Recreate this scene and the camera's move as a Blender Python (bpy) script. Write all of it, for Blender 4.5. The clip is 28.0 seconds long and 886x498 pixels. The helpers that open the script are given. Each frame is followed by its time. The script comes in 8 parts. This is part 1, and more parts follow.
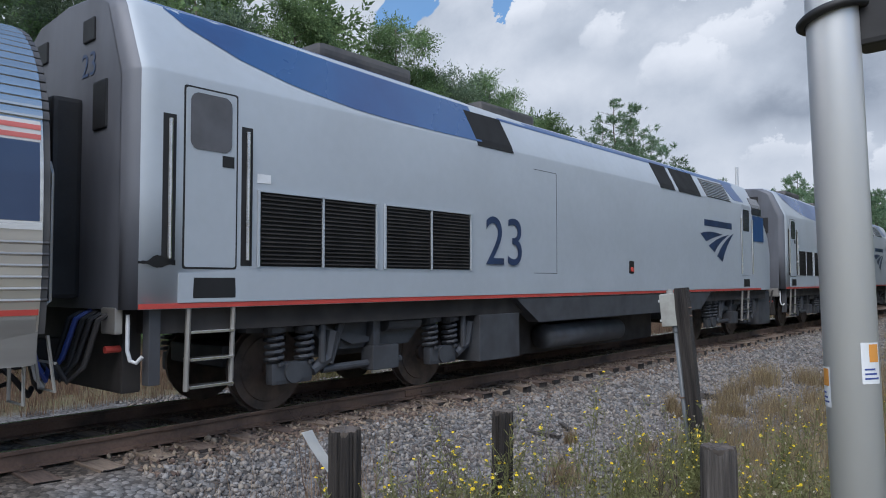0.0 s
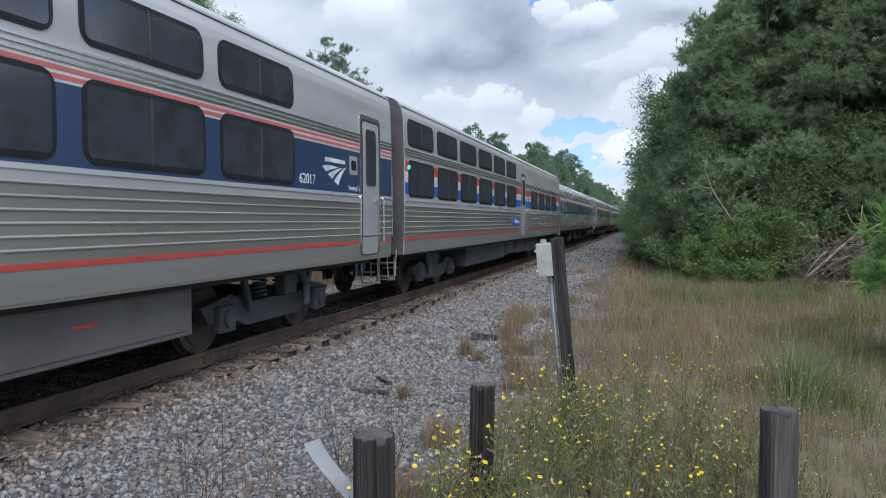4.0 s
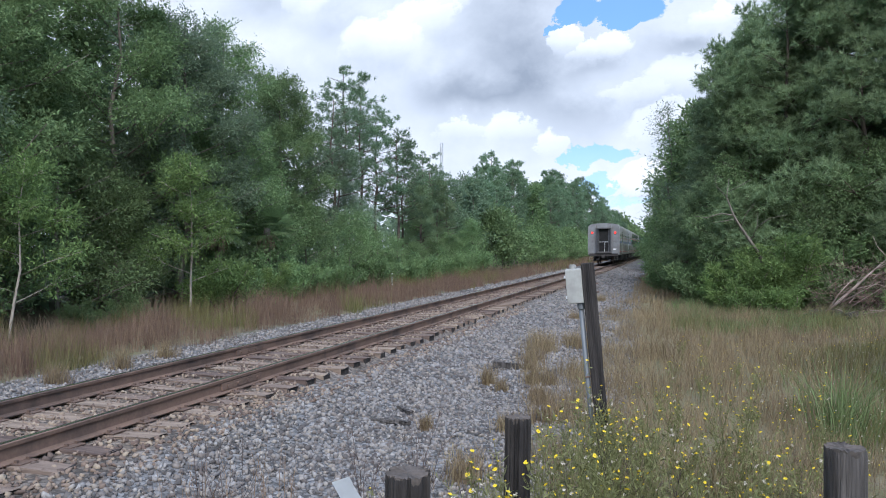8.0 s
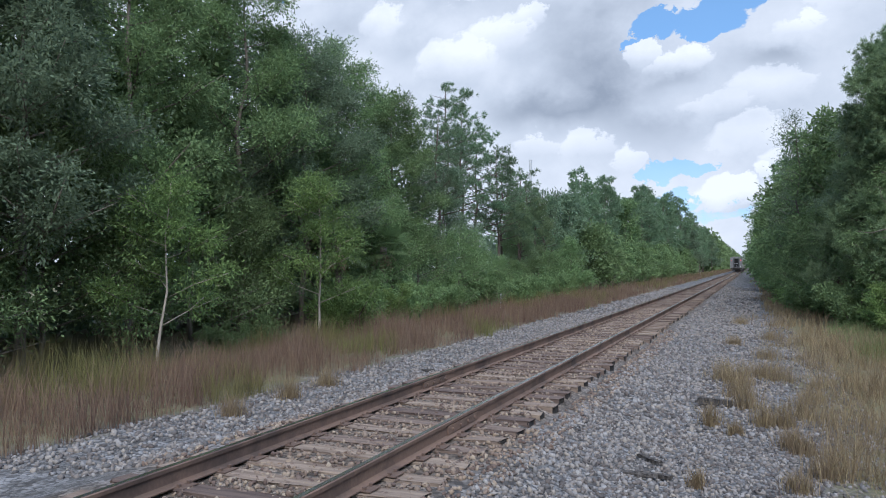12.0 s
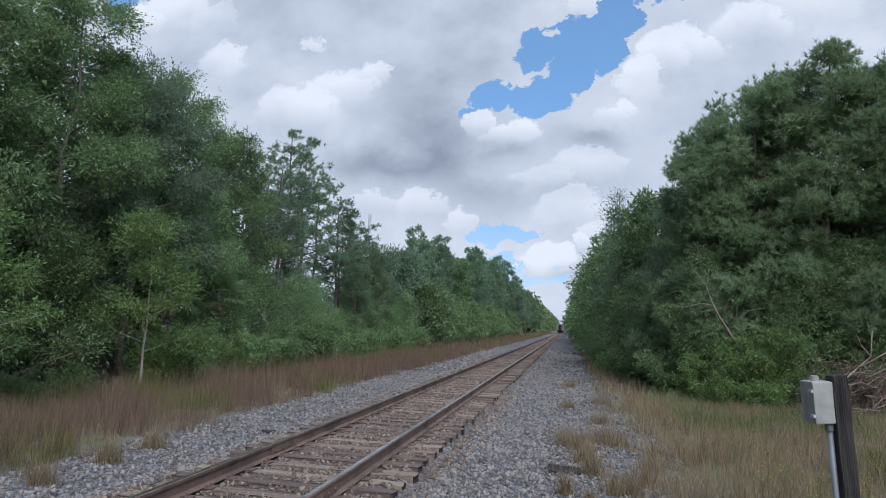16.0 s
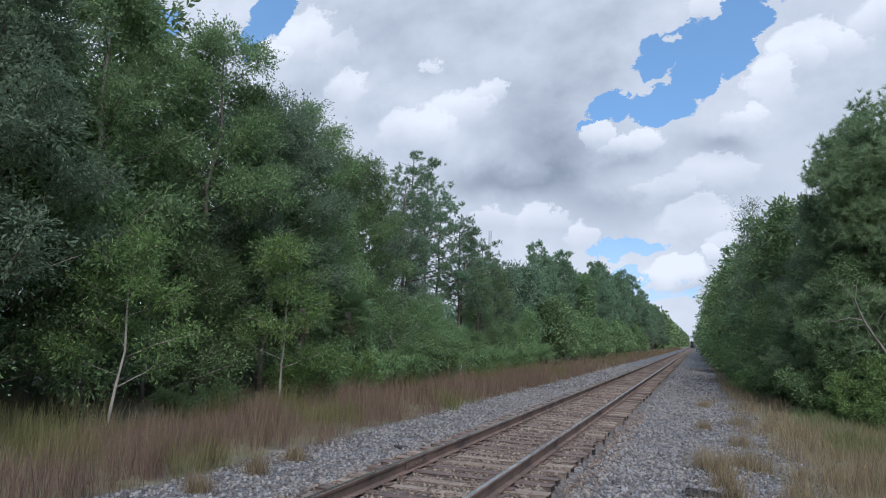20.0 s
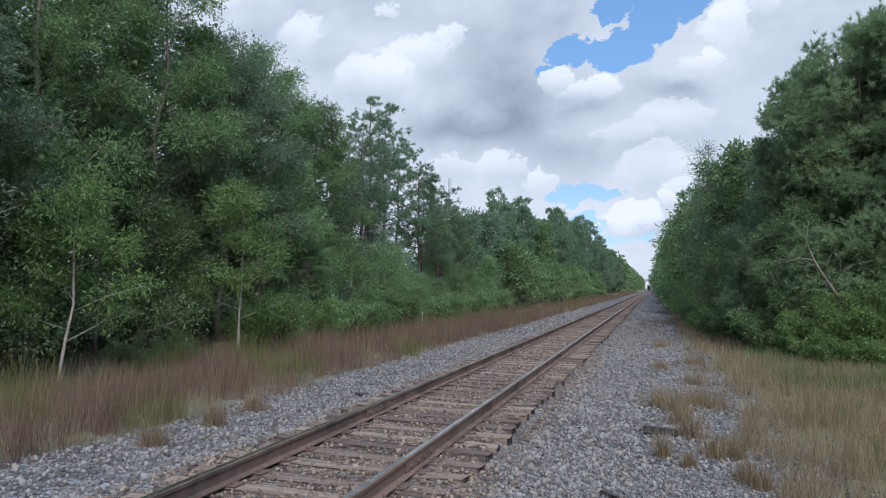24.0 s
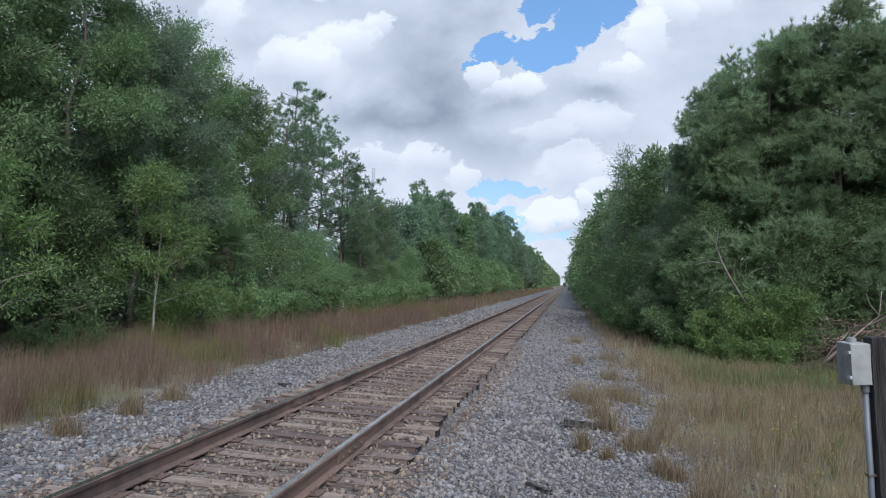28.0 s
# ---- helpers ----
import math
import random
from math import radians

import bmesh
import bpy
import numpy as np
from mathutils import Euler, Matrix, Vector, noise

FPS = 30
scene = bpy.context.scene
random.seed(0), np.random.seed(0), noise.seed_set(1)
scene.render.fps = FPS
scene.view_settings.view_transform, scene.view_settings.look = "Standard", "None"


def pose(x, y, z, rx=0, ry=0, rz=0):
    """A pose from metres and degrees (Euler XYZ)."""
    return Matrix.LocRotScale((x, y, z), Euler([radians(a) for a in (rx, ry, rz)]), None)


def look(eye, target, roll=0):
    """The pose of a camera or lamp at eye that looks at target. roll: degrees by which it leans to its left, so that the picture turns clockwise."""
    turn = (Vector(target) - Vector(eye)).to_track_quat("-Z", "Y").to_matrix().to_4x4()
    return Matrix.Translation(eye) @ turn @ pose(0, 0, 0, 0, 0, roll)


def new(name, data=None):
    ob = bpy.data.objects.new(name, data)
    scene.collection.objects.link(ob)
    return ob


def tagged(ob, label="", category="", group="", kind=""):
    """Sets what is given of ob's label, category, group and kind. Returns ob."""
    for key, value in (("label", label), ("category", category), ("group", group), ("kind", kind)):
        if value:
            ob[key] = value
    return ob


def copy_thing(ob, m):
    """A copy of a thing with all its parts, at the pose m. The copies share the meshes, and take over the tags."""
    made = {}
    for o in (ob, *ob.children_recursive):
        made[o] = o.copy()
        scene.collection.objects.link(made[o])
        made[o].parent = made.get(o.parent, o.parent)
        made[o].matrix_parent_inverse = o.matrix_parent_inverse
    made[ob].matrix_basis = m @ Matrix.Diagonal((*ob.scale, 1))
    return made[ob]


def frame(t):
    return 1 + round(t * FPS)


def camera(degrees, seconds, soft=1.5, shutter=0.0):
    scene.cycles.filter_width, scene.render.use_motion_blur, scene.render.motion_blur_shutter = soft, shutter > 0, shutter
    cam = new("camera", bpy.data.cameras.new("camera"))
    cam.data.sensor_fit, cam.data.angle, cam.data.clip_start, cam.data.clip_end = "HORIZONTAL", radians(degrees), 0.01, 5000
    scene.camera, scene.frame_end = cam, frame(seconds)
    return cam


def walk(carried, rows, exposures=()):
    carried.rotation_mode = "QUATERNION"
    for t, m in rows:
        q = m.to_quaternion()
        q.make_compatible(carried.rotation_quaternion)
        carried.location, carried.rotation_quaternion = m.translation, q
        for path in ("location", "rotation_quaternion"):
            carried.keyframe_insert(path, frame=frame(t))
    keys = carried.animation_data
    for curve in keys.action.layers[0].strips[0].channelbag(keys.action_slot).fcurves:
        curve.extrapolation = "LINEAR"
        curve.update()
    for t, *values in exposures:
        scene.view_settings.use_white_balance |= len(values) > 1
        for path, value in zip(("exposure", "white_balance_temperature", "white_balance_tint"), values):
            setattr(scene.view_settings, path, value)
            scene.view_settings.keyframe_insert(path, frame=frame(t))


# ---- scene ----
cam = camera(63.2, 28.0, soft=1.0)
PATH = [
    (0, (8.248, 0.134, 1.557), (6.944, 1.648, 1.649), -0.2),
    (0.5, (8.062, 0.146, 1.576), (6.981, 1.829, 1.612), 0.8),
    (1, (7.876, 0.052, 1.585), (6.981, 1.84, 1.539), 0.4),
    (1.5, (7.694, 0.153, 1.559), (6.96, 2.012, 1.493), 1.2),
    (2, (7.403, 0.181, 1.603), (6.619, 2.021, 1.601), 2.0),
    (2.5, (6.994, 0.042, 1.584), (6.087, 1.825, 1.581), 1.5),
    (3, (6.701, -0.004, 1.612), (5.838, 1.8, 1.595), 0.7),
    (3.5, (6.473, 0.042, 1.637), (5.769, 1.914, 1.611), 0.3),
    (4, (6.237, -0.014, 1.653), (5.687, 1.908, 1.577), -0.2),
    (4.5, (6.136, -0.005, 1.676), (5.705, 1.946, 1.584), -0.7),
    (6.5, (6.13, 0.015, 1.649), (5.653, 1.957, 1.643), -0.2),
    (7, (6.13, 0.043, 1.642), (5.625, 1.978, 1.62), -0.9),
    (7.5, (6.103, 0.1, 1.634), (5.547, 2.021, 1.609), -0.5),
    (8, (6.08, 0.164, 1.627), (5.489, 2.075, 1.627), -0.1),
    (8.5, (5.909, 0.167, 1.629), (5.38, 2.096, 1.662), 0.0),
    (9, (5.666, 0.144, 1.668), (5.177, 2.081, 1.746), -0.2),
    (9.5, (5.347, 0.27, 1.607), (4.725, 2.169, 1.697), 0.9),
    (10, (4.967, 0.357, 1.647), (4.133, 2.172, 1.756), 1.3),
    (10.5, (4.684, 0.282, 1.688), (3.916, 2.127, 1.767), 0.7),
    (11, (4.448, 0.401, 1.665), (3.713, 2.26, 1.722), 0.2),
    (11.5, (4.188, 0.606, 1.667), (3.368, 2.429, 1.726), -0.6),
    (12, (3.858, 0.634, 1.689), (3.071, 2.472, 1.74), -0.3),
    (12.5, (3.711, 0.861, 1.696), (2.989, 2.723, 1.8), -0.1),
    (13, (3.64, 0.969, 1.715), (3.038, 2.872, 1.846), 0.3),
    (13.5, (3.487, 1.038, 1.721), (3.059, 2.988, 1.849), 0.2),
    (15.5, (3.266, 0.887, 1.752), (2.949, 2.852, 1.947), 1.7),
    (16, (3.258, 0.882, 1.756), (2.914, 2.841, 1.963), 2.5),
    (16.5, (3.26, 0.888, 1.758), (2.906, 2.844, 1.98), 2.8),
    (17, (3.257, 0.88, 1.763), (2.901, 2.833, 2.006), 2.7),
    (17.5, (3.239, 0.879, 1.759), (2.86, 2.827, 2.01), 3.2),
    (18, (3.225, 0.874, 1.764), (2.831, 2.814, 2.045), 3.3),
    (18.5, (3.216, 0.898, 1.77), (2.804, 2.834, 2.057), 2.7),
    (19, (3.202, 0.862, 1.772), (2.69, 2.775, 2.05), 2.1),
    (19.5, (3.179, 0.795, 1.786), (2.553, 2.676, 2.05), 2.2),
    (20, (3.196, 0.732, 1.79), (2.53, 2.603, 2.027), 2.3),
    (20.5, (3.2, 0.752, 1.79), (2.528, 2.625, 1.993), 2.4),
    (22.5, (3.025, 0.795, 1.758), (2.398, 2.69, 1.88), 1.6),
    (23, (3.053, 0.806, 1.759), (2.457, 2.711, 1.89), 1.1),
    (23.5, (3.144, 0.917, 1.762), (2.606, 2.84, 1.876), 0.5),
    (24, (3.145, 0.979, 1.758), (2.585, 2.897, 1.855), 1.2),
    (24.5, (3.121, 1.036, 1.764), (2.612, 2.968, 1.861), 1.1),
    (25, (3.009, 0.907, 1.773), (2.565, 2.853, 1.898), 1.2),
    (25.5, (2.912, 0.828, 1.787), (2.45, 2.77, 1.909), 1.9),
    (26, (2.947, 0.813, 1.782), (2.557, 2.771, 1.907), 2.2),
    (26.5, (2.986, 0.834, 1.78), (2.667, 2.804, 1.907), 2.3),
    (27, (2.979, 0.893, 1.78), (2.673, 2.867, 1.893), 2.6),
    (27.5, (2.976, 0.904, 1.78), (2.665, 2.877, 1.89), 2.7),
    (28, (2.966, 0.899, 1.771), (2.622, 2.868, 1.853), 3.0),
]
walk(cam, [(t, look(eye, target, roll)) for t, eye, target, roll in PATH],
     exposures=[(0.0, 0.0, 5900, 11.5), (1.0, 0.15, 5860, 11.5), (2.0, 0.36, 5860, 11.5), (3.0, 0.2, 5800, 11.5), (4.0, 0.26, 5780, 11.5), (6.5, 0.5, 5720, 11.5), (9.0, 0.5, 5720, 11.5), (12.0, 0.28, 5740, 11.5), (13.2, 0.36, 5760, 11.5), (16.0, 0.06, 5750, 11.5), (22.5, 0.16, 5750, 11.5), (28.0, 0.22, 5750, 11.5)])

# ---- world and light ----


def build_world():
    """A bright Florida sky: clear blue with large broken cumulus in fixed places."""
    world = bpy.data.worlds.new("sky")
    scene.world = world
    world.use_nodes = True
    nt = world.node_tree
    nt.nodes.clear()
    N, L = nt.nodes.new, nt.links.new

    def math_node(op, a, b=None, c=None, clamp=False):
        n = N("ShaderNodeMath")
        n.operation, n.use_clamp = op, clamp
        for i, v in enumerate((a, b, c)):
            if v is None:
                continue
            if isinstance(v, (int, float)):
                n.inputs[i].default_value = v
            else:
                L(v, n.inputs[i])
        return n.outputs[0]

    coord = N("ShaderNodeTexCoord").outputs["Generated"]
    split = N("ShaderNodeSeparateXYZ")
    L(coord, split.inputs[0])
    x, y, z = split.outputs
    ahead = math_node("MAXIMUM", math_node("ABSOLUTE", y), 0.18)
    u, v = math_node("DIVIDE", x, ahead), math_node("DIVIDE", z, ahead)
    flat = N("ShaderNodeCombineXYZ")
    L(u, flat.inputs[0])
    L(v, flat.inputs[1])
    L(math_node("MULTIPLY", y, 0.6), flat.inputs[2])

    def fractal(scale, detail, rough, squash=1.0, shift=0.0, lift=0.0):
        m = N("ShaderNodeMapping")
        m.inputs["Location"].default_value = (shift + lift * 0.4, shift * 0.7 + lift, 0)
        m.inputs["Scale"].default_value = (1, squash, 1)
        L(flat.outputs[0], m.inputs[0])
        n = N("ShaderNodeTexNoise")
        n.inputs["Scale"].default_value, n.inputs["Detail"].default_value = scale, detail
        n.inputs["Roughness"].default_value = rough
        L(m.outputs[0], n.inputs["Vector"])
        return n.outputs["Fac"]

    puff, fine = fractal(14.0, 5, 0.6, 1.2), fractal(38.0, 6, 0.68, 1.2, 3.1)
    lobes = fractal(15.0, 3, 0.5, 1.1, 7.7)
    soft_form, soft_up = fractal(4.6, 3, 0.45, 1.5, 1.7), fractal(4.6, 3, 0.45, 1.5, 1.7, 0.07)
    broad = fractal(2.6, 3, 0.5, 1.6, 9.0)

    def bent(base, a, b, coarse, small):
        one = math_node("MULTIPLY", math_node("SUBTRACT", a, 0.5), coarse)
        return math_node("ADD", base, math_node("ADD", one, math_node("MULTIPLY", math_node("SUBTRACT", b, 0.5), small)))

    uw, vw = bent(u, puff, fine, 0.055, 0.055), bent(v, lobes, fine, 0.055, 0.055)
    ud, vd = bent(u, puff, fine, 0.03, 0.06), bent(v, lobes, fine, 0.03, 0.06)
    us, vs = bent(u, puff, fine, 0.05, 0.02), bent(v, lobes, fine, 0.05, 0.02)

    def ellipse(cu, cv, ru, rv, au, av):
        a = math_node("POWER", math_node("ABSOLUTE", math_node("DIVIDE", math_node("SUBTRACT", au, cu), ru)), 2.0)
        b = math_node("POWER", math_node("ABSOLUTE", math_node("DIVIDE", math_node("SUBTRACT", av, cv), rv)), 2.0)
        return math_node("ADD", a, b)

    def blobs(spots, au=uw, av=vw):
        """The union of soft ellipses (u, v, ru, rv, weight) on the sky."""
        total = None
        for cu, cv, ru, rv, weight in spots:
            soft = math_node("MULTIPLY", math_node("SUBTRACT", 1.35, ellipse(cu, cv, ru, rv, au, av), clamp=True), weight)
            total = soft if total is None else math_node("MAXIMUM", total, soft)
        return total

    def shades(spots):
        """The sum of soft round falls of light (u, v, ru, rv, weight) on the clouds."""
        total = None
        for cu, cv, ru, rv, weight in spots:
            soft = math_node("MULTIPLY", math_node("EXPONENT", math_node("MULTIPLY", ellipse(cu, cv, ru, rv, us, vs), -1.0)), weight)
            total = soft if total is None else math_node("ADD", total, soft)
        return math_node("MINIMUM", total, 1.1)

    def heads(spots):
        """Bright cumulus heads: a crisp billowing top that fades away downwards. Returns their light and their cover."""
        light = cover = None
        for cu, cv, ru, rv, weight in spots:
            inside = math_node("MULTIPLY", math_node("SUBTRACT", 1.3, ellipse(cu, cv, ru, rv, uw, vw)), 2.2, clamp=True)
            fade = math_node("MULTIPLY_ADD", math_node("SUBTRACT", v, cv), 0.75 / rv, 0.62, clamp=True)
            one = math_node("MULTIPLY", math_node("MULTIPLY", inside, fade), weight)
            light = one if light is None else math_node("MAXIMUM", light, one)
            cover = inside if cover is None else math_node("MAXIMUM", cover, inside)
        return light, cover

    clear = blobs([(-0.677, 0.53, 0.05, 0.038, 1), (-0.713, 0.487, 0.035, 0.03, 0.9), (0.12, 0.505, 0.095, 0.045, 1), (0.052, 0.45, 0.05, 0.042, 1), (0.045, 0.40, 0.03, 0.04, 1), (-0.004, 0.410, 0.048, 0.030, 1), (-0.056, 0.396, 0.026, 0.034, 1),
                   (-0.002, 0.362, 0.04, 0.038, 1), (-0.045, 0.325, 0.05, 0.032, 1), (-0.113, 0.322, 0.036, 0.022, 1), (-0.143, 0.3, 0.023, 0.012, 0.9), (-0.108, 0.126, 0.042, 0.018, 0.9), (-0.07, 0.132, 0.035, 0.013, 0.8),
                   (-0.047, 0.064, 0.068, 0.014, 0.5), (-0.091, 0.085, 0.035, 0.02, 0.7), (-0.95, 0.53, 0.09, 0.05, 1), (0.33, 0.70, 0.16, 0.08, 0.9), (-0.25, 0.78, 0.16, 0.07, 0.8), (0.9, 0.5, 0.2, 0.12, 0.8)])
    kept = blobs([(-0.03, 0.418, 0.016, 0.012, 0.5), (-0.09, 0.262, 0.052, 0.030, 1), (0.024, 0.266, 0.062, 0.026, 1), (-0.034, 0.235, 0.115, 0.022, 1), (0.225, 0.335, 0.135, 0.095, 1), (0.29, 0.43, 0.07, 0.05, 1), (-0.070, 0.348, 0.016, 0.010, 0.55)], ud, vd)
    dark = shades([(-0.235, 0.226, 0.095, 0.024, 0.75), (-0.205, 0.268, 0.09, 0.06, 0.62), (-0.20, 0.35, 0.085, 0.09, 0.55), (-0.31, 0.24, 0.06, 0.03, 0.3), (-0.125, 0.42, 0.06, 0.08, 0.34), (-0.45, 0.50, 0.10, 0.06, 0.3), (0.032, 0.266, 0.042, 0.018, 0.62),
                   (-0.09, 0.248, 0.036, 0.013, 0.5), (-0.032, 0.182, 0.08, 0.016, 0.2), (-0.127, 0.192, 0.06, 0.02, 0.3), (-0.487, 0.345, 0.05, 0.03, 0.35), (-0.021, 0.071, 0.045, 0.008, 0.35), (0.20, 0.30, 0.09, 0.07, 0.4), (0.24, 0.40, 0.06, 0.04, 0.3), (-0.58, 0.41, 0.06, 0.04, 0.3)])
    bright, solid = heads([(-0.295, 0.361, 0.028, 0.02, 1.1), (-0.34, 0.342, 0.049, 0.029, 0.9), (-0.409, 0.314, 0.063, 0.032, 0.85), (-0.394, 0.403, 0.02, 0.015, 0.9), (-0.528, 0.387, 0.036, 0.03, 0.9), (-0.611, 0.479, 0.049, 0.049, 1), (-0.554, 0.453, 0.039, 0.029, 0.5),
                            (-0.134, 0.284, 0.022, 0.02, 1.15), (-0.104, 0.272, 0.02, 0.014, 1.0), (-0.072, 0.275, 0.032, 0.018, 1.1), (0.092, 0.345, 0.028, 0.038, 1.0), (0.122, 0.382, 0.036, 0.033, 1.05), (0.165, 0.395, 0.045, 0.03, 1.0), (0.235, 0.425, 0.051, 0.033, 0.95)])
    low_bright, low_solid = heads([(-0.212, 0.172, 0.041, 0.022, 0.9), (-0.275, 0.175, 0.038, 0.018, 0.8), (-0.155, 0.147, 0.023, 0.023, 0.95), (0.007, 0.164, 0.053, 0.029, 0.85), (-0.025, 0.094, 0.038, 0.02, 1), (0.027, 0.119, 0.019, 0.014, 1), (-0.033, 0.21, 0.046, 0.016, 0.5),
                                    (0.028, 0.227, 0.045, 0.024, 0.6), (0.012, 0.465, 0.024, 0.022, 0.7), (-0.674, 0.457, 0.04, 0.029, 0.9), (0.055, 0.305, 0.03, 0.016, 0.8), (0.32, 0.455, 0.06, 0.04, 0.9), (0.055, 0.13, 0.04, 0.02, 0.8)])
    bright, solid = math_node("MAXIMUM", bright, low_bright), math_node("MAXIMUM", solid, low_solid)

    cover = math_node("ADD", math_node("MULTIPLY", math_node("SUBTRACT", broad, 0.5), 0.7), 0.85)
    cover = math_node("SUBTRACT", cover, clear)
    high = N("ShaderNodeMapRange")
    high.inputs["From Min"].default_value, high.inputs["From Max"].default_value, high.inputs["To Max"].default_value = 0.8, 1.5, 0.72
    L(v, high.inputs["Value"])
    cover = math_node("SUBTRACT", cover, high.outputs[0])
    cover = math_node("MAXIMUM", cover, math_node("MULTIPLY", kept, 0.95))
    cover = math_node("MAXIMUM", cover, math_node("MULTIPLY", solid, 0.7))
    edge = N("ShaderNodeMapRange")
    edge.interpolation_type = "SMOOTHSTEP"
    edge.inputs["From Min"].default_value, edge.inputs["From Max"].default_value = 0.27, 0.47
    L(math_node("ADD", cover, math_node("MULTIPLY", math_node("SUBTRACT", fine, 0.5), 0.3)), edge.inputs["Value"])

    shade = math_node("ADD", 0.735, math_node("MULTIPLY", math_node("SUBTRACT", soft_form, 0.5), 0.28))
    shade = math_node("ADD", shade, math_node("MULTIPLY", math_node("SUBTRACT", soft_form, soft_up), 0.45))
    shade = math_node("SUBTRACT", shade, math_node("MULTIPLY", dark, 0.40))
    shade = math_node("ADD", shade, math_node("MULTIPLY", bright, 0.29))
    shade = math_node("ADD", shade, math_node("MULTIPLY", math_node("SUBTRACT", fine, 0.5), 0.16))
    shade = math_node("ADD", shade, math_node("MULTIPLY", math_node("SUBTRACT", lobes, 0.5), 0.14))
    ramp = N("ShaderNodeValToRGB")
    ramp.color_ramp.elements[0].position, ramp.color_ramp.elements[0].color = 0.30, (0.33, 0.37, 0.43, 1)
    ramp.color_ramp.elements[1].position, ramp.color_ramp.elements[1].color = 1.0, (0.95, 0.96, 0.97, 1)
    mid = ramp.color_ramp.elements.new(0.62)
    mid.color = (0.62, 0.66, 0.71, 1)
    L(shade, ramp.inputs[0])

    sky = N("ShaderNodeTexSky")
    sky.sky_type, sky.sun_disc = "NISHITA", False
    sky.sun_elevation, sky.sun_rotation = SUN_ELEVATION, SUN_ROTATION
    sky.air_density, sky.dust_density, sky.ozone_density = 1.0, 0.0, 0.0
    lift = N("ShaderNodeVectorMath")
    lift.operation = "ADD"
    lift.inputs[1].default_value = (0, 0, 0.2)
    L(coord, lift.inputs[0])
    even = N("ShaderNodeVectorMath")
    even.operation = "NORMALIZE"
    L(lift.outputs[0], even.inputs[0])
    L(even.outputs[0], sky.inputs["Vector"])
    sky_light = N("ShaderNodeBackground")
    sky_light.inputs["Strength"].default_value = SKY_STRENGTH
    haze = N("ShaderNodeMix")
    haze.data_type, haze.blend_type = "RGBA", "MULTIPLY"
    haze.inputs["Factor"].default_value, haze.inputs["B"].default_value = 1.0, (0.80, 1.0, 1.03, 1)
    L(sky.outputs[0], haze.inputs["A"])
    L(haze.outputs["Result"], sky_light.inputs["Color"])
    cloud_light = N("ShaderNodeBackground")
    cloud_light.inputs["Strength"].default_value = CLOUD_STRENGTH
    L(ramp.outputs[0], cloud_light.inputs["Color"])
    mix = N("ShaderNodeMixShader")
    low_haze = N("ShaderNodeMapRange")
    low_haze.inputs["From Min"].default_value, low_haze.inputs["From Max"].default_value = 0.0, 0.24
    low_haze.inputs["To Min"].default_value, low_haze.inputs["To Max"].default_value = 0.55, 0.06
    L(v, low_haze.inputs["Value"])
    veil = math_node("MAXIMUM", edge.outputs[0], low_haze.outputs[0])
    L(veil, mix.inputs[0])
    L(sky_light.outputs[0], mix.inputs[1])
    L(cloud_light.outputs[0], mix.inputs[2])
    out = N("ShaderNodeOutputWorld")
    L(mix.outputs[0], out.inputs["Surface"])


SUN_ELEVATION, SUN_ROTATION = radians(51), radians(154)
SKY_STRENGTH, CLOUD_STRENGTH = 0.19, 0.86
build_world()
sun = new("sun", bpy.data.lights.new("sun", "SUN"))
sun.data.energy, sun.data.angle, sun.data.color = 3.7, radians(45), (1.0, 0.95, 0.88)
sun.rotation_euler = Vector((math.cos(SUN_ELEVATION) * math.sin(SUN_ROTATION), math.cos(SUN_ELEVATION) * math.cos(SUN_ROTATION), math.sin(SUN_ELEVATION))).to_track_quat("Z", "Y").to_euler()


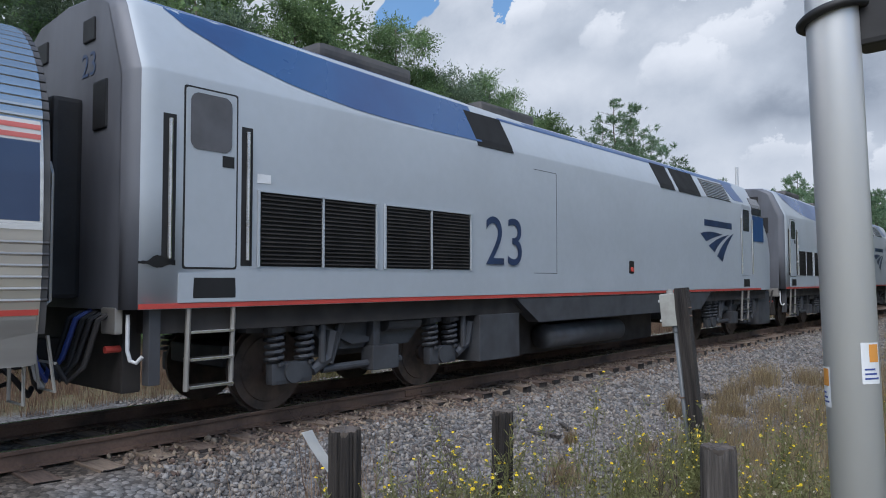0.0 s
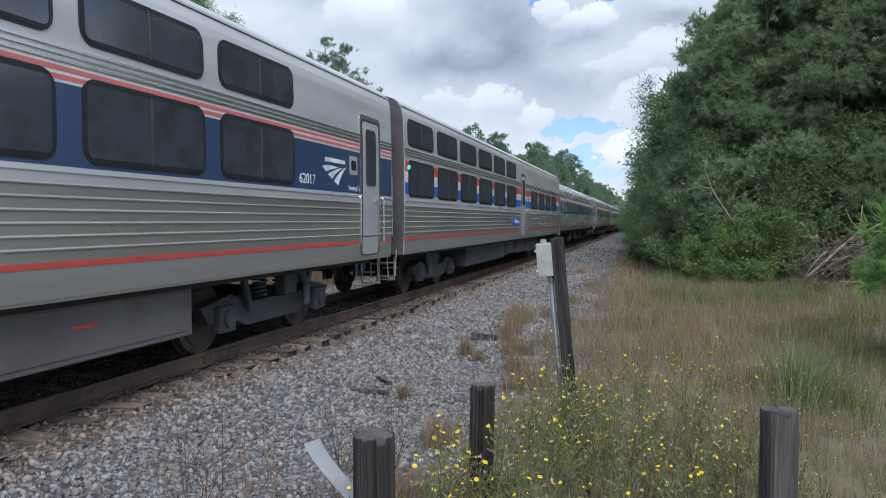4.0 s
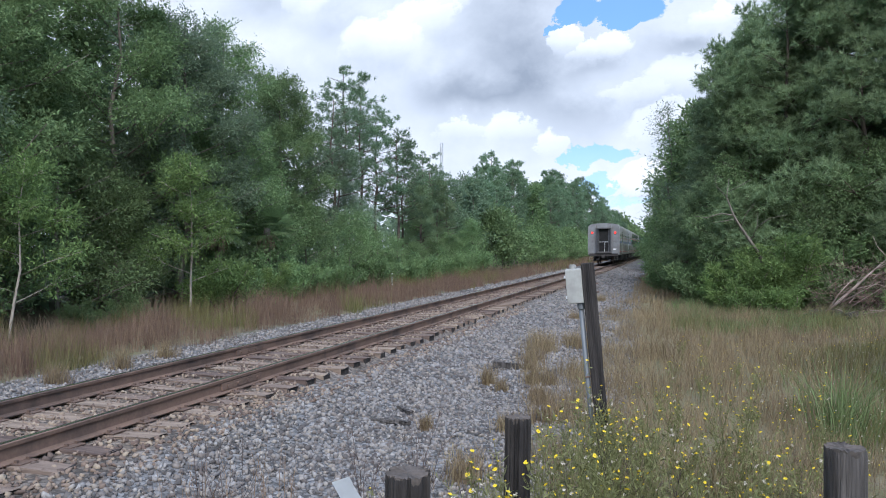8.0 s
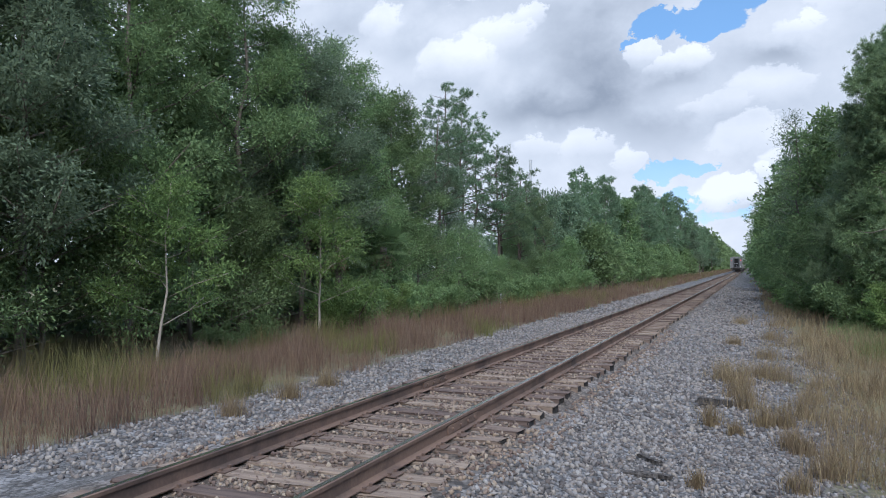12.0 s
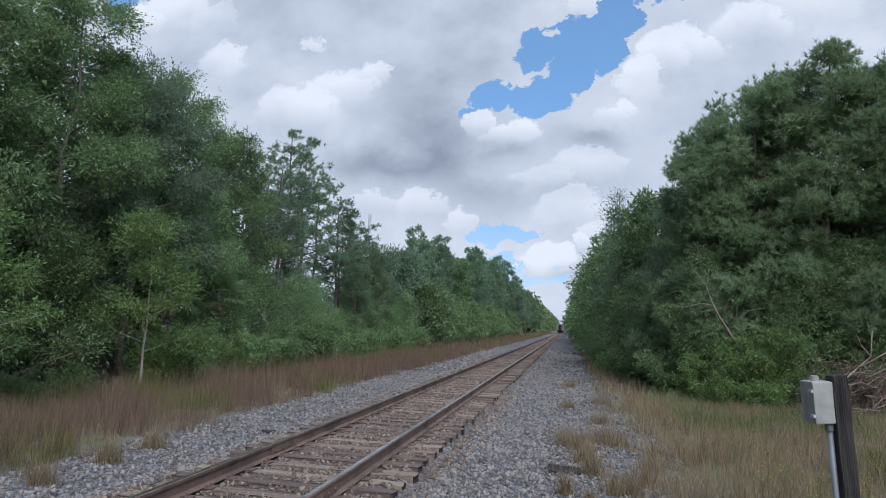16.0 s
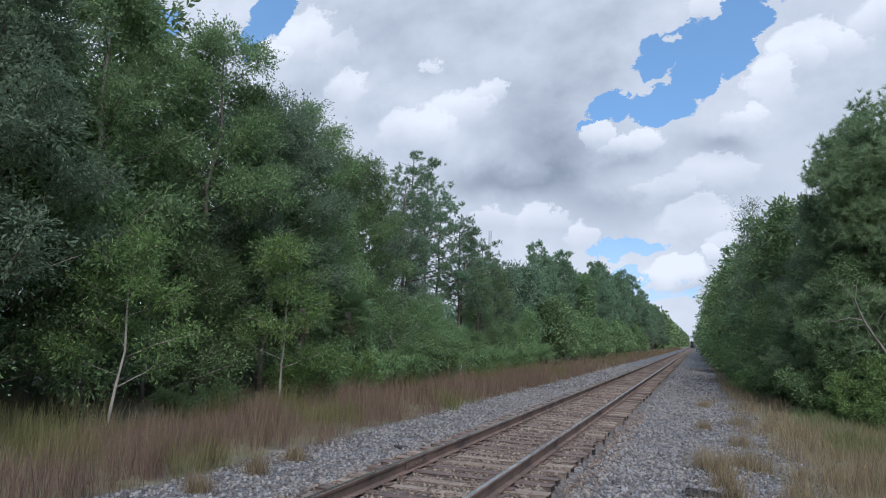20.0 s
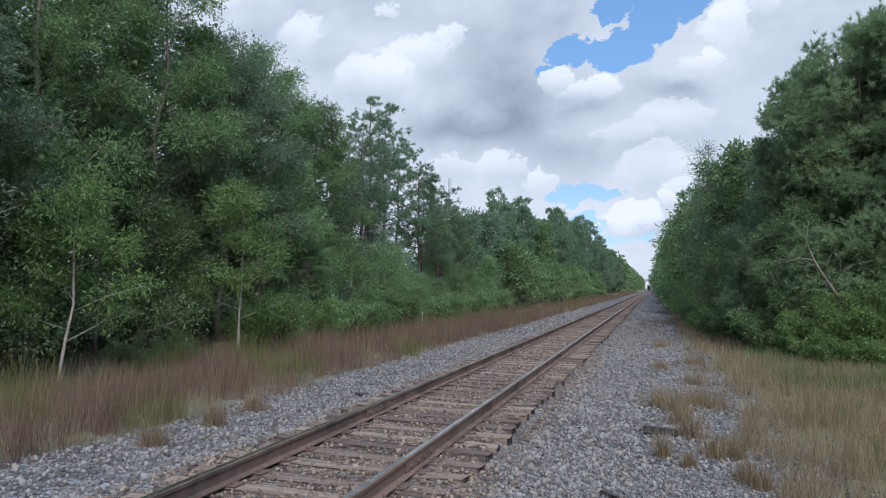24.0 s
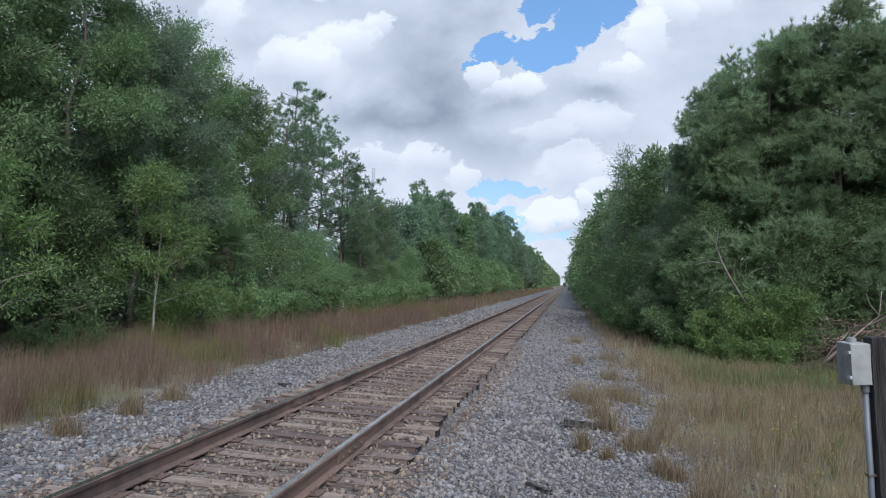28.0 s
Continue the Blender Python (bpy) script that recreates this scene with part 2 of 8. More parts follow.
# ---- materials ----
def material(name, base, rough=0.7, metal=0.0, vary=0.12, grain=30.0, bump=0.15, island=False, spec=0.5, second=None, blotch=3.0, coords="Object",
             stretch=(1, 1, 1), through_light=0.0, per_object=0.0, depth=0.01, tints=False):
    """A surface with grain and stains at two scales, on the object's own coordinates in metres."""
    mat = bpy.data.materials.new(name)
    mat.use_nodes = True
    nt = mat.node_tree
    N, L = nt.nodes.new, nt.links.new
    bsdf = nt.nodes["Principled BSDF"]
    bsdf.inputs["Roughness"].default_value, bsdf.inputs["Metallic"].default_value = rough, metal
    bsdf.inputs["Specular IOR Level"].default_value = spec
    tex = N("ShaderNodeTexCoord").outputs[coords]
    m = N("ShaderNodeMapping")
    m.inputs["Scale"].default_value = stretch
    L(tex, m.inputs[0])
    fine, big = N("ShaderNodeTexNoise"), N("ShaderNodeTexNoise")
    for n, s, d in ((fine, grain, 5), (big, blotch, 4)):
        n.inputs["Scale"].default_value, n.inputs["Detail"].default_value = s, d
        L(m.outputs[0], n.inputs["Vector"])
    second = second or tuple(c * 0.6 for c in base)
    mix = N("ShaderNodeMix")
    mix.data_type = "RGBA"
    mix.inputs["A"].default_value, mix.inputs["B"].default_value = (*base, 1), (*second, 1)
    rng = N("ShaderNodeMapRange")
    rng.inputs["From Min"].default_value, rng.inputs["From Max"].default_value = 0.42, 0.68
    L(big.outputs["Fac"], rng.inputs["Value"])
    if tints:
        pick = N("ShaderNodeMath")
        pick.operation = "MULTIPLY"
        pick.inputs[1].default_value = 7.31
        L(N("ShaderNodeNewGeometry").outputs["Random Per Island"], pick.inputs[0])
        part_of = N("ShaderNodeMath")
        part_of.operation = "FRACT"
        L(pick.outputs[0], part_of.inputs[0])
        L(part_of.outputs[0], mix.inputs["Factor"])
    else:
        L(rng.outputs[0], mix.inputs["Factor"])
    hsv = N("ShaderNodeHueSaturation")
    L(mix.outputs["Result"], hsv.inputs["Color"])
    value = N("ShaderNodeMath")
    value.operation = "MULTIPLY_ADD"
    value.inputs[1].default_value, value.inputs[2].default_value = 2 * vary, 1 - vary
    L(fine.outputs["Fac"], value.inputs[0])
    last = value.outputs[0]
    for amount, pick in ((island, "island"), (per_object, "object")):
        if not amount:
            continue
        pick = N("ShaderNodeNewGeometry").outputs["Random Per Island"] if pick == "island" else N("ShaderNodeObjectInfo").outputs["Random"]
        more = N("ShaderNodeMath")
        more.operation = "MULTIPLY_ADD"
        more.inputs[1].default_value, more.inputs[2].default_value = 2 * amount, 1 - amount
        L(pick, more.inputs[0])
        times = N("ShaderNodeMath")
        times.operation = "MULTIPLY"
        L(last, times.inputs[0])
        L(more.outputs[0], times.inputs[1])
        last = times.outputs[0]
        hue = N("ShaderNodeMath")
        hue.operation = "MULTIPLY_ADD"
        hue.inputs[1].default_value, hue.inputs[2].default_value = 0.07 * amount, 0.5 - 0.035 * amount
        L(pick, hue.inputs[0])
        L(hue.outputs[0], hsv.inputs["Hue"])
    L(last, hsv.inputs["Value"])
    L(hsv.outputs[0], bsdf.inputs["Base Color"])
    if bump:
        b = N("ShaderNodeBump")
        b.inputs["Strength"].default_value, b.inputs["Distance"].default_value = bump, depth
        L(fine.outputs["Fac"], b.inputs["Height"])
        L(b.outputs[0], bsdf.inputs["Normal"])
    rr = N("ShaderNodeMapRange")
    rr.inputs["To Min"].default_value, rr.inputs["To Max"].default_value = max(0.02, rough - 0.12), min(1, rough + 0.12)
    L(big.outputs["Fac"], rr.inputs["Value"])
    L(rr.outputs[0], bsdf.inputs["Roughness"])
    if through_light:
        glow = N("ShaderNodeBsdfTranslucent")
        L(hsv.outputs[0], glow.inputs["Color"])
        blend = N("ShaderNodeMixShader")
        blend.inputs[0].default_value = through_light
        L(bsdf.outputs[0], blend.inputs[1])
        L(glow.outputs[0], blend.inputs[2])
        L(blend.outputs[0], nt.nodes["Material Output"].inputs["Surface"])
    return mat


M = {
    "stone": material("ballast_stone", (0.16, 0.154, 0.152), 0.9, vary=0.4, grain=40, bump=0.5, island=0.6, second=(0.16, 0.136, 0.118), blotch=0.9, tints=True),
    "stonebrown": material("rusty_ballast_stone", (0.188, 0.146, 0.114), 0.9, vary=0.35, grain=40, bump=0.5, island=0.55, second=(0.145, 0.102, 0.078), blotch=1.2, tints=True),
    "rust": material("rusty_rail_steel", (0.165, 0.108, 0.08), 0.75, 0.15, 0.3, 35, 0.3, second=(0.07, 0.05, 0.042), blotch=2.0),
    "railtop": material("worn_rail_head", (0.55, 0.54, 0.52), 0.24, 0.95, 0.2, 20, 0.05, second=(0.22, 0.2, 0.18), blotch=1.5),
    "tie": material("weathered_oak_tie", (0.185, 0.138, 0.108), 0.9, vary=0.4, grain=14, bump=0.7, second=(0.09, 0.063, 0.05), blotch=2.5, stretch=(0.6, 5, 5), per_object=0.4),
    "bollard": material("old_black_timber", (0.036, 0.031, 0.028), 0.92, vary=0.6, grain=14, bump=1.0, second=(0.01, 0.008, 0.008), blotch=3, stretch=(7, 7, 0.35), depth=0.02),
    "bollardgrey": material("weathered_grey_timber", (0.1, 0.09, 0.083), 0.92, vary=0.6, grain=14, bump=1.0, second=(0.028, 0.024, 0.022), blotch=3, stretch=(7, 7, 0.35), depth=0.02),
    "bollardcut": material("weathered_end_grain", (0.09, 0.075, 0.065), 0.95, vary=0.4, grain=40, bump=0.6, second=(0.045, 0.038, 0.033), blotch=12),
    "galv": material("galvanised_steel", (0.6, 0.615, 0.63), 0.42, 0.45, 0.08, 18, 0.05, second=(0.46, 0.475, 0.485), blotch=3, stretch=(1, 1, 0.25)),
    "boxgrey": material("weathered_grey_enamel", (0.325, 0.328, 0.305), 0.5, 0.1, 0.12, 30, 0.1, second=(0.22, 0.216, 0.2), blotch=7),
    "pvc": material("grey_conduit", (0.15, 0.165, 0.18), 0.5, 0.1, 0.08, 30, 0.05, second=(0.11, 0.12, 0.13), blotch=3),
    "rubber": material("black_rubber", (0.018, 0.018, 0.02), 0.6, 0, 0.2, 30, 0.1),
    "white": material("white_plastic", (0.72, 0.74, 0.76), 0.45, 0, 0.06, 20, 0.03, second=(0.6, 0.62, 0.64), blotch=6),
    "orange": material("orange_print", (0.75, 0.33, 0.06), 0.5, 0, 0.05, 20, 0.0),
    "blueprint": material("blue_print", (0.05, 0.08, 0.3), 0.5, 0, 0.05, 20, 0.0),
    "bark": material("grey_bark", (0.17, 0.145, 0.12), 0.95, vary=0.4, grain=20, bump=0.9, second=(0.09, 0.075, 0.06), blotch=4, stretch=(3, 3, 0.6)),
    "palebark": material("pale_sapling_bark", (0.32, 0.285, 0.24), 0.9, vary=0.3, grain=20, bump=0.5, second=(0.2, 0.175, 0.145), blotch=5, stretch=(3, 3, 0.6)),
    "pinebark": material("pine_bark", (0.14, 0.105, 0.085), 0.95, vary=0.4, grain=14, bump=0.9, second=(0.07, 0.055, 0.045), blotch=3, stretch=(3, 3, 0.7)),
    "leaf": material("broad_leaf", (0.19, 0.272, 0.122), 0.8, vary=0.2, grain=3, bump=0, island=0.24, spec=0.05, second=(0.154, 0.225, 0.106), blotch=0.5, through_light=0.44, per_object=0.25),
    "leafyoung": material("young_broad_leaf", (0.19, 0.275, 0.095), 0.8, vary=0.2, grain=3, bump=0, island=0.35, spec=0.12, second=(0.145, 0.225, 0.085), blotch=0.6, through_light=0.5, per_object=0.15),
    "leafdark": material("dusky_leaf", (0.192, 0.258, 0.166), 0.8, vary=0.2, grain=3, bump=0, island=0.2, spec=0.05, second=(0.16, 0.216, 0.134), blotch=0.5, through_light=0.5, per_object=0.25),
    "needle": material("pine_needles", (0.2, 0.284, 0.17), 0.8, vary=0.25, grain=2, bump=0, island=0.24, spec=0.12, second=(0.16, 0.24, 0.14), blotch=0.5, through_light=0.5, per_object=0.2),
    "needlefull": material("full_pine_needles", (0.28, 0.375, 0.2), 0.8, vary=0.25, grain=2, bump=0, island=0.24, spec=0.12, second=(0.2, 0.29, 0.155), blotch=0.5, through_light=0.5, per_object=0.3),
    "needleyoung": material("young_pine_needles", (0.27, 0.44, 0.13), 0.7, vary=0.2, grain=2, bump=0, island=0.25, spec=0.2, second=(0.22, 0.38, 0.11), blotch=1, through_light=0.5),
    "brush": material("brown_brush", (0.19, 0.125, 0.10), 0.95, vary=0.3, grain=10, bump=0, second=(0.10, 0.07, 0.06), island=0.4),
    "deadfrond": material("dead_palm_frond", (0.27, 0.2, 0.14), 0.9, vary=0.3, grain=10, bump=0.2, island=0.3),
    "deadwood": material("dead_brush_wood", (0.36, 0.295, 0.25), 0.95, vary=0.3, grain=15, bump=0.4, second=(0.17, 0.13, 0.105)),
    "straw": material("russet_dry_grass", (0.2, 0.134, 0.092), 0.8, vary=0.2, grain=1.5, bump=0, island=0.4, second=(0.155, 0.098, 0.074), blotch=0.35, through_light=0.35),
    "tan": material("tan_dry_grass", (0.262, 0.2, 0.114), 0.8, vary=0.2, grain=1.5, bump=0, island=0.4, second=(0.225, 0.165, 0.1), blotch=0.4, through_light=0.35),
    "grass": material("olive_grass", (0.15, 0.144, 0.05), 0.75, vary=0.2, grain=1.5, bump=0, island=0.4, second=(0.165, 0.128, 0.06), blotch=0.3, through_light=0.35),
    "freshgrass": material("fresh_green_grass", (0.155, 0.206, 0.077), 0.7, vary=0.2, grain=1.5, bump=0, island=0.35, second=(0.147, 0.17, 0.07), blotch=0.5, through_light=0.35),
    "twig": material("dark_dead_stem", (0.075, 0.05, 0.042), 0.9, vary=0.3, grain=20, bump=0.2, second=(0.045, 0.034, 0.03)),
    "stem": material("weed_green", (0.2, 0.21, 0.08), 0.8, vary=0.2, grain=5, bump=0, island=0.4, second=(0.15, 0.145, 0.068), through_light=0.35),
    "petal": material("yellow_petal", (0.82, 0.62, 0.02), 0.6, vary=0.1, grain=20, bump=0, second=(0.75, 0.55, 0.02), through_light=0.2),
    "seed": material("pale_seed_head", (0.62, 0.57, 0.47), 0.9, vary=0.1, grain=20, bump=0, second=(0.5, 0.44, 0.36), through_light=0.2),
}


def ground_material():
    """Gravel by the track, sandy soil and litter under the grass, joined along ragged edges."""
    mat = bpy.data.materials.new("trackside_ground")
    mat.use_nodes = True
    nt = mat.node_tree
    N, L = nt.nodes.new, nt.links.new
    bsdf = nt.nodes["Principled BSDF"]
    bsdf.inputs["Roughness"].default_value = 0.95
    tex = N("ShaderNodeTexCoord").outputs["Object"]
    sep = N("ShaderNodeSeparateXYZ")
    L(tex, sep.inputs[0])

    def noise(scale, detail=4):
        n = N("ShaderNodeTexNoise")
        n.inputs["Scale"].default_value, n.inputs["Detail"].default_value = scale, detail
        L(tex, n.inputs["Vector"])
        return n.outputs["Fac"]

    def calc(op, a, b):
        n = N("ShaderNodeMath")
        n.operation = op
        for i, v in enumerate((a, b)):
            if isinstance(v, (int, float)):
                n.inputs[i].default_value = v
            else:
                L(v, n.inputs[i])
        return n.outputs[0]

    def ramp(fac, a, b, lo=0.35, hi=0.65):
        r = N("ShaderNodeMapRange")
        r.inputs["From Min"].default_value, r.inputs["From Max"].default_value = lo, hi
        L(fac, r.inputs["Value"])
        m = N("ShaderNodeMix")
        m.data_type = "RGBA"
        for key, c in (("A", a), ("B", b)):
            if isinstance(c, tuple):
                m.inputs[key].default_value = (*c, 1)
            else:
                L(c, m.inputs[key])
        L(r.outputs[0], m.inputs["Factor"])
        return m.outputs["Result"]

    cells = N("ShaderNodeTexVoronoi")
    cells.inputs["Scale"].default_value = 18
    L(tex, cells.inputs["Vector"])
    bw = N("ShaderNodeSeparateColor")
    L(cells.outputs["Color"], bw.inputs[0])
    gravel = ramp(bw.outputs[0], (0.078, 0.076, 0.074), (0.205, 0.199, 0.194), 0.0, 1.0)
    crack = calc("GREATER_THAN", cells.outputs["Distance"], 0.62)
    gravel = ramp(crack, gravel, (0.06, 0.057, 0.055), 0.0, 1.0)
    coarse = N("ShaderNodeMix")
    coarse.data_type, coarse.blend_type = "RGBA", "MULTIPLY"
    coarse.inputs["Factor"].default_value = 1.0
    L(gravel, coarse.inputs["A"])
    L(ramp(noise(2.6, 6), (0.62, 0.6, 0.58), (1.3, 1.32, 1.36), 0.35, 0.65), coarse.inputs["B"])
    gravel = coarse.outputs["Result"]
    near_rail = calc("ADD", calc("ABSOLUTE", sep.outputs[0], 0.0), calc("MULTIPLY", calc("SUBTRACT", noise(1.6), 0.5), 1.4))
    browned = N("ShaderNodeMix")
    browned.data_type, browned.blend_type = "RGBA", "MULTIPLY"
    browned.inputs["Factor"].default_value = 1.0
    browned.inputs["B"].default_value = (0.95, 0.78, 0.62, 1)
    L(gravel, browned.inputs["A"])
    gravel = ramp(near_rail, browned.outputs["Result"], gravel, 1.2, 1.9)
    soil = ramp(noise(2.2), (0.16, 0.135, 0.08), (0.12, 0.115, 0.05))
    soil = ramp(noise(30), soil, (0.1, 0.085, 0.06), 0.5, 0.8)
    side = calc("ADD", calc("ABSOLUTE", calc("SUBTRACT", sep.outputs[0], 0.1), 0.0), calc("MULTIPLY", calc("SUBTRACT", noise(0.9), 0.5), 2.2))
    out = ramp(side, gravel, soil, 4.3, 5.1)
    L(out, bsdf.inputs["Base Color"])
    b = N("ShaderNodeBump")
    b.inputs["Strength"].default_value, b.inputs["Distance"].default_value = 0.8, 0.03
    L(calc("ADD", calc("MULTIPLY", cells.outputs["Distance"], -1.0), noise(12)), b.inputs["Height"])
    L(b.outputs[0], bsdf.inputs["Normal"])
    return mat


# ---- mesh helpers ----
def mesh_np(name, verts, faces):
    """A mesh from arrays of points and of equal-sided faces."""
    me = bpy.data.meshes.new(name)
    verts, faces = np.asarray(verts, np.float32), np.asarray(faces, np.int32)
    me.vertices.add(len(verts))
    me.vertices.foreach_set("co", verts.ravel())
    me.loops.add(faces.size)
    me.loops.foreach_set("vertex_index", faces.ravel())
    me.polygons.add(len(faces))
    me.polygons.foreach_set("loop_start", np.arange(len(faces), dtype=np.int32) * faces.shape[1])
    me.update(calc_edges=True)
    return me


def put_mesh(name, me, mat, parent=None, label=""):
    if not me.materials:
        me.materials.append(mat)
    ob = new(name, me)
    if parent is not None:
        ob.parent = parent
    return tagged(ob, label)


def part(name, bm, mat, parent=None, label="", smooth=False):
    """Links a bmesh as one mesh object under a thing or a part."""
    me = bpy.data.meshes.new(name)
    bm.normal_update()
    bm.to_mesh(me)
    bm.free()
    if smooth:
        me.polygons.foreach_set("use_smooth", [True] * len(me.polygons))
    return put_mesh(name, me, mat, parent, label)


def thing(name, label, category, group="", m=None):
    ob = new(name)
    if m is not None:
        ob.matrix_basis = m
    return tagged(ob, label, category, group)


def add_box(bm, x0, x1, y0, y1, z0, z1, bevel=0.0):
    made = bmesh.ops.create_cube(bm, size=1.0, matrix=Matrix.Translation(((x0 + x1) / 2, (y0 + y1) / 2, (z0 + z1) / 2)) @ Matrix.Diagonal((abs(x1 - x0), abs(y1 - y0), abs(z1 - z0), 1)))
    if bevel:
        edges = {e for v in made["verts"] for e in v.link_edges}
        bmesh.ops.bevel(bm, geom=list(edges), offset=bevel, segments=2, affect="EDGES", profile=0.7)
    return bm


def box(x0, x1, y0, y1, z0, z1, bevel=0.0):
    return add_box(bmesh.new(), x0, x1, y0, y1, z0, z1, bevel)


def add_rod(bm, a, b, r0, r1=None, n=10, caps=True):
    a, b = Vector(a), Vector(b)
    d = b - a
    m = Matrix.Translation((a + b) / 2) @ d.to_track_quat("Z", "Y").to_matrix().to_4x4()
    bmesh.ops.create_cone(bm, cap_ends=caps, segments=n, radius1=r0, radius2=r0 if r1 is None else r1, depth=d.length, matrix=m)
    return bm


def rod(a, b, r0, r1=None, n=10):
    return add_rod(bmesh.new(), a, b, r0, r1, n)


def add_tube(bm, pts, r, n=8):
    """A bent tube through points; r may be one radius or one for each point."""
    pts = [Vector([float(c) for c in p]) for p in pts]
    radii = [float(q) for q in r] if isinstance(r, (list, tuple)) else [float(r)] * len(pts)
    rings = []
    for i, p in enumerate(pts):
        d = (pts[min(i + 1, len(pts) - 1)] - pts[max(i - 1, 0)]).normalized()
        side = d.cross(Vector((0.31, 0.17, 0.93))).normalized()
        up = side.cross(d)
        rings.append([bm.verts.new(p + radii[i] * (math.cos(k * math.tau / n) * side + math.sin(k * math.tau / n) * up)) for k in range(n)])
    for a, b in zip(rings, rings[1:]):
        for k in range(n):
            bm.faces.new((a[k], a[(k + 1) % n], b[(k + 1) % n], b[k]))
    bm.faces.new(rings[0][::-1])
    bm.faces.new(rings[-1])
    return bm


def tube(pts, r, n=8):
    return add_tube(bmesh.new(), pts, r, n)


# ---- ground ----
def smooth_step(a, b, x):
    t = np.clip((x - a) / (b - a), 0, 1)
    return t * t * (3 - 2 * t)


def ground_z(x, y):
    """Height of the ground: a ballast bank with the ties bedded in it, low flat verges, and a raised crossing behind the camera."""
    x, y = np.asarray(x, float), np.asarray(y, float)
    side = np.abs(x)
    z = -0.215 - 0.085 * smooth_step(1.20, 1.40, side) * smooth_step(6.5, 11.0, y) - 0.30 * smooth_step(1.35, 2.9, side) - 0.06 * smooth_step(3.2, 8, side)
    z = z + 0.02 * np.sin(x * 2.3 + y * 0.9) * np.sin(y * 0.53 + 1.0) * smooth_step(1.6, 3.0, side)
    z = z + 0.06 * np.sin(x * 0.31 + 2) * np.sin(y * 0.17) * smooth_step(4, 8, side)
    return z + (-0.10 - z) * smooth_step(2.3, 0.6, y) * smooth_step(-30, -24, y)


def build_ground():
    def steps(stops):
        return np.concatenate([np.arange(a, b, s) for a, b, s in stops] + [[stops[-1][1]]])

    xs = steps([(-2500, -300, 400), (-300, -60, 30), (-60, -14, 4), (-14, -4, 0.5), (-4, 4.2, 0.1), (4.2, 14, 0.5), (14, 60, 4), (60, 300, 30), (300, 2500, 400)])
    ys = steps([(-2000, -200, 300), (-200, -20, 20), (-20, -2, 2), (-2, 30, 0.35), (30, 90, 1.5), (90, 400, 10), (400, 1000, 60), (1000, 4000, 500)])
    gx, gy = np.meshgrid(xs, ys)
    verts = np.stack([gx, gy, ground_z(gx, gy)], -1).reshape(-1, 3)
    i = np.arange(len(ys) - 1)[:, None] * len(xs) + np.arange(len(xs) - 1)[None]
    faces = np.stack([i, i + 1, i + 1 + len(xs), i + len(xs)], -1).reshape(-1, 4)
    me = mesh_np("ground", verts, faces)
    me.polygons.foreach_set("use_smooth", [True] * len(me.polygons))
    tagged(put_mesh("ground", me, ground_material()), "gravel and sandy soil verge along the railway", "ground", kind="structure")


build_ground()


# ---- railway track ----
GAUGE = 0.7525
RAIL = [(-0.075, -0.178), (0.075, -0.178), (0.075, -0.168), (0.012, -0.148), (0.009, -0.05), (0.034, -0.040), (0.0365, -0.008), (0.028, -0.001), (-0.028, -0.001), (-0.0365, -0.008), (-0.034, -0.040), (-0.009, -0.05), (-0.012, -0.148), (-0.075, -0.168)]


def extrude_y(profile, y0, y1, closed=True, cuts=1):
    bm = bmesh.new()
    rings = [[bm.verts.new((x, y0 + (y1 - y0) * k / cuts, z)) for x, z in profile] for k in range(cuts + 1)]
    n = len(profile)
    for a, b in zip(rings, rings[1:]):
        for i in range(n if closed else n - 1):
            j = (i + 1) % n
            bm.faces.new((a[i], a[j], b[j], b[i]))
    if closed:
        bm.faces.new(rings[0])
        bm.faces.new(rings[-1][::-1])
    bmesh.ops.recalc_face_normals(bm, faces=bm.faces)
    return bm


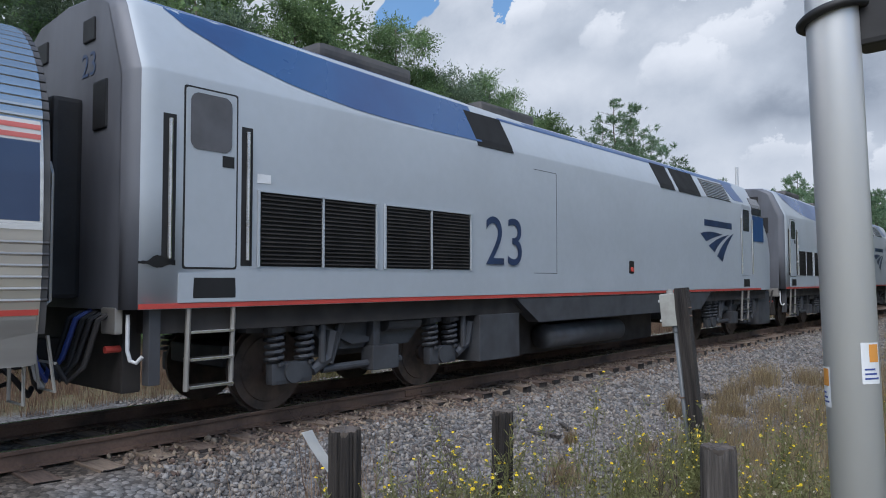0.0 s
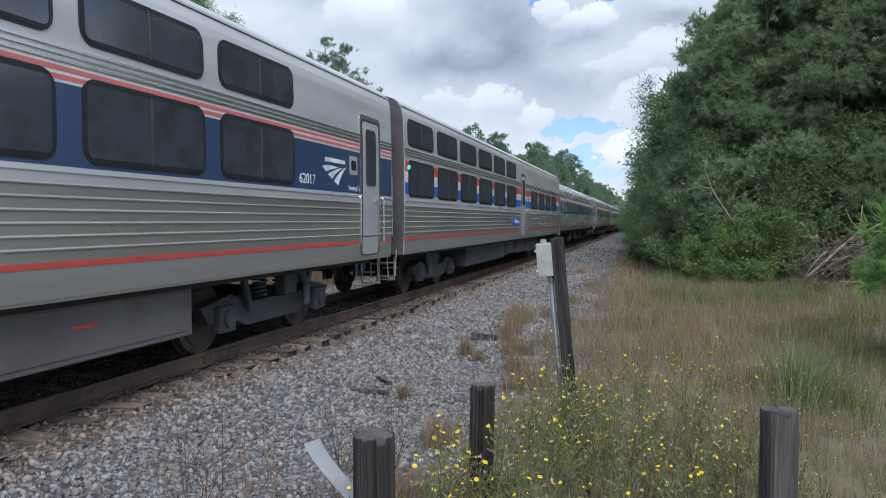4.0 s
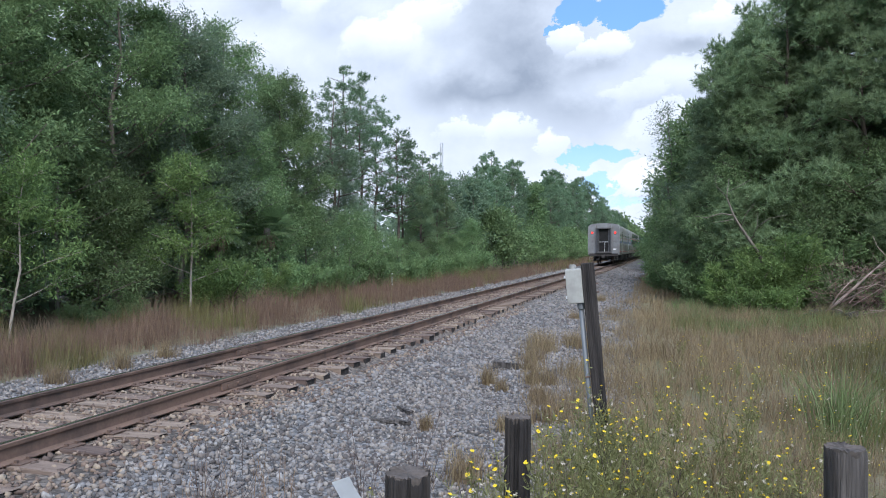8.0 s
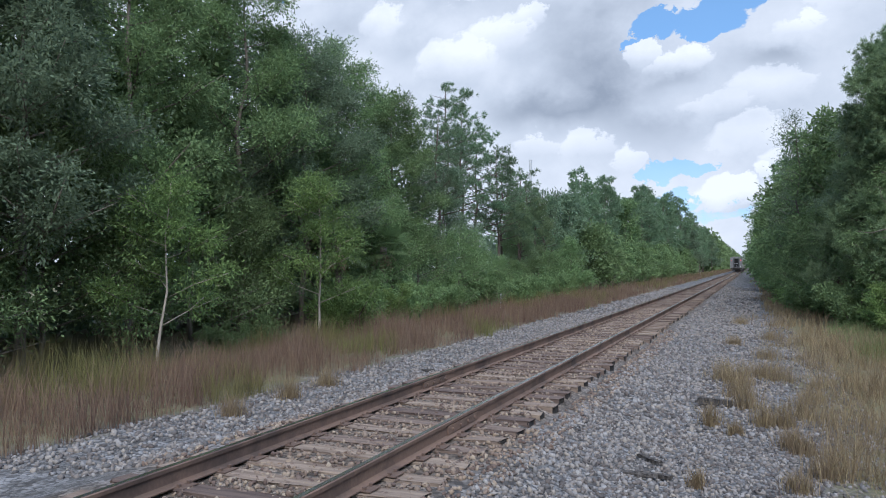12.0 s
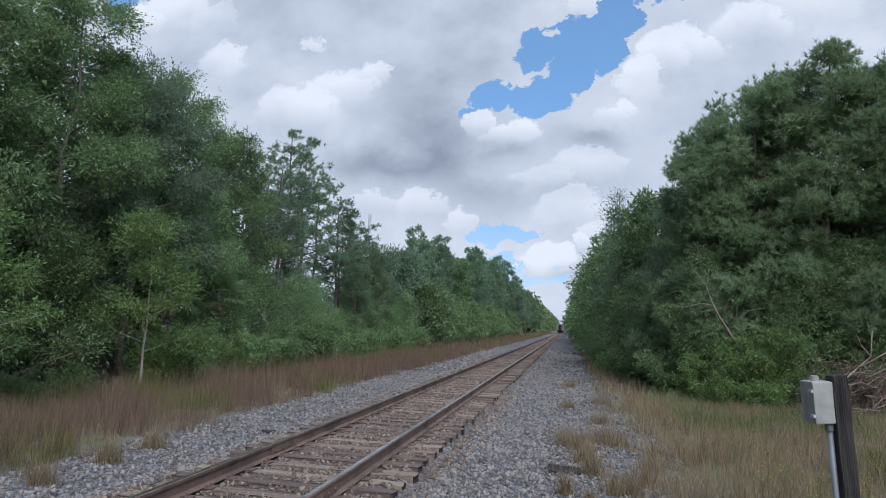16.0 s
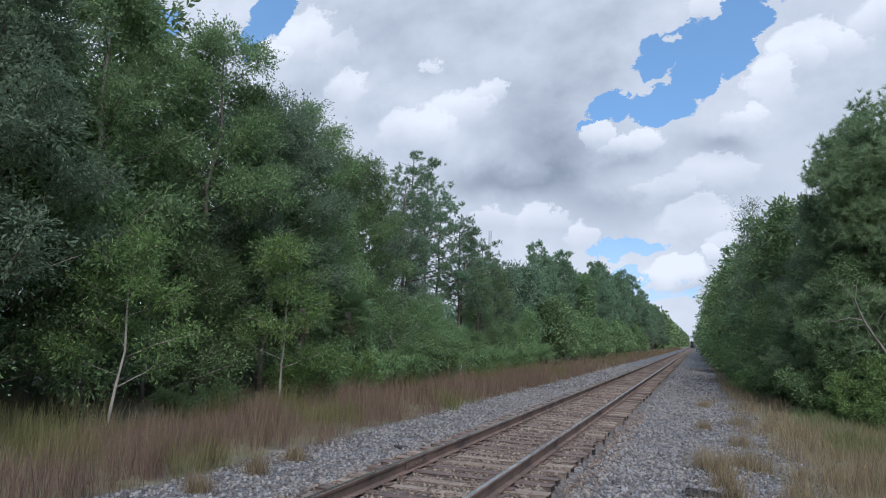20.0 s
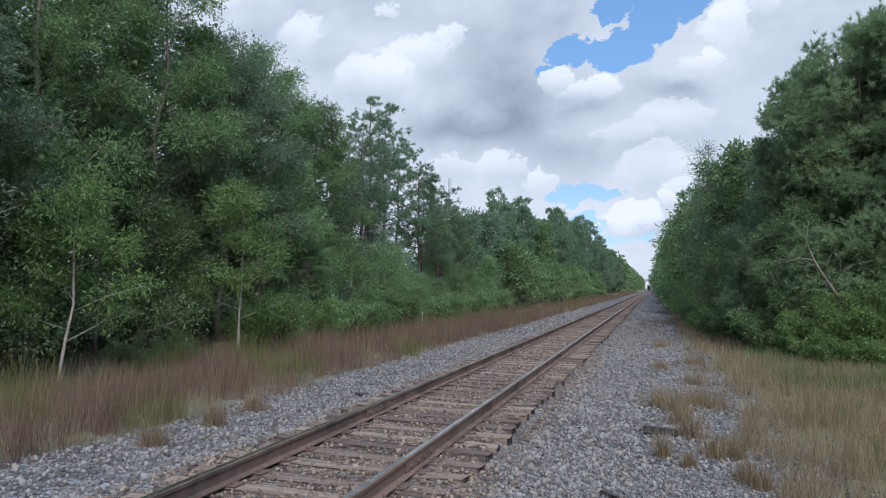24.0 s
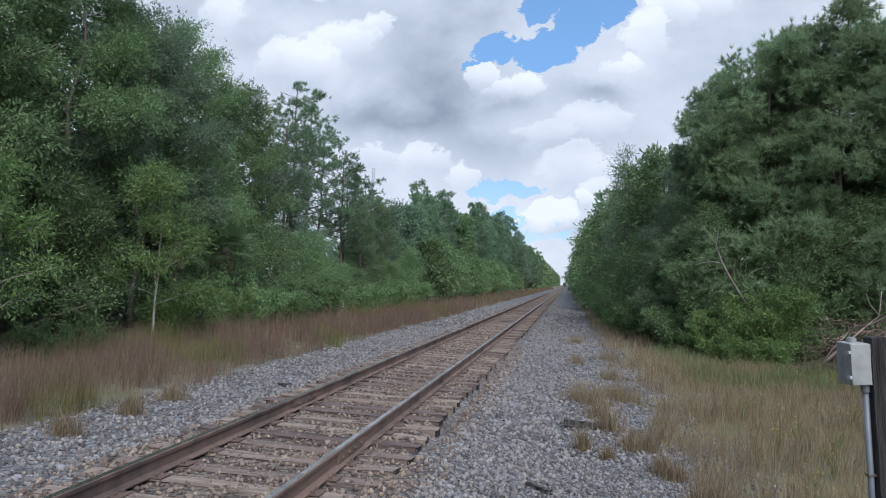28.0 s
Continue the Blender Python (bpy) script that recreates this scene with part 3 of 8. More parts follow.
def build_track():
    track = tagged(new("railway_track"), "single railway track with rusty rails on weathered timber ties", "railway track", kind="structure")
    for side in (-1, 1):
        rail = part("rail", extrude_y([(x + side * GAUGE, z) for x, z in RAIL], -60, 1500), M["rust"], track, "rusty steel rail")
        part("running_surface", box(side * GAUGE - 0.026, side * GAUGE + 0.026, -60, 1500, -0.001, 0.002), M["railtop"], rail, "polished rail head")
        y = 11.03 if side < 0 else 8.4
        for joint in (y, y + 23.8, y + 47.5):
            bm = bmesh.new()
            for s in (-1, 1):
                add_box(bm, side * GAUGE + s * 0.012, side * GAUGE + s * 0.034, joint - 0.46, joint + 0.46, -0.145, -0.052, 0.004)
                for k in range(4):
                    add_rod(bm, (side * GAUGE + s * 0.03, joint - 0.34 + 0.227 * k, -0.1), (side * GAUGE + s * 0.052, joint - 0.34 + 0.227 * k, -0.1), 0.018, n=6)
            part("joint_bar", bm, M["rust"], rail)
    rng = random.Random(4)
    shapes = []
    for k in range(5):
        bm = box(-1.36, 1.36, -0.115, 0.115, -0.40, -0.182, 0.008)
        bmesh.ops.subdivide_edges(bm, edges=[e for e in bm.edges if abs(e.verts[0].co.x - e.verts[1].co.x) > 1], cuts=7)
        for v in bm.verts:
            v.co += Vector((rng.uniform(-0.03, 0.03) if abs(v.co.x) > 1.2 else 0, rng.uniform(-0.012, 0.012), rng.uniform(-0.014, 0.006)))
        me = bpy.data.meshes.new("tie")
        bm.normal_update()
        bm.to_mesh(me)
        bm.free()
        me.materials.append(M["tie"])
        me.materials.append(M["bollard"])
        # end faces are blackened: the shade on them is put into the colour
        for f in me.polygons:
            if abs(f.center.x) > 1.25 and abs(f.normal.x) > 0.6:
                f.material_index = 1
        shapes.append(me)
    plate = bpy.data.meshes.new("tie_plate")
    bm = box(-0.17, 0.17, -0.095, 0.095, -0.183, -0.172, 0.003)
    for s in (-1, 1):
        for q in (-0.06, 0.06):
            add_box(bm, s * 0.095 - 0.016, s * 0.095 + 0.016, q - 0.014, q + 0.014, -0.175, -0.146, 0.004)
    bm.to_mesh(plate)
    bm.free()
    plate.materials.append(M["rust"])
    for k in range(290):
        y = -2.0 + 0.533 * k + rng.uniform(-0.05, 0.05)
        ob = new("tie", rng.choice(shapes))
        ob.parent = track
        ob.location = (rng.uniform(-0.05, 0.05), y, rng.uniform(-0.012, 0.004))
        ob.rotation_euler = (0, 0, radians(rng.uniform(-1.6, 1.6)) + (math.pi if rng.random() < 0.5 else 0))
        if k < 75:
            for side in (-1, 1):
                p = new("tie_plate", plate)
                p.parent, p.location = track, (side * GAUGE, y, 0.0)
    far = bmesh.new()
    for k in range(290, 900):
        add_box(far, -1.3, 1.3, -2 + 0.533 * k - 0.11, -2 + 0.533 * k + 0.11, -0.3, -0.185)
    tagged(part("distant_ties", far, M["tie"], track), kind="stuff")


build_track()


# ---- ballast stones ----
def rock_shapes(count, rng):
    bm = bmesh.new()
    bmesh.ops.create_icosphere(bm, subdivisions=1, radius=1.0)
    base = np.array([v.co for v in bm.verts])
    faces = np.array([[v.index for v in f.verts] for f in bm.faces])
    bm.free()
    return [base * rng.uniform(0.5, 1.4, (len(base), 1)) * rng.uniform(0.45, 1.25, 3) for _ in range(count)], faces


def stones(name, spots, sizes, rng, label, mat="stone"):
    shapes, faces = rock_shapes(14, rng)
    n = len(spots)
    pick = rng.integers(0, len(shapes), n)
    base = np.stack(shapes)[pick]
    q = rng.normal(size=(n, 4))
    q /= np.linalg.norm(q, axis=1, keepdims=True)
    w, x, y, z = q.T
    rot = np.stack([1 - 2 * (y * y + z * z), 2 * (x * y - z * w), 2 * (x * z + y * w), 2 * (x * y + z * w), 1 - 2 * (x * x + z * z), 2 * (y * z - x * w),
                    2 * (x * z - y * w), 2 * (y * z + x * w), 1 - 2 * (x * x + y * y)], -1).reshape(n, 3, 3)
    verts = np.einsum("nij,nkj->nki", rot, base) * sizes[:, None, None] + spots[:, None]
    k = base.shape[1]
    me = mesh_np(name, verts.reshape(-1, 3), (faces[None] + (np.arange(n) * k)[:, None, None]).reshape(-1, 3))
    tagged(put_mesh(name, me, M[mat]), label, "gravel", kind="stuff")


def build_ballast():
    rng = np.random.default_rng(11)
    spots, sizes = [], []

    def strew(x0, x1, y0, y1, per_m2, lo, hi, lift=0.2):
        n = int((x1 - x0) * (y1 - y0) * per_m2)
        x, y = rng.uniform(x0, x1, n), rng.uniform(y0, y1, n)
        s = rng.uniform(lo, hi, n) ** 1.0
        spots.append(np.stack([x, y, ground_z(x, y) + s * lift], -1))
        sizes.append(s)

    strew(1.6, 3.2, 3.5, 11, 400, 0.018, 0.041)
    strew(3.2, 4.6, 3.5, 11, 420, 0.014, 0.034)
    strew(1.6, 4.2, 11, 20, 190, 0.023, 0.05)
    strew(4.2, 5.5, 11, 20, 120, 0.02, 0.04)
    strew(4.0, 5.2, 20, 38, 50, 0.026, 0.05)
    strew(1.6, 4.0, 20, 38, 90, 0.026, 0.052)
    strew(1.6, 4.2, 38, 80, 22, 0.04, 0.085)
    strew(-4.3, -1.6, 36, 80, 18, 0.04, 0.085)
    strew(4.2, 5.8, 4, 13, 90, 0.018, 0.036)
    strew(-4.4, -1.6, 6, 16, 130, 0.024, 0.048)
    strew(-4.4, -1.6, 16, 36, 85, 0.026, 0.05)
    stones("ballast_stones", np.concatenate(spots), np.concatenate(sizes), rng, "loose grey crushed-stone ballast beside the track")
    spots.clear()
    sizes.clear()
    strew(-0.66, 0.66, 4, 16, 170, 0.020, 0.038, 0.35)
    strew(-0.66, 0.66, 16, 34, 85, 0.024, 0.045, 0.35)
    strew(0.85, 1.25, 3.5, 20, 170, 0.020, 0.04, 0.35)
    strew(1.45, 1.8, 3.5, 24, 200, 0.020, 0.038)
    strew(1.2, 1.45, 3.5, 9, 190, 0.022, 0.040)
    strew(-1.3, -0.85, 5, 24, 130, 0.020, 0.04, 0.35)
    strew(-1.8, -1.25, 6, 24, 130, 0.022, 0.042)
    stones("track_ballast", np.concatenate(spots), np.concatenate(sizes), rng, "rust-stained crushed-stone ballast between and beside the rails", "stonebrown")


build_ballast()


# ---- trees ----
def leaf_quads(centres, axes, length, width, rng, droop=0.3, facing=None):
    """Small folded diamonds: a leaf at each centre, pointing along its axis, its face turned loosely to the light."""
    n = len(centres)
    a = axes + rng.normal(0, 0.55, (n, 3))
    a[:, 2] -= droop
    a /= np.linalg.norm(a, axis=1, keepdims=True) + 1e-9
    side = np.cross(a, rng.normal(size=(n, 3)) if facing is None else facing + rng.normal(0, 0.42, (n, 3)))
    side /= np.linalg.norm(side, axis=1, keepdims=True) + 1e-9
    ln = (length * rng.uniform(0.65, 1.3, n))[:, None]
    wd = (width * rng.uniform(0.7, 1.3, n))[:, None]
    up = np.cross(side, a) * wd * 0.25
    verts = np.stack([centres, centres + a * ln * 0.45 + side * wd * 0.5 + up, centres + a * ln, centres + a * ln * 0.45 - side * wd * 0.5 + up], 1)
    return verts.reshape(-1, 3), (np.arange(n) * 4)[:, None] + np.arange(4)[None]


def clumped(rng, spots, size, total, squash=0.72, shoots=0.35):
    """Points gathered in uneven pads round the spots, some along shoots that break the outline, with their outward ways."""
    k = len(spots)
    weight = size ** 2 / (size ** 2).sum()
    pick = rng.choice(k, total, p=weight)
    d = rng.normal(size=(total, 3))
    d[:, 2] += 0.3
    d /= np.linalg.norm(d, axis=1, keepdims=True)
    r = size[pick] * rng.uniform(0.1, 1, total) ** 0.5
    spray = rng.normal(size=(k, 7, 3)) + np.array([0, 0, 0.5])
    spray /= np.linalg.norm(spray, axis=2, keepdims=True)
    on = rng.uniform(0, 1, total) < shoots
    d[on] = spray[pick[on], rng.integers(0, 7, on.sum())]
    r[on] = size[pick[on]] * rng.uniform(0.3, 1.75, on.sum())
    p = spots[pick] + d * r[:, None] * np.array([1, 1, squash]) + rng.normal(0, 0.05, (total, 3))
    return p, d, pick


def limbs_of(bm, rng, base, top, r, count, reach, first, rise, sides=7, taper=0.75):
    """A trunk with tapered, crooked limbs. Returns points along the outer limbs."""
    base, top = np.array(base, float), np.array(top, float)
    pts = [base + (top - base) * t + np.array([rng.normal(0, 0.02), rng.normal(0, 0.02), 0]) * np.linalg.norm(top - base) * t * (1 - t) * 2 for t in np.linspace(0, 1, 8)]
    add_tube(bm, pts, [max(0.012, r * (1 - 0.85 * t)) for t in np.linspace(0, 1, 8)], sides)
    tips = []
    for k in range(count):
        t = first + (0.97 - first) * (k + rng.uniform(0, 0.8)) / count
        at = pts[0] + 0
        i = min(6, int(t * 7))
        at = pts[i] + (pts[i + 1] - pts[i]) * (t * 7 - i)
        ang = k * 2.4 + rng.uniform(-0.5, 0.5)
        out = reach * (1.05 - taper * ((t - first) / (1 - first)) ** 1.4) * rng.uniform(0.65, 1.1)
        bend = np.array([math.cos(ang), math.sin(ang), 0.0])
        p1 = at + bend * out * 0.5 + np.array([0, 0, out * rise * 0.35])
        p2 = at + bend * out + np.array([rng.normal(0, 0.15), rng.normal(0, 0.15), out * rise * rng.uniform(0.6, 1.0)])
        rr = max(0.012, r * (1 - 0.85 * t) * 0.45)
        add_tube(bm, [at, p1, p2], [rr, rr * 0.65, 0.008], 5)
        for q in (0.45, 0.6, 0.75, 0.88, 1.0):
            tips.append((at + (p1 - at) * q * 2 if q <= 0.5 else p1 + (p2 - p1) * (q - 0.5) * 2, bend, out))
        for s in (-1, 1):
            turn = np.array([math.cos(ang + s * 0.8), math.sin(ang + s * 0.8), rise * 0.8])
            p3 = p1 + turn * out * 0.42
            add_tube(bm, [p1, p3], [rr * 0.45, 0.006], 4)
            tips += [(p1 + (p3 - p1) * q, turn, out) for q in (0.6, 1.0)]
    return tips, pts


def broad_tree(name, seed, height, reach, leaves, length, width, mat, label, first=0.22, count=28, bark="bark", spread=0.55, trunk=0.14, lean=0.0):
    rng = np.random.default_rng(seed)
    tree = thing(name, label, "tree")
    bm = bmesh.new()
    tips, pts = limbs_of(bm, rng, (0, 0, -0.3), (lean * height, rng.normal(0, 0.2), height * 0.93), trunk, count, reach, first, 0.55)
    part("trunk", bm, M[bark], tree, smooth=True)
    spots = np.array([p for p, _, _ in tips] + [pts[-1], pts[-2]])
    ways = np.array([w for _, w, _ in tips] + [(0, 0, 1), (0, 0, 1)])
    keep = rng.uniform(0, 1, len(spots)) < 0.5
    keep[-2:] = True
    spots, ways = spots[keep], ways[keep]
    size = spread * rng.uniform(0.6, 1.45, len(spots))
    centres, d, pick = clumped(rng, spots, size, leaves)
    v, f = leaf_quads(centres, d + ways[pick] * 0.3, length, width, rng, facing=d * 0.8 + np.array([0, 0, 0.75]))
    put_mesh("crown", mesh_np("crown", v, f), M[mat], tree)
    return tree


def pine_tree(name, seed, height, label, tufts=900, needles=14, length=0.26, first=0.45, reach=2.6, trunk=0.16, width=0.022, loose=0.45, keep=1.0, limbs=26, mat="needle", outer=False, flat=0.8, taper=0.6):
    rng = np.random.default_rng(seed)
    tree = thing(name, label, "tree")
    bm = bmesh.new()
    tips, pts = limbs_of(bm, rng, (0, 0, -0.3), (rng.normal(0, 0.3), rng.normal(0, 0.3), height * 0.96), trunk, limbs, reach, first, 0.35, taper=taper)
    part("trunk", bm, M["pinebark"], tree, smooth=True)
    spots = np.array([p for p, _, _ in tips] + [pts[-1]] * 6)
    if outer:
        spots = spots[[i for i in range(len(spots)) if i % 9 in (3, 4, 6, 8) or i >= len(spots) - 6]]
    if keep < 1:
        spots = spots[rng.uniform(0, 1, len(spots)) < keep]
    centres, d, pick = clumped(rng, spots, loose * rng.uniform(0.7, 1.4, len(spots)), tufts, flat, 0.12)
    c = np.repeat(centres, needles, 0)
    n = len(c)
    a = rng.normal(size=(n, 3)) * 0.75 + np.repeat(d, needles, 0) * 0.9 + np.array([0, 0, 0.3])
    a /= np.linalg.norm(a, axis=1, keepdims=True)
    s = np.cross(a, rng.normal(size=(n, 3)) * 0.6 + np.repeat(d, needles, 0) + np.array([0, 0, 0.5]))
    s /= np.linalg.norm(s, axis=1, keepdims=True) + 1e-9
    ln = length * rng.uniform(0.7, 1.3, (n, 1))
    v = np.stack([c - s * width, c + s * width, c + a * ln], 1).reshape(-1, 3)
    put_mesh("crown", mesh_np("crown", v, np.arange(3 * n).reshape(-1, 3)), M[mat], tree)
    return tree


def shrub(name, seed, height, reach, leaves, length, width, mat, label):
    rng = np.random.default_rng(seed)
    bush = thing(name, label, "shrub")
    bm = bmesh.new()
    spots, ways = [], []
    for k in range(17):
        ang, out, h = k * 2.4 + rng.uniform(-0.3, 0.3), reach * rng.uniform(0.2, 1.1), height * rng.uniform(0.3, 1.0)
        d = np.array([math.cos(ang), math.sin(ang), 0])
        p = [np.array([d[0] * 0.1, d[1] * 0.1, -0.15]), d * out * 0.6 + np.array([0, 0, h * 0.5]), d * out + np.array([0, 0, h])]
        add_tube(bm, p, [0.03, 0.02, 0.006], 5)
        for q in np.linspace(0.15, 1, 7):
            spots.append(p[0] + (p[1] - p[0]) * q * 2 if q < 0.5 else p[1] + (p[2] - p[1]) * (q - 0.5) * 2)
            ways.append(d * 0.4 + np.array([0, 0, 0.5]))
    part("stem", bm, M["bark"], bush, smooth=True)
    spots, ways = np.array(spots), np.array(ways)
    centres, d, pick = clumped(rng, spots, rng.uniform(0.12, 0.34, len(spots)), leaves, 0.85, 0.6)
    centres[:, 2] = np.maximum(centres[:, 2], 0.04)
    v, f = leaf_quads(centres, d + ways[pick], length, width, rng, facing=d * 0.6 + np.array([0, 0, 0.8]))
    put_mesh("foliage", mesh_np("foliage", v, f), M[mat], bush)
    return bush


def stand(ob, x, y, turn=0.0, size=1.0, sink=0.0):
    ob.matrix_basis = pose(x, y, float(ground_z(x, y)) - sink, 0, 0, turn) @ Matrix.Scale(size, 4)
    return ob


def plant_again(ob, x, y, turn, size):
    kept = ob.matrix_basis.copy()
    ob.scale = (size, size, size)
    made = copy_thing(ob, pose(x, y, float(ground_z(x, y)), 0, 0, turn))
    ob.matrix_basis = kept
    return made


def build_woods():
    rng = random.Random(21)
    big = [broad_tree("broadleaf_tree", 31 + k, h, r, 54000, 0.118, 0.046, m, lab, spread=0.54)
           for k, (h, r, m, lab) in enumerate([(13.5, 3.6, "leaf", "tall green broadleaf tree in the trackside wood"), (12.0, 3.2, "leafdark", "tall dusky green broadleaf tree in the trackside wood"),
                                               (12.8, 3.0, "leaf", "tall slender green broadleaf tree with airy top"), (10.5, 3.3, "leafdark", "broad dark green tree in the trackside wood")])]
    pines = [pine_tree("pine_tree", 51 + k, h, "tall slash pine with tufted needles and bare lower trunk", tufts=t, first=f, reach=r, keep=0.5, loose=0.29, needles=15, length=0.27, width=0.017, outer=True, flat=0.9, limbs=40, trunk=0.17, taper=0.5)
             for k, (h, t, f, r) in enumerate([(16.8, 1150, 0.5, 2.7), (14.5, 1050, 0.46, 2.6), (13.2, 1000, 0.4, 2.4)])]
    low = [broad_tree("understorey_tree", 61 + k, h, r, 21000, 0.11, 0.043, "leaf", "dense green understorey tree at the wood's edge", first=0.06, spread=0.55, trunk=0.07) for k, (h, r) in enumerate([(6.5, 2.5), (5.2, 2.4)])]
    bushes = [shrub("shrub", 71 + k, h, r, n, 0.135, 0.056, m, lab) for k, (h, r, n, m, lab) in enumerate([(2.6, 1.7, 14500, "leafyoung", "bright green leafy shrub at the edge of the wood"), (2.0, 1.6, 13000, "leaf", "dark green leafy shrub at the edge of the wood"), (1.4, 1.3, 8000, "leafyoung", "low green shrub in the trackside grass")])]
    full = [pine_tree("bushy_pine", 56 + k, h, "full-crowned dark green pine in the trackside wood", tufts=5600, needles=17, length=0.23, first=0.10, reach=r, width=0.0125, loose=0.54, keep=0.62, limbs=38, outer=True, mat="needlefull") for k, (h, r) in enumerate([(14.0, 3.0), (12.0, 2.8)])]
    far = [broad_tree("distant_tree", 81 + k, h, r, 8000, 0.34, 0.16, m, "green tree in the wood along the line", spread=0.8, count=16, first=0.12) for k, (h, r, m) in enumerate([(13, 3.6, "leaf"), (11.5, 3.8, "leaf"), (12.5, 3.4, "leafdark")])]
    farpine = [pine_tree("distant_pine", 91 + k, h, "slash pine rising from the wood along the line", tufts=1300, needles=10, length=0.36, width=0.034, first=0.25, reach=2.6, loose=0.5, keep=0.6, outer=True, limbs=30) for k, h in enumerate((15.5, 13.5))]
    back = [broad_tree("broadleaf_tree", 36 + k, h, 3.5, 8000, 0.3, 0.13, m, "tall green broadleaf tree deep in the wood", spread=0.6) for k, (h, m) in enumerate([(13.0, "leaf"), (12.5, "leafdark")])]
    thicket = [broad_tree("distant_thicket", 66, 5.5, 2.6, 4500, 0.3, 0.14, "leaf", "green thicket at the edge of the distant wood", first=0.06, spread=0.6, trunk=0.06)]
    used = set()

    def place(ob, x, y, size=1.0, turn=None):
        turn = rng.uniform(0, 360) if turn is None else turn
        if ob.name in used:
            return plant_again(ob, x, y, turn, size)
        used.add(ob.name)
        return stand(ob, x, y, turn, size)

    # wood beyond the track
    for x, y, k, s in [(-12.5, 5.5, 0, 1.0), (-14.5, 9.5, 1, 1.1), (-12.2, 12.5, 3, 1.05), (-13.0, 16.5, 2, 1.05), (-13.3, 22.0, 0, 1.05), (-15.5, 14.0, 0, 1.1), (-12.6, 24.8, 1, 1.02),
                       (-13.2, 28.6, 0, 0.96), (-16.0, 20.0, 2, 1.15), (-16.5, 26.5, 1, 1.1), (-12.8, 33.0, 2, 0.92), (-15.0, 37.0, 3, 1.0), (-18.5, 32.0, 0, 1.05), (-14.0, 42.5, 1, 0.78), (-13.5, 1.5, 2, 1.0), (-19, 8, 1, 1.15), (-20, 17, 3, 1.25), (-21, 25, 0, 1.1)]:
        place(back[k % 2] if x < -14.8 else big[k], x, y, s)
    for x, y, k, s in [(-15.0, 45.8, 0, 0.91), (-14.2, 41.8, 1, 0.86), (-15.4, 49.2, 1, 1.0), (-15.2, 51.8, 2, 1.0), (-14.2, 53.4, 2, 0.90), (-15.0, 57.0, 1, 0.78), (-14.5, 60.5, 2, 0.84), (-15.0, 64.5, 1, 0.72), (-14.2, 67.0, 2, 0.74)]:
        place(pines[k], x, y, s)
    for x, y, k, s in [(-10.8, 7.0, 0, 1.0), (-11.8, 10.2, 1, 0.95), (-12.2, 15.8, 0, 1.0), (-12.3, 20.9, 1, 0.95), (-12.9, 19.0, 0, 1.15), (-13.0, 13.6, 0, 1.15), (-12.9, 26.4, 0, 1.15), (-12.2, 29.6, 0, 0.95), (-11.5, 33.0, 1, 0.9), (-10.8, 37.0, 0, 0.7), (-11.4, 41.5, 1, 0.7),
                       (-11.5, 46, 0, 0.5), (-12, 51, 1, 0.55), (-11.6, 56, 0, 0.5), (-12.2, 61, 1, 0.7), (-11.4, 66, 0, 0.8), (-11, 2.5, 1, 1.0)]:
        place(low[k], x, y, s)
    for x, y, k, s in [(-9.9, 8.5, 1, 0.9), (-9.8, 16.6, 1, 0.42), (-9.9, 18.6, 1, 0.45), (-9.7, 23.2, 2, 1.1), (-9.4, 26.0, 0, 0.62), (-10.2, 27.2, 1, 0.95), (-10.3, 24.4, 1, 0.85), (-9.9, 29.9, 1, 0.9), (-10.0, 33.5, 1, 0.9), (-9.9, 38.0, 1, 1.1), (-10.2, 43.0, 1, 1.0), (-10.4, 48.0, 1, 1.0), (-10.2, 53, 1, 1.1), (-10.6, 58, 1, 1.0), (-10.3, 63, 1, 1.2)]:
        place(bushes[k], x, y, s)
    # wood on the camera's side
    for x, y, k, s in [(11.5, 33.0, 0, 0.86), (9.2, 38.0, 3, 0.95), (8.2, 44.0, 2, 0.86), (7.6, 50.5, 0, 0.88), (13.5, 39.0, 1, 1.0), (11.0, 46, 1, 0.95), (8.4, 57, 1, 0.9), (10.5, 54, 0, 1.0)]:
        place(back[k % 2] if y > 43 else big[k], x, y, s)
    for x, y, k, s in [(8.5, 34.0, 1, 0.84), (9.4, 32.2, 1, 0.92), (10.7, 32.0, 1, 1.06), (12.0, 32.8, 0, 0.99), (13.2, 31.2, 0, 1.04), (14.6, 32.4, 0, 1.03), (15.8, 30.6, 1, 1.13), (17.6, 33.0, 0, 1.05), (18.6, 28.5, 1, 1.15),
                       (13.4, 37.5, 0, 1.06), (10.2, 38.5, 0, 0.98)]:
        place(full[k], x, y, s)
    for x, y, k, s in [(-13.2, 56.5, 1, 0.62), (-13.6, 62.0, 1, 0.7)]:
        place(full[k], x, y, s)
    for x, y, k, s in [(16.6, 35.5, 1, 1.05), (12.4, 40.0, 2, 1.05)]:
        place(pines[k], x, y, s)
    for x, y, k, s in [(9.2, 31.5, 0, 0.95), (11.6, 30.0, 1, 1.0), (14.5, 30.0, 0, 1.0), (17.5, 27.5, 1, 1.1), (8.0, 36.5, 1, 1.0), (7.4, 41.5, 0, 0.9), (6.9, 47.0, 1, 1.0), (6.9, 53, 0, 1.0), (7.2, 60, 1, 1.1), (13.0, 32.0, 1, 1.2), (10.3, 34.0, 0, 1.2)]:
        place(low[k], x, y, s)
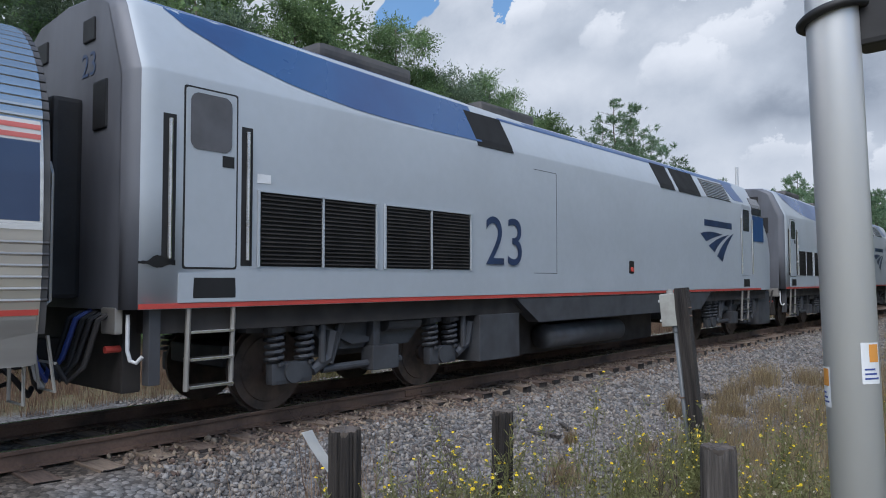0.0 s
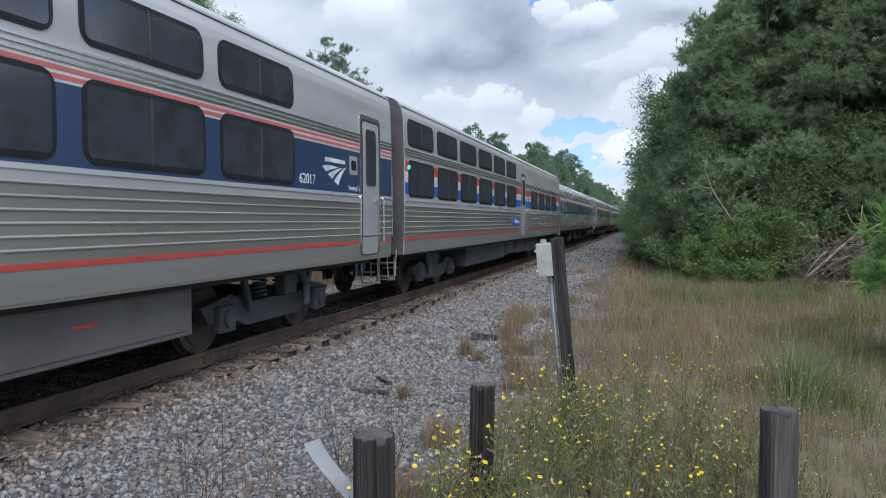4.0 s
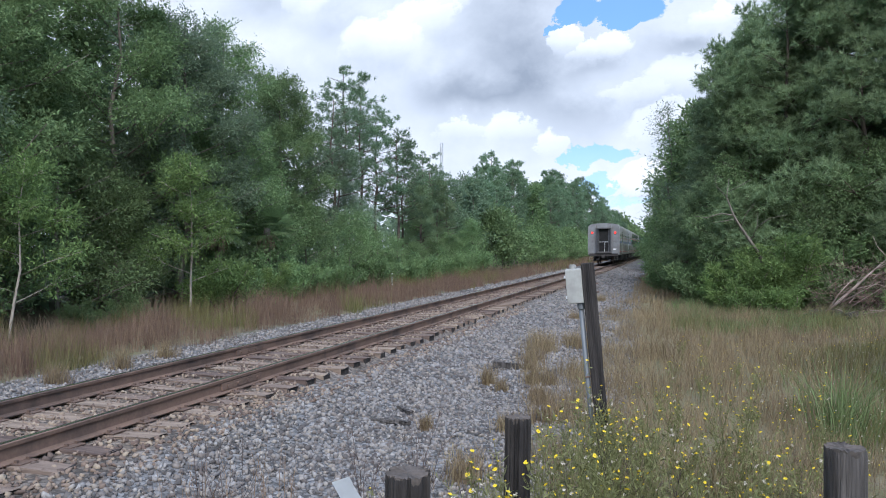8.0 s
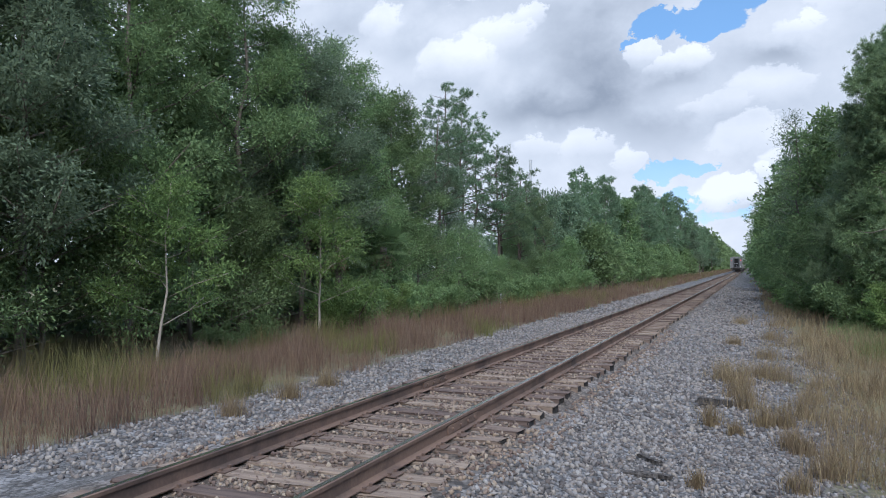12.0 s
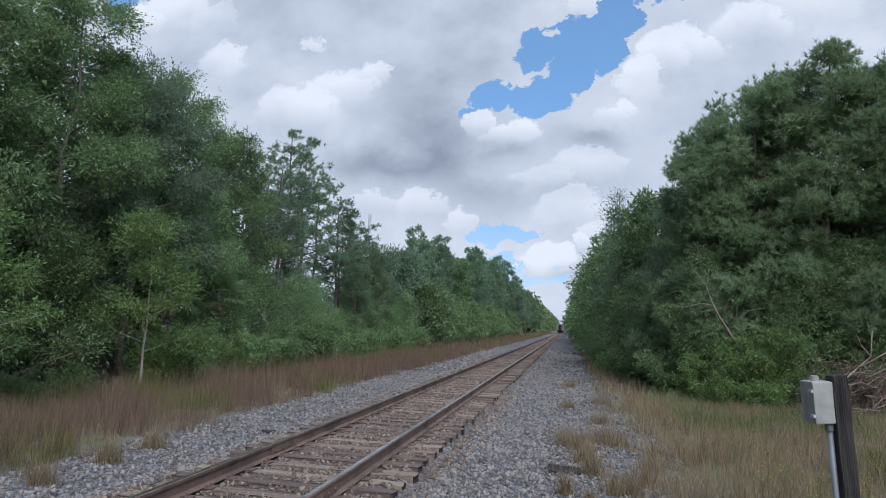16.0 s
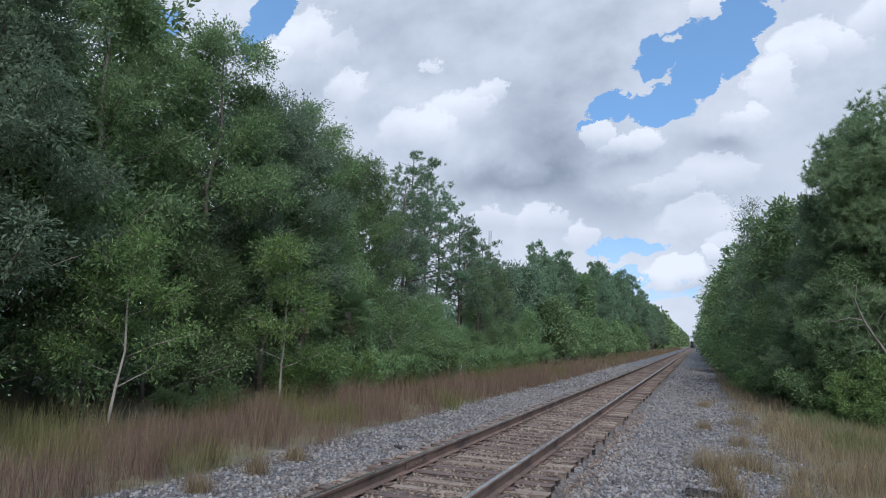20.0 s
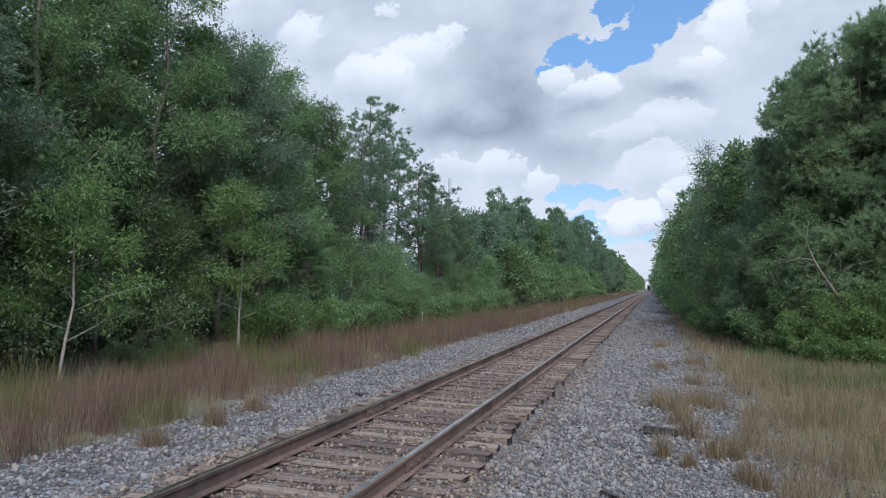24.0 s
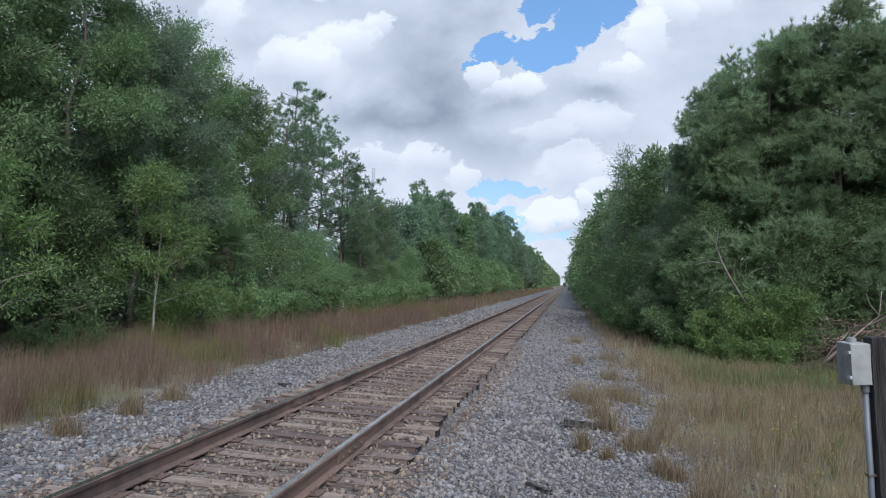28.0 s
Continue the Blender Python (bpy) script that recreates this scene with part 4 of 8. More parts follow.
    for x, y, k, s in [(8.35, 28.4, 0, 0.62), (9.05, 27.8, 0, 0.85), (9.85, 27.9, 0, 1.0), (10.5, 29.0, 0, 0.85), (10.9, 28.2, 1, 0.8), (12.2, 30.2, 1, 1.4), (8.6, 26.6, 2, 0.75), (9.5, 26.5, 2, 0.8), (7.4, 31.0, 1, 1.0), (6.7, 36.5, 1, 0.9),
                       (13.8, 29.8, 1, 1.3), (15.0, 28.4, 1, 1.2), (16.6, 28.4, 1, 1.2), (6.4, 43.5, 2, 1.0), (6.2, 50, 1, 1.0), (6.3, 57, 0, 0.9), (6.4, 65, 1, 1.0)]:
        place(bushes[k], x, y, s)
    # the woods run on along both sides of the line
    y = 70.0
    while y < 330:
        gap = 5.0 + y * 0.018
        for side, x0 in ((-1, 11.5), (1, 7.6)):
            for row in range(2 if y < 180 else 1):
                x = side * (x0 + row * 5.0 + rng.uniform(-0.9, 1.4))
                if rng.random() < (0.8 if side < 0 else 0.4):
                    place(rng.choice(farpine), x + side * 2.0, y + rng.uniform(-2, 2), ((0.8 if y < 100 else 0.92) if side < 0 else 1.0) * rng.uniform(0.85, 1.1) * (1.0 + min(0.35, (y - 60) * 0.003)))
                else:
                    place(rng.choice(far), x, y + rng.uniform(-2, 2), (0.92 if side < 0 else 1.0) * rng.uniform(0.82, 1.08) * (1.0 + min(0.35, (y - 60) * 0.003)))
            if y < 200:
                place(thicket[0], side * (x0 - 0.9), y + rng.uniform(-2, 2), rng.uniform(0.8, 1.2))
        y += gap
    # far woods as one belt of leaf clumps
    r = np.random.default_rng(5)
    n = 26000
    yy = 325 + (r.uniform(0, 1, n) ** 1.6) * 1100
    side = np.where(r.uniform(0, 1, n) < 0.5, -1.0, 1.0)
    bump = 15 + 2.2 * np.sin(yy * 0.13) + 1.6 * np.sin(yy * 0.31 + side) + 1.5 * np.sin(yy * 0.071)
    hh = r.uniform(0, 1, n) ** 0.7 * bump
    xx = side * (np.where(side < 0, 11.0, 7.2) + r.uniform(0, 6, n) + 0.8 * np.sin(yy * 0.21) - 1.2 * (hh / bump) ** 3 * -1)
    v, f = leaf_quads(np.stack([xx, yy, hh - 0.5], -1), r.normal(size=(n, 3)), 2.4, 1.5, r, 0.1)
    tagged(put_mesh("distant_woods", mesh_np("distant_woods", v, f), M["leaf"]), "distant green woods lining both sides of the track", "woods", kind="stuff")
    # screens of deep foliage inside the wood, so that it is dense
    cs = []
    for x0, x1, y0, y1 in [(-24, -15.5, -15, 42), (-27, -17.5, 42, 110), (12, 26, 36, 75), (18, 30, 27, 40)]:
        m, tall = (15000, 9.5) if y0 < 42 else (6000, 5.5)
        cs.append(np.stack([r.uniform(x0, x1, m), r.uniform(y0, y1, m), r.uniform(0, 1, m) ** 1.2 * tall - 0.4], -1))
    p = np.concatenate(cs)
    v, f = leaf_quads(p, r.normal(size=p.shape), 0.75, 0.4, r, 0.1)
    tagged(put_mesh("woodland_depth", mesh_np("woodland_depth", v, f), M["leafdark"]), "deep foliage inside the trackside wood", "woods", kind="stuff")


build_woods()


def build_saplings():
    """Two pale-stemmed saplings in front of the wood, and two palms with dead fronds behind them."""
    a = broad_tree("sapling", 101, 5.6, 1.7, 8500, 0.12, 0.036, "leafyoung", "pale-stemmed young tree with light green leaves", first=0.25, count=13, bark="palebark", trunk=0.048, spread=0.36)
    stand(a, -9.32, 20.95, 40)
    b = broad_tree("sapling", 102, 5.0, 1.7, 7000, 0.12, 0.036, "leafyoung", "leaning pale-stemmed young tree at the edge of the wood", first=0.25, count=12, bark="palebark", trunk=0.045, spread=0.36, lean=0.1)
    stand(b, -9.5, 14.05, 80)
    palm = thing("cabbage_palm", "cabbage palm with hanging dead brown fronds", "palm")
    stand(palm, -11.3, 25.4)
    part("trunk", tube([(0, 0, -0.3), (0.05, 0, 1.4), (0, 0.05, 3.2)], [0.17, 0.15, 0.14], 10), M["bark"], palm, smooth=True)
    rng = np.random.default_rng(3)
    for name, mat, count, lo, hi in (("frond", "leaf", 24, -0.5, 1.25), ("dead_frond", "deadfrond", 9, -1.3, -0.7)):
        for k in range(count):
            ang, rise = k * 2.4 + rng.uniform(-0.2, 0.2), lo + (hi - lo) * (k + 0.5) / count
            d = np.array([math.cos(ang) * math.cos(rise), math.sin(ang) * math.cos(rise), math.sin(rise)])
            side = np.array([-math.sin(ang), math.cos(ang), 0.0])
            hub = np.array([0, 0, 3.15]) + d * (0.75 if name == "frond" else 0.35)
            n = 30
            verts = []
            for q in np.linspace(-1.5, 1.5, n):
                reach = (0.95 - 0.22 * abs(q)) * rng.uniform(0.85, 1.05) * (1.0 if name == "frond" else 0.8)
                way = math.cos(q) * d + math.sin(q) * side * (1.0 if name == "frond" else 0.45)
                across = np.cross(way, np.cross(d, side)) * 0.018
                tip = hub + way * reach + np.array([0, 0, -0.28 * reach * reach])
                verts += [hub, hub + way * reach * 0.5 + across, tip, hub + way * reach * 0.5 - across]
            f = (np.arange(n) * 4)[:, None] + np.arange(4)[None]
            put_mesh(name, mesh_np(name, np.array(verts), f), M[mat], palm)
    plant_again(palm, -10.9, 28.6, 140, 1.0)


build_saplings()


def build_airy_trees():
    """Thin feathery trees that lean out of the wood towards the track."""
    for k, (x, y, h, turn) in enumerate(((6.9, 45.5, 11.5, 10), (6.7, 52.0, 11.0, 200), (6.8, 61.0, 12.0, 90))):
        t = broad_tree("feathery_tree", 140 + k, h, 1.7, 5200, 0.16, 0.03, "leafdark", "thin feathery tree leaning out of the wood", first=0.3, count=24, trunk=0.09, spread=0.5, lean=-0.06)
        stand(t, x, y, turn if k else 0)


build_airy_trees()


# ---- grasses ----
def blades(name, x, y, height, width, lean, mat, label, rng, category="grass"):
    n = len(x)
    root = np.stack([x, y, ground_z(x, y) - 0.02], -1)
    ang = rng.uniform(0, math.tau, n)
    d = np.stack([np.cos(ang), np.sin(ang), np.zeros(n)], -1) * lean[:, None]
    face = rng.uniform(0, math.tau, n)
    s = np.stack([np.cos(face), np.sin(face), np.zeros(n)], -1) * width[:, None]
    up = np.array([0, 0, 1.0]) * height[:, None]
    mid = root + up * 0.55 + d * height[:, None] * 0.35
    tip = root + up * (1 - 0.35 * lean[:, None] ** 2) + d * height[:, None]
    v = np.stack([root - s, root + s, mid + s * 0.8, mid - s * 0.8, tip], 1).reshape(-1, 3)
    i = (np.arange(n) * 5)[:, None]
    f = np.concatenate([i + np.array([[0, 1, 2]]), i + np.array([[0, 2, 3]]), i + np.array([[3, 2, 4]])])
    tagged(put_mesh(name, mesh_np(name, v, f), M[mat]), label, category, kind="stuff")


def build_grass():
    rng = np.random.default_rng(17)

    def scatter(x0, x1, y0, y1, n, clump=0.0):
        x, y = rng.uniform(x0, x1, n), rng.uniform(y0, y1, n)
        if clump:
            cx, cy = rng.uniform(x0, x1, n // 14 + 1), rng.uniform(y0, y1, n // 14 + 1)
            k = rng.integers(0, len(cx), n)
            x, y = cx[k] + rng.normal(0, clump, n), cy[k] + rng.normal(0, clump, n)
        return x, y

    def patch(x, y, scale, shift):
        return np.array([noise.noise(Vector((a * scale + shift, b * scale, 0))) for a, b in zip(x, y)])

    # russet grass beyond the track
    for y0, y1, n, w, c in ((1, 22, 34000, 0.0034, 0.1), (22, 60, 25000, 0.0056, 0.14), (60, 160, 9000, 0.016, 0.3), (160, 420, 6000, 0.05, 0.8)):
        x, y = scatter(-9.6, -4.0, y0, y1, n, clump=c)
        p = patch(x, y, 0.5, 3.0)
        keep = (x < -4.3 + 0.9 * p) & (x > -10.5)
        x, y = x[keep], y[keep]
        m = len(x)
        green = (patch(x, y, 0.22, 40) > 0.12) | (x < -8.7)
        for name, sel, mat, label in (("russet_grass", ~green, "straw", "tall russet dry grass on the verge beyond the track"), ("verge_grass", green, "grass", "olive green grass on the verge beyond the track")):
            k = int(sel.sum())
            blades(name, x[sel], y[sel], rng.uniform(0.25, 1.0, k) * np.clip(0.78 + 1.1 * patch(x[sel], y[sel], 0.7, 21), 0.25, 1.45), np.full(k, w) * rng.uniform(0.6, 1.4, k), rng.uniform(0.05, 0.45, k), mat, label, rng)
    # mixed grass on the camera's side
    for y0, y1, x1, n, w, c in ((3.0, 12, 12, 30000, 0.0026, 0.08), (12, 26, 16, 52000, 0.0034, 0.12), (26, 60, 9, 7000, 0.010, 0.2), (60, 300, 8, 5000, 0.035, 0.8)):
        x, y = scatter(3.6, x1, y0, y1, n, clump=c)
        p = patch(x, y, 0.45, 9.0)
        keep = x > 4.75 + 1.5 * p + (0.15 if y0 < 20 else -0.3)
        if y0 >= 26:
            keep &= x < 7.5
        x, y, p = x[keep], y[keep], patch(x[keep], y[keep], 0.35, 77)
        dry = (p > -0.06) | (x < 6.1 + 0.9 * patch(x, y, 0.8, 5)) | ((y < 5) & (x < 6.6))
        for name, sel, mat, label in (("dry_grass", dry, "tan", "thin tan dry grass on the verge"), ("field_grass", ~dry, "grass", "olive green and brown uncut grass on the verge")):
            k = int(sel.sum())
            blades(name, x[sel], y[sel], rng.uniform(0.18, 0.62, k) * np.clip(0.85 + 0.9 * patch(x[sel], y[sel], 0.8, 13), 0.35, 1.4), np.full(k, w) * rng.uniform(0.6, 1.4, k), rng.uniform(0.1, 0.7, k), mat, label, rng)
    # green lush strip by the shrubs
    x, y = scatter(6.2, 14, 20, 30, 6000, clump=0.15)
    k = len(x)
    blades("lush_grass", x, y, rng.uniform(0.2, 0.55, k), np.full(k, 0.006), rng.uniform(0.1, 0.6, k), "freshgrass", "fresh green grass in front of the shrubs", rng)
    # separate dry tufts in the gravel
    spots = [(3.33, 16.2, 0.34, 0.5), (3.6, 15.6, 0.3, 0.5), (4.3, 16.4, 0.42, 0.45), (4.05, 16.7, 0.3, 0.4), (3.72, 13.1, 0.26, 0.48), (3.62, 14.2, 0.24, 0.46), (3.30, 11.65, 0.13, 0.38), (3.62, 11.2, 0.10, 0.25), (4.0, 11.85, 0.16, 0.36), (4.24, 11.9, 0.2, 0.36),
             (4.27, 10.65, 0.16, 0.34), (4.42, 10.4, 0.16, 0.3), (4.26, 8.56, 0.14, 0.25), (3.31, 8.4, 0.08, 0.22), (4.6, 9.3, 0.25, 0.36), (4.55, 12.8, 0.3, 0.4), (4.8, 14.2, 0.3, 0.4), (3.38, 23.1, 0.25, 0.35), (3.45, 31, 0.3, 0.35), (4.2, 20.0, 0.35, 0.4), (4.4, 25, 0.4, 0.4),
             (4.3, 6.6, 0.25, 0.35), (4.4, 5.2, 0.3, 0.36)]
    spots += [(-3.5, 9.6, 0.2, 0.4), (-3.6, 11.2, 0.2, 0.45), (-3.75, 12.6, 0.25, 0.4)]
    for cx, cy, r, h in spots:
        k, h = int(420 * r + 170), h * 1.12
        tuft = np.random.default_rng(int(cx * 100 + cy * 1000) % 9999 + 1)
        x, y = cx + tuft.normal(0, r * 0.5, k), cy + tuft.normal(0, r * 0.5, k)
        blades("dry_tuft", x, y, tuft.uniform(0.4, 1.1, k) * h, np.full(k, 0.0034), tuft.uniform(0.1, 0.6, k), "tan", "tuft of tan dry grass growing in the gravel", tuft)
    # tall fresh clump
    x, y = 7.98 + rng.normal(0, 0.14, 170), 9.4 + rng.normal(0, 0.16, 170)
    blades("tall_grass_clump", x, y, rng.uniform(0.5, 1.35, 170), np.full(170, 0.0055), rng.uniform(0.15, 0.8, 170), "freshgrass", "tall fresh green grass clump in the verge", rng)
    x, y = 8.4 + rng.normal(0, 0.35, 260), 10.6 + rng.normal(0, 0.6, 260)
    blades("tall_grass_clump", x, y, rng.uniform(0.4, 0.9, 260), np.full(260, 0.005), rng.uniform(0.15, 0.8, 260), "freshgrass", "loose tall green grass in the verge", rng)
    # dead stalks by the ballast
    for cx, cy in ((3.3, 3.4), (3.6, 3.9), (2.9, 4.4), (3.9, 4.2), (3.1, 5.1)):
        x, y = cx + rng.normal(0, 0.12, 16), cy + rng.normal(0, 0.12, 16)
        blades("dead_stalks", x, y, rng.uniform(0.5, 1.0, 16), np.full(16, 0.003), rng.uniform(0.05, 0.3, 16), "straw", "dead pale weed stalks beside the ballast", rng)


build_grass()


def weed(seed, height, label, flowers=10):
    """A branching roadside weed with fine leaves, small yellow daisies and pale seed heads."""
    rng = np.random.default_rng(seed)
    plant = thing("yellow_weed", label, "wildflower", "yellow weeds by the posts")
    bm = bmesh.new()
    ends, nodes = [], []
    for k in range(6):
        ang, out = rng.uniform(0, math.tau), rng.uniform(0.05, 0.28) * height
        p0 = np.array([rng.normal(0, 0.05), rng.normal(0, 0.05), -0.05])
        p2 = np.array([math.cos(ang) * out, math.sin(ang) * out, height * rng.uniform(0.6, 1.0)])
        p1 = (p0 + p2) / 2 + rng.normal(0, 0.03, 3)
        add_tube(bm, [p0, p1, p2], [0.004, 0.003, 0.0018], 4)
        ends.append(p2)
        for q in np.linspace(0.2, 1, 16):
            nodes.append(p0 + (p1 - p0) * q * 2 if q < 0.5 else p1 + (p2 - p1) * (q - 0.5) * 2)
        for j in range(5):
            q = rng.uniform(-0.2, 0.9)
            a = p1 + (p2 - p1) * q
            t = a + np.array([rng.normal(0, 0.09), rng.normal(0, 0.09), rng.uniform(0.08, 0.22)])
            add_tube(bm, [a, t], [0.002, 0.0012], 3)
            ends.append(t)
            nodes += [a + (t - a) * s for s in (0.2, 0.4, 0.6, 0.8)]
    tagged(part("stem", bm, M["stem"], plant), kind="stuff")
    nodes = np.array(nodes)
    count = 420
    pick = rng.integers(0, len(nodes), count)
    v, f = leaf_quads(nodes[pick] + rng.normal(0, 0.008, (count, 3)), rng.normal(size=(count, 3)) + np.array([0, 0, 0.9]), 0.05, 0.008, rng, 0.0)
    tagged(put_mesh("foliage", mesh_np("foliage", v, f), M["stem"], plant), kind="stuff")
    ends.sort(key=lambda e: -e[2] + rng.uniform(0, 0.35))
    for k, e in enumerate(ends[:flowers]):
        bm = bmesh.new()
        turn = Euler((rng.normal(0, 0.45), rng.normal(0, 0.45), rng.uniform(0, 3))).to_matrix()
        tip = Vector(e) + Vector((0, 0, 0.004))
        if rng.uniform() < 0.72:
            r = rng.uniform(0.009, 0.0155)
            for q in range(8):
                way = turn @ Vector((math.cos(q * math.tau / 8), math.sin(q * math.tau / 8), 0.18))
                side = turn @ Vector((-math.sin(q * math.tau / 8), math.cos(q * math.tau / 8), 0))
                bm.faces.new([bm.verts.new(p) for p in (tip, tip + way * r * 0.7 + side * r * 0.34, tip + way * r, tip + way * r * 0.7 - side * r * 0.34)])
            bmesh.ops.create_icosphere(bm, subdivisions=1, radius=r * 0.42, matrix=Matrix.Translation(tip + turn @ Vector((0, 0, r * 0.2))))
            part("flower_head", bm, M["petal"], plant)
        else:
            r = rng.uniform(0.008, 0.014)
            for q in range(26):
                d = Vector(rng.normal(size=3)).normalized()
                w = d.orthogonal().normalized() * 0.0022
                bm.faces.new([bm.verts.new(p) for p in (tip, tip + d * r + w, tip + d * r - w)])
            part("seed_head", bm, M["seed"], plant)
    return plant


def build_weeds():
    rng = random.Random(8)
    kinds = [weed(200 + k, h, "leggy green weed with small yellow flowers among the posts", n) for k, (h, n) in enumerate(((0.95, 12), (1.12, 15), (0.75, 9), (1.0, 13), (0.6, 8)))]
    spots = [(5.15, 3.5), (5.35, 4.0), (5.3, 4.35), (5.16, 4.12), (5.6, 4.3), (5.7, 3.6), (5.95, 4.6), (6.0, 3.7), (6.2, 4.2), (6.4, 4.7), (6.35, 3.5), (5.5, 4.9), (5.8, 5.2), (6.6, 5.0), (6.25, 5.5), (5.45, 5.6), (6.9, 4.6), (6.75, 5.7), (5.05, 4.8), (5.25, 3.0),
             (5.8, 3.1), (6.5, 3.2), (7.2, 5.2), (5.0, 3.9), (7.1, 6.4), (6.0, 6.2), (6.5, 6.8), (5.7, 6.6), (7.6, 4.4), (5.6, 7.0), (6.1, 7.6), (7.4, 7.4), (6.9, 8.3), (5.25, 6.3), (4.75, 3.3), (4.6, 3.9), (5.4, 4.5), (5.12, 4.28), (5.33, 4.1), (5.02, 2.78), (5.16, 2.85), (5.32, 4.06), (5.22, 4.03), (5.38, 4.14), (5.29, 4.1), (5.21, 2.8), (5.24, 2.92), (5.52, 6.92), (5.63, 6.86)]
    for k, (x, y) in enumerate(spots):
        src, turn, size = kinds[k % 5], rng.uniform(0, 360), rng.uniform(0.8, 1.15)
        if k < 5:
            stand(src, x, y, turn, size)
        else:
            plant_again(src, x, y, turn, size)
    # thicker growth between the posts, thinning out towards the gravel
    for k in range(34):
        x, y = rng.uniform(5.15, 7.0), rng.uniform(3.3, 7.0)
        if x > 5.0 + 0.12 * (y - 3):
            plant_again(kinds[rng.choice((0, 1, 2, 3, 4, 4))], x, y, rng.uniform(0, 360), rng.uniform(0.7, 1.05))
    for x, y, h in ((6.4, 15.5, 0.7), (6.9, 16.5, 0.7), (7.4, 12.0, 0.7), (8.0, 13.5, 0.6), (7.7, 10.4, 0.7), (6.6, 11.5, 0.7), (7.0, 9.4, 0.7), (8.6, 9.0, 0.7), (6.2, 12.6, 0.7), (6.0, 10.2, 0.6), (7.2, 13.0, 0.7), (6.7, 13.4, 0.7)):
        plant_again(kinds[2], x, y, rng.uniform(0, 360), h)


build_weeds()


def build_brush():
    """An uprooted dead sapling with its root ball and a mass of brown twigs, a leaning dead limb, and a young pine."""
    rng = np.random.default_rng(33)
    pile = thing("uprooted_sapling", "uprooted dead sapling with pale branches, root ball and brown brush", "dead tree")
    stand(pile, 10.95, 25.6)
    limbs = [[(0, 0, 0.25), (0.75, 0.1, 0.95), (1.35, 0.15, 1.55), (1.75, 0.1, 1.95), (1.8, 0.1, 2.75)], [(0.05, 0, 0.3), (0.35, -0.1, 0.85), (0.75, -0.15, 1.35)], [(1.35, 0.15, 1.55), (2.0, 0.0, 2.0), (2.6, 0.1, 2.35)],
             [(1.75, 0.1, 1.95), (1.45, 0.05, 2.3), (1.3, 0.0, 2.65)], [(0.75, 0.1, 0.95), (1.4, -0.1, 1.15), (1.95, -0.2, 0.95)], [(0.4, 0.2, 0.5), (1.6, 0.4, 1.2), (2.9, 0.5, 1.9), (3.8, 0.4, 2.2)],
             [(0.8, 0.4, 0.4), (2.1, 0.5, 1.3), (3.1, 0.4, 1.6), (4.2, 0.5, 1.75)], [(1.6, 0.4, 1.2), (2.4, 0.2, 1.9), (2.7, 0.3, 2.3)], [(0.3, -0.3, 0.1), (1.5, -0.5, 0.35), (2.6, -0.4, 0.8)], [(-0.2, 0, 0.2), (-0.9, 0.1, 0.15), (-1.5, 0, 0.35)]]
    for k, way in enumerate(limbs):
        r = (0.05, 0.026, 0.024, 0.018, 0.016, 0.02, 0.018, 0.014, 0.015, 0.016)[k]
        part("branch", tube(way, [r * (1 - 0.75 * i / (len(way) - 1)) for i in range(len(way))], 7), M["deadwood"], pile, smooth=True)
    for k in range(14):
        a = np.array([rng.uniform(0.3, 2.6), rng.normal(0.2, 0.3), rng.uniform(0.3, 1.4)])
        b = a + np.array([rng.uniform(0.2, 0.9), rng.normal(0, 0.2), rng.uniform(-0.1, 0.8)])
        part("branch", tube([a, (a + b) / 2 + rng.normal(0, 0.06, 3), b], [0.014, 0.010, 0.004], 5), M["deadwood"], pile)
    bm = bmesh.new()
    for k in range(1100):
        a = np.array([rng.normal(2.0, 1.1), rng.normal(0.45, 0.4), rng.uniform(0.0, 1.0) ** 1.3 * 1.8])
        b = a + np.array([rng.normal(0.1, 0.35), rng.normal(0, 0.2), rng.normal(-0.05, 0.3)])
        add_tube(bm, [a, (a + b) / 2 + rng.normal(0, 0.06, 3), b], [0.009, 0.007, 0.003], 3)
    tagged(part("twig_mass", bm, M["brush"], pile, "tangled brown twigs"), kind="stuff")
    for k in range(9):
        bm = bmesh.new()
        bmesh.ops.create_icosphere(bm, subdivisions=2, radius=0.3)
        for v in bm.verts:
            v.co *= 0.6 + 0.6 * noise.noise(v.co * 6 + Vector((k, 0, 0))) + 0.2
            v.co.z *= 0.6
        bmesh.ops.translate(bm, verts=bm.verts, vec=(rng.normal(-0.1, 0.35), rng.normal(0, 0.25), 0.15))
        part("root_clod", bm, M["bollard"], pile)
    snag = thing("dead_limb", "pale dead forked limb leaning out of the trees", "dead branch")
    stand(snag, 8.7, 28.2)
    part("limb", tube([(1.2, 0.3, -0.1), (0.6, 0, 2.0), (-0.04, -0.1, 3.0), (-0.28, -0.1, 3.43), (-0.5, 0, 4.1), (-0.42, 0, 4.8)], [0.075, 0.065, 0.045, 0.036, 0.02, 0.006], 7), M["bark"], snag, smooth=True)
    part("fork", tube([(-0.28, -0.1, 3.43), (-0.7, -0.15, 3.5), (-1.2, -0.2, 3.35), (-1.6, -0.2, 3.42)], [0.028, 0.022, 0.014, 0.005], 6), M["bark"], snag, smooth=True)
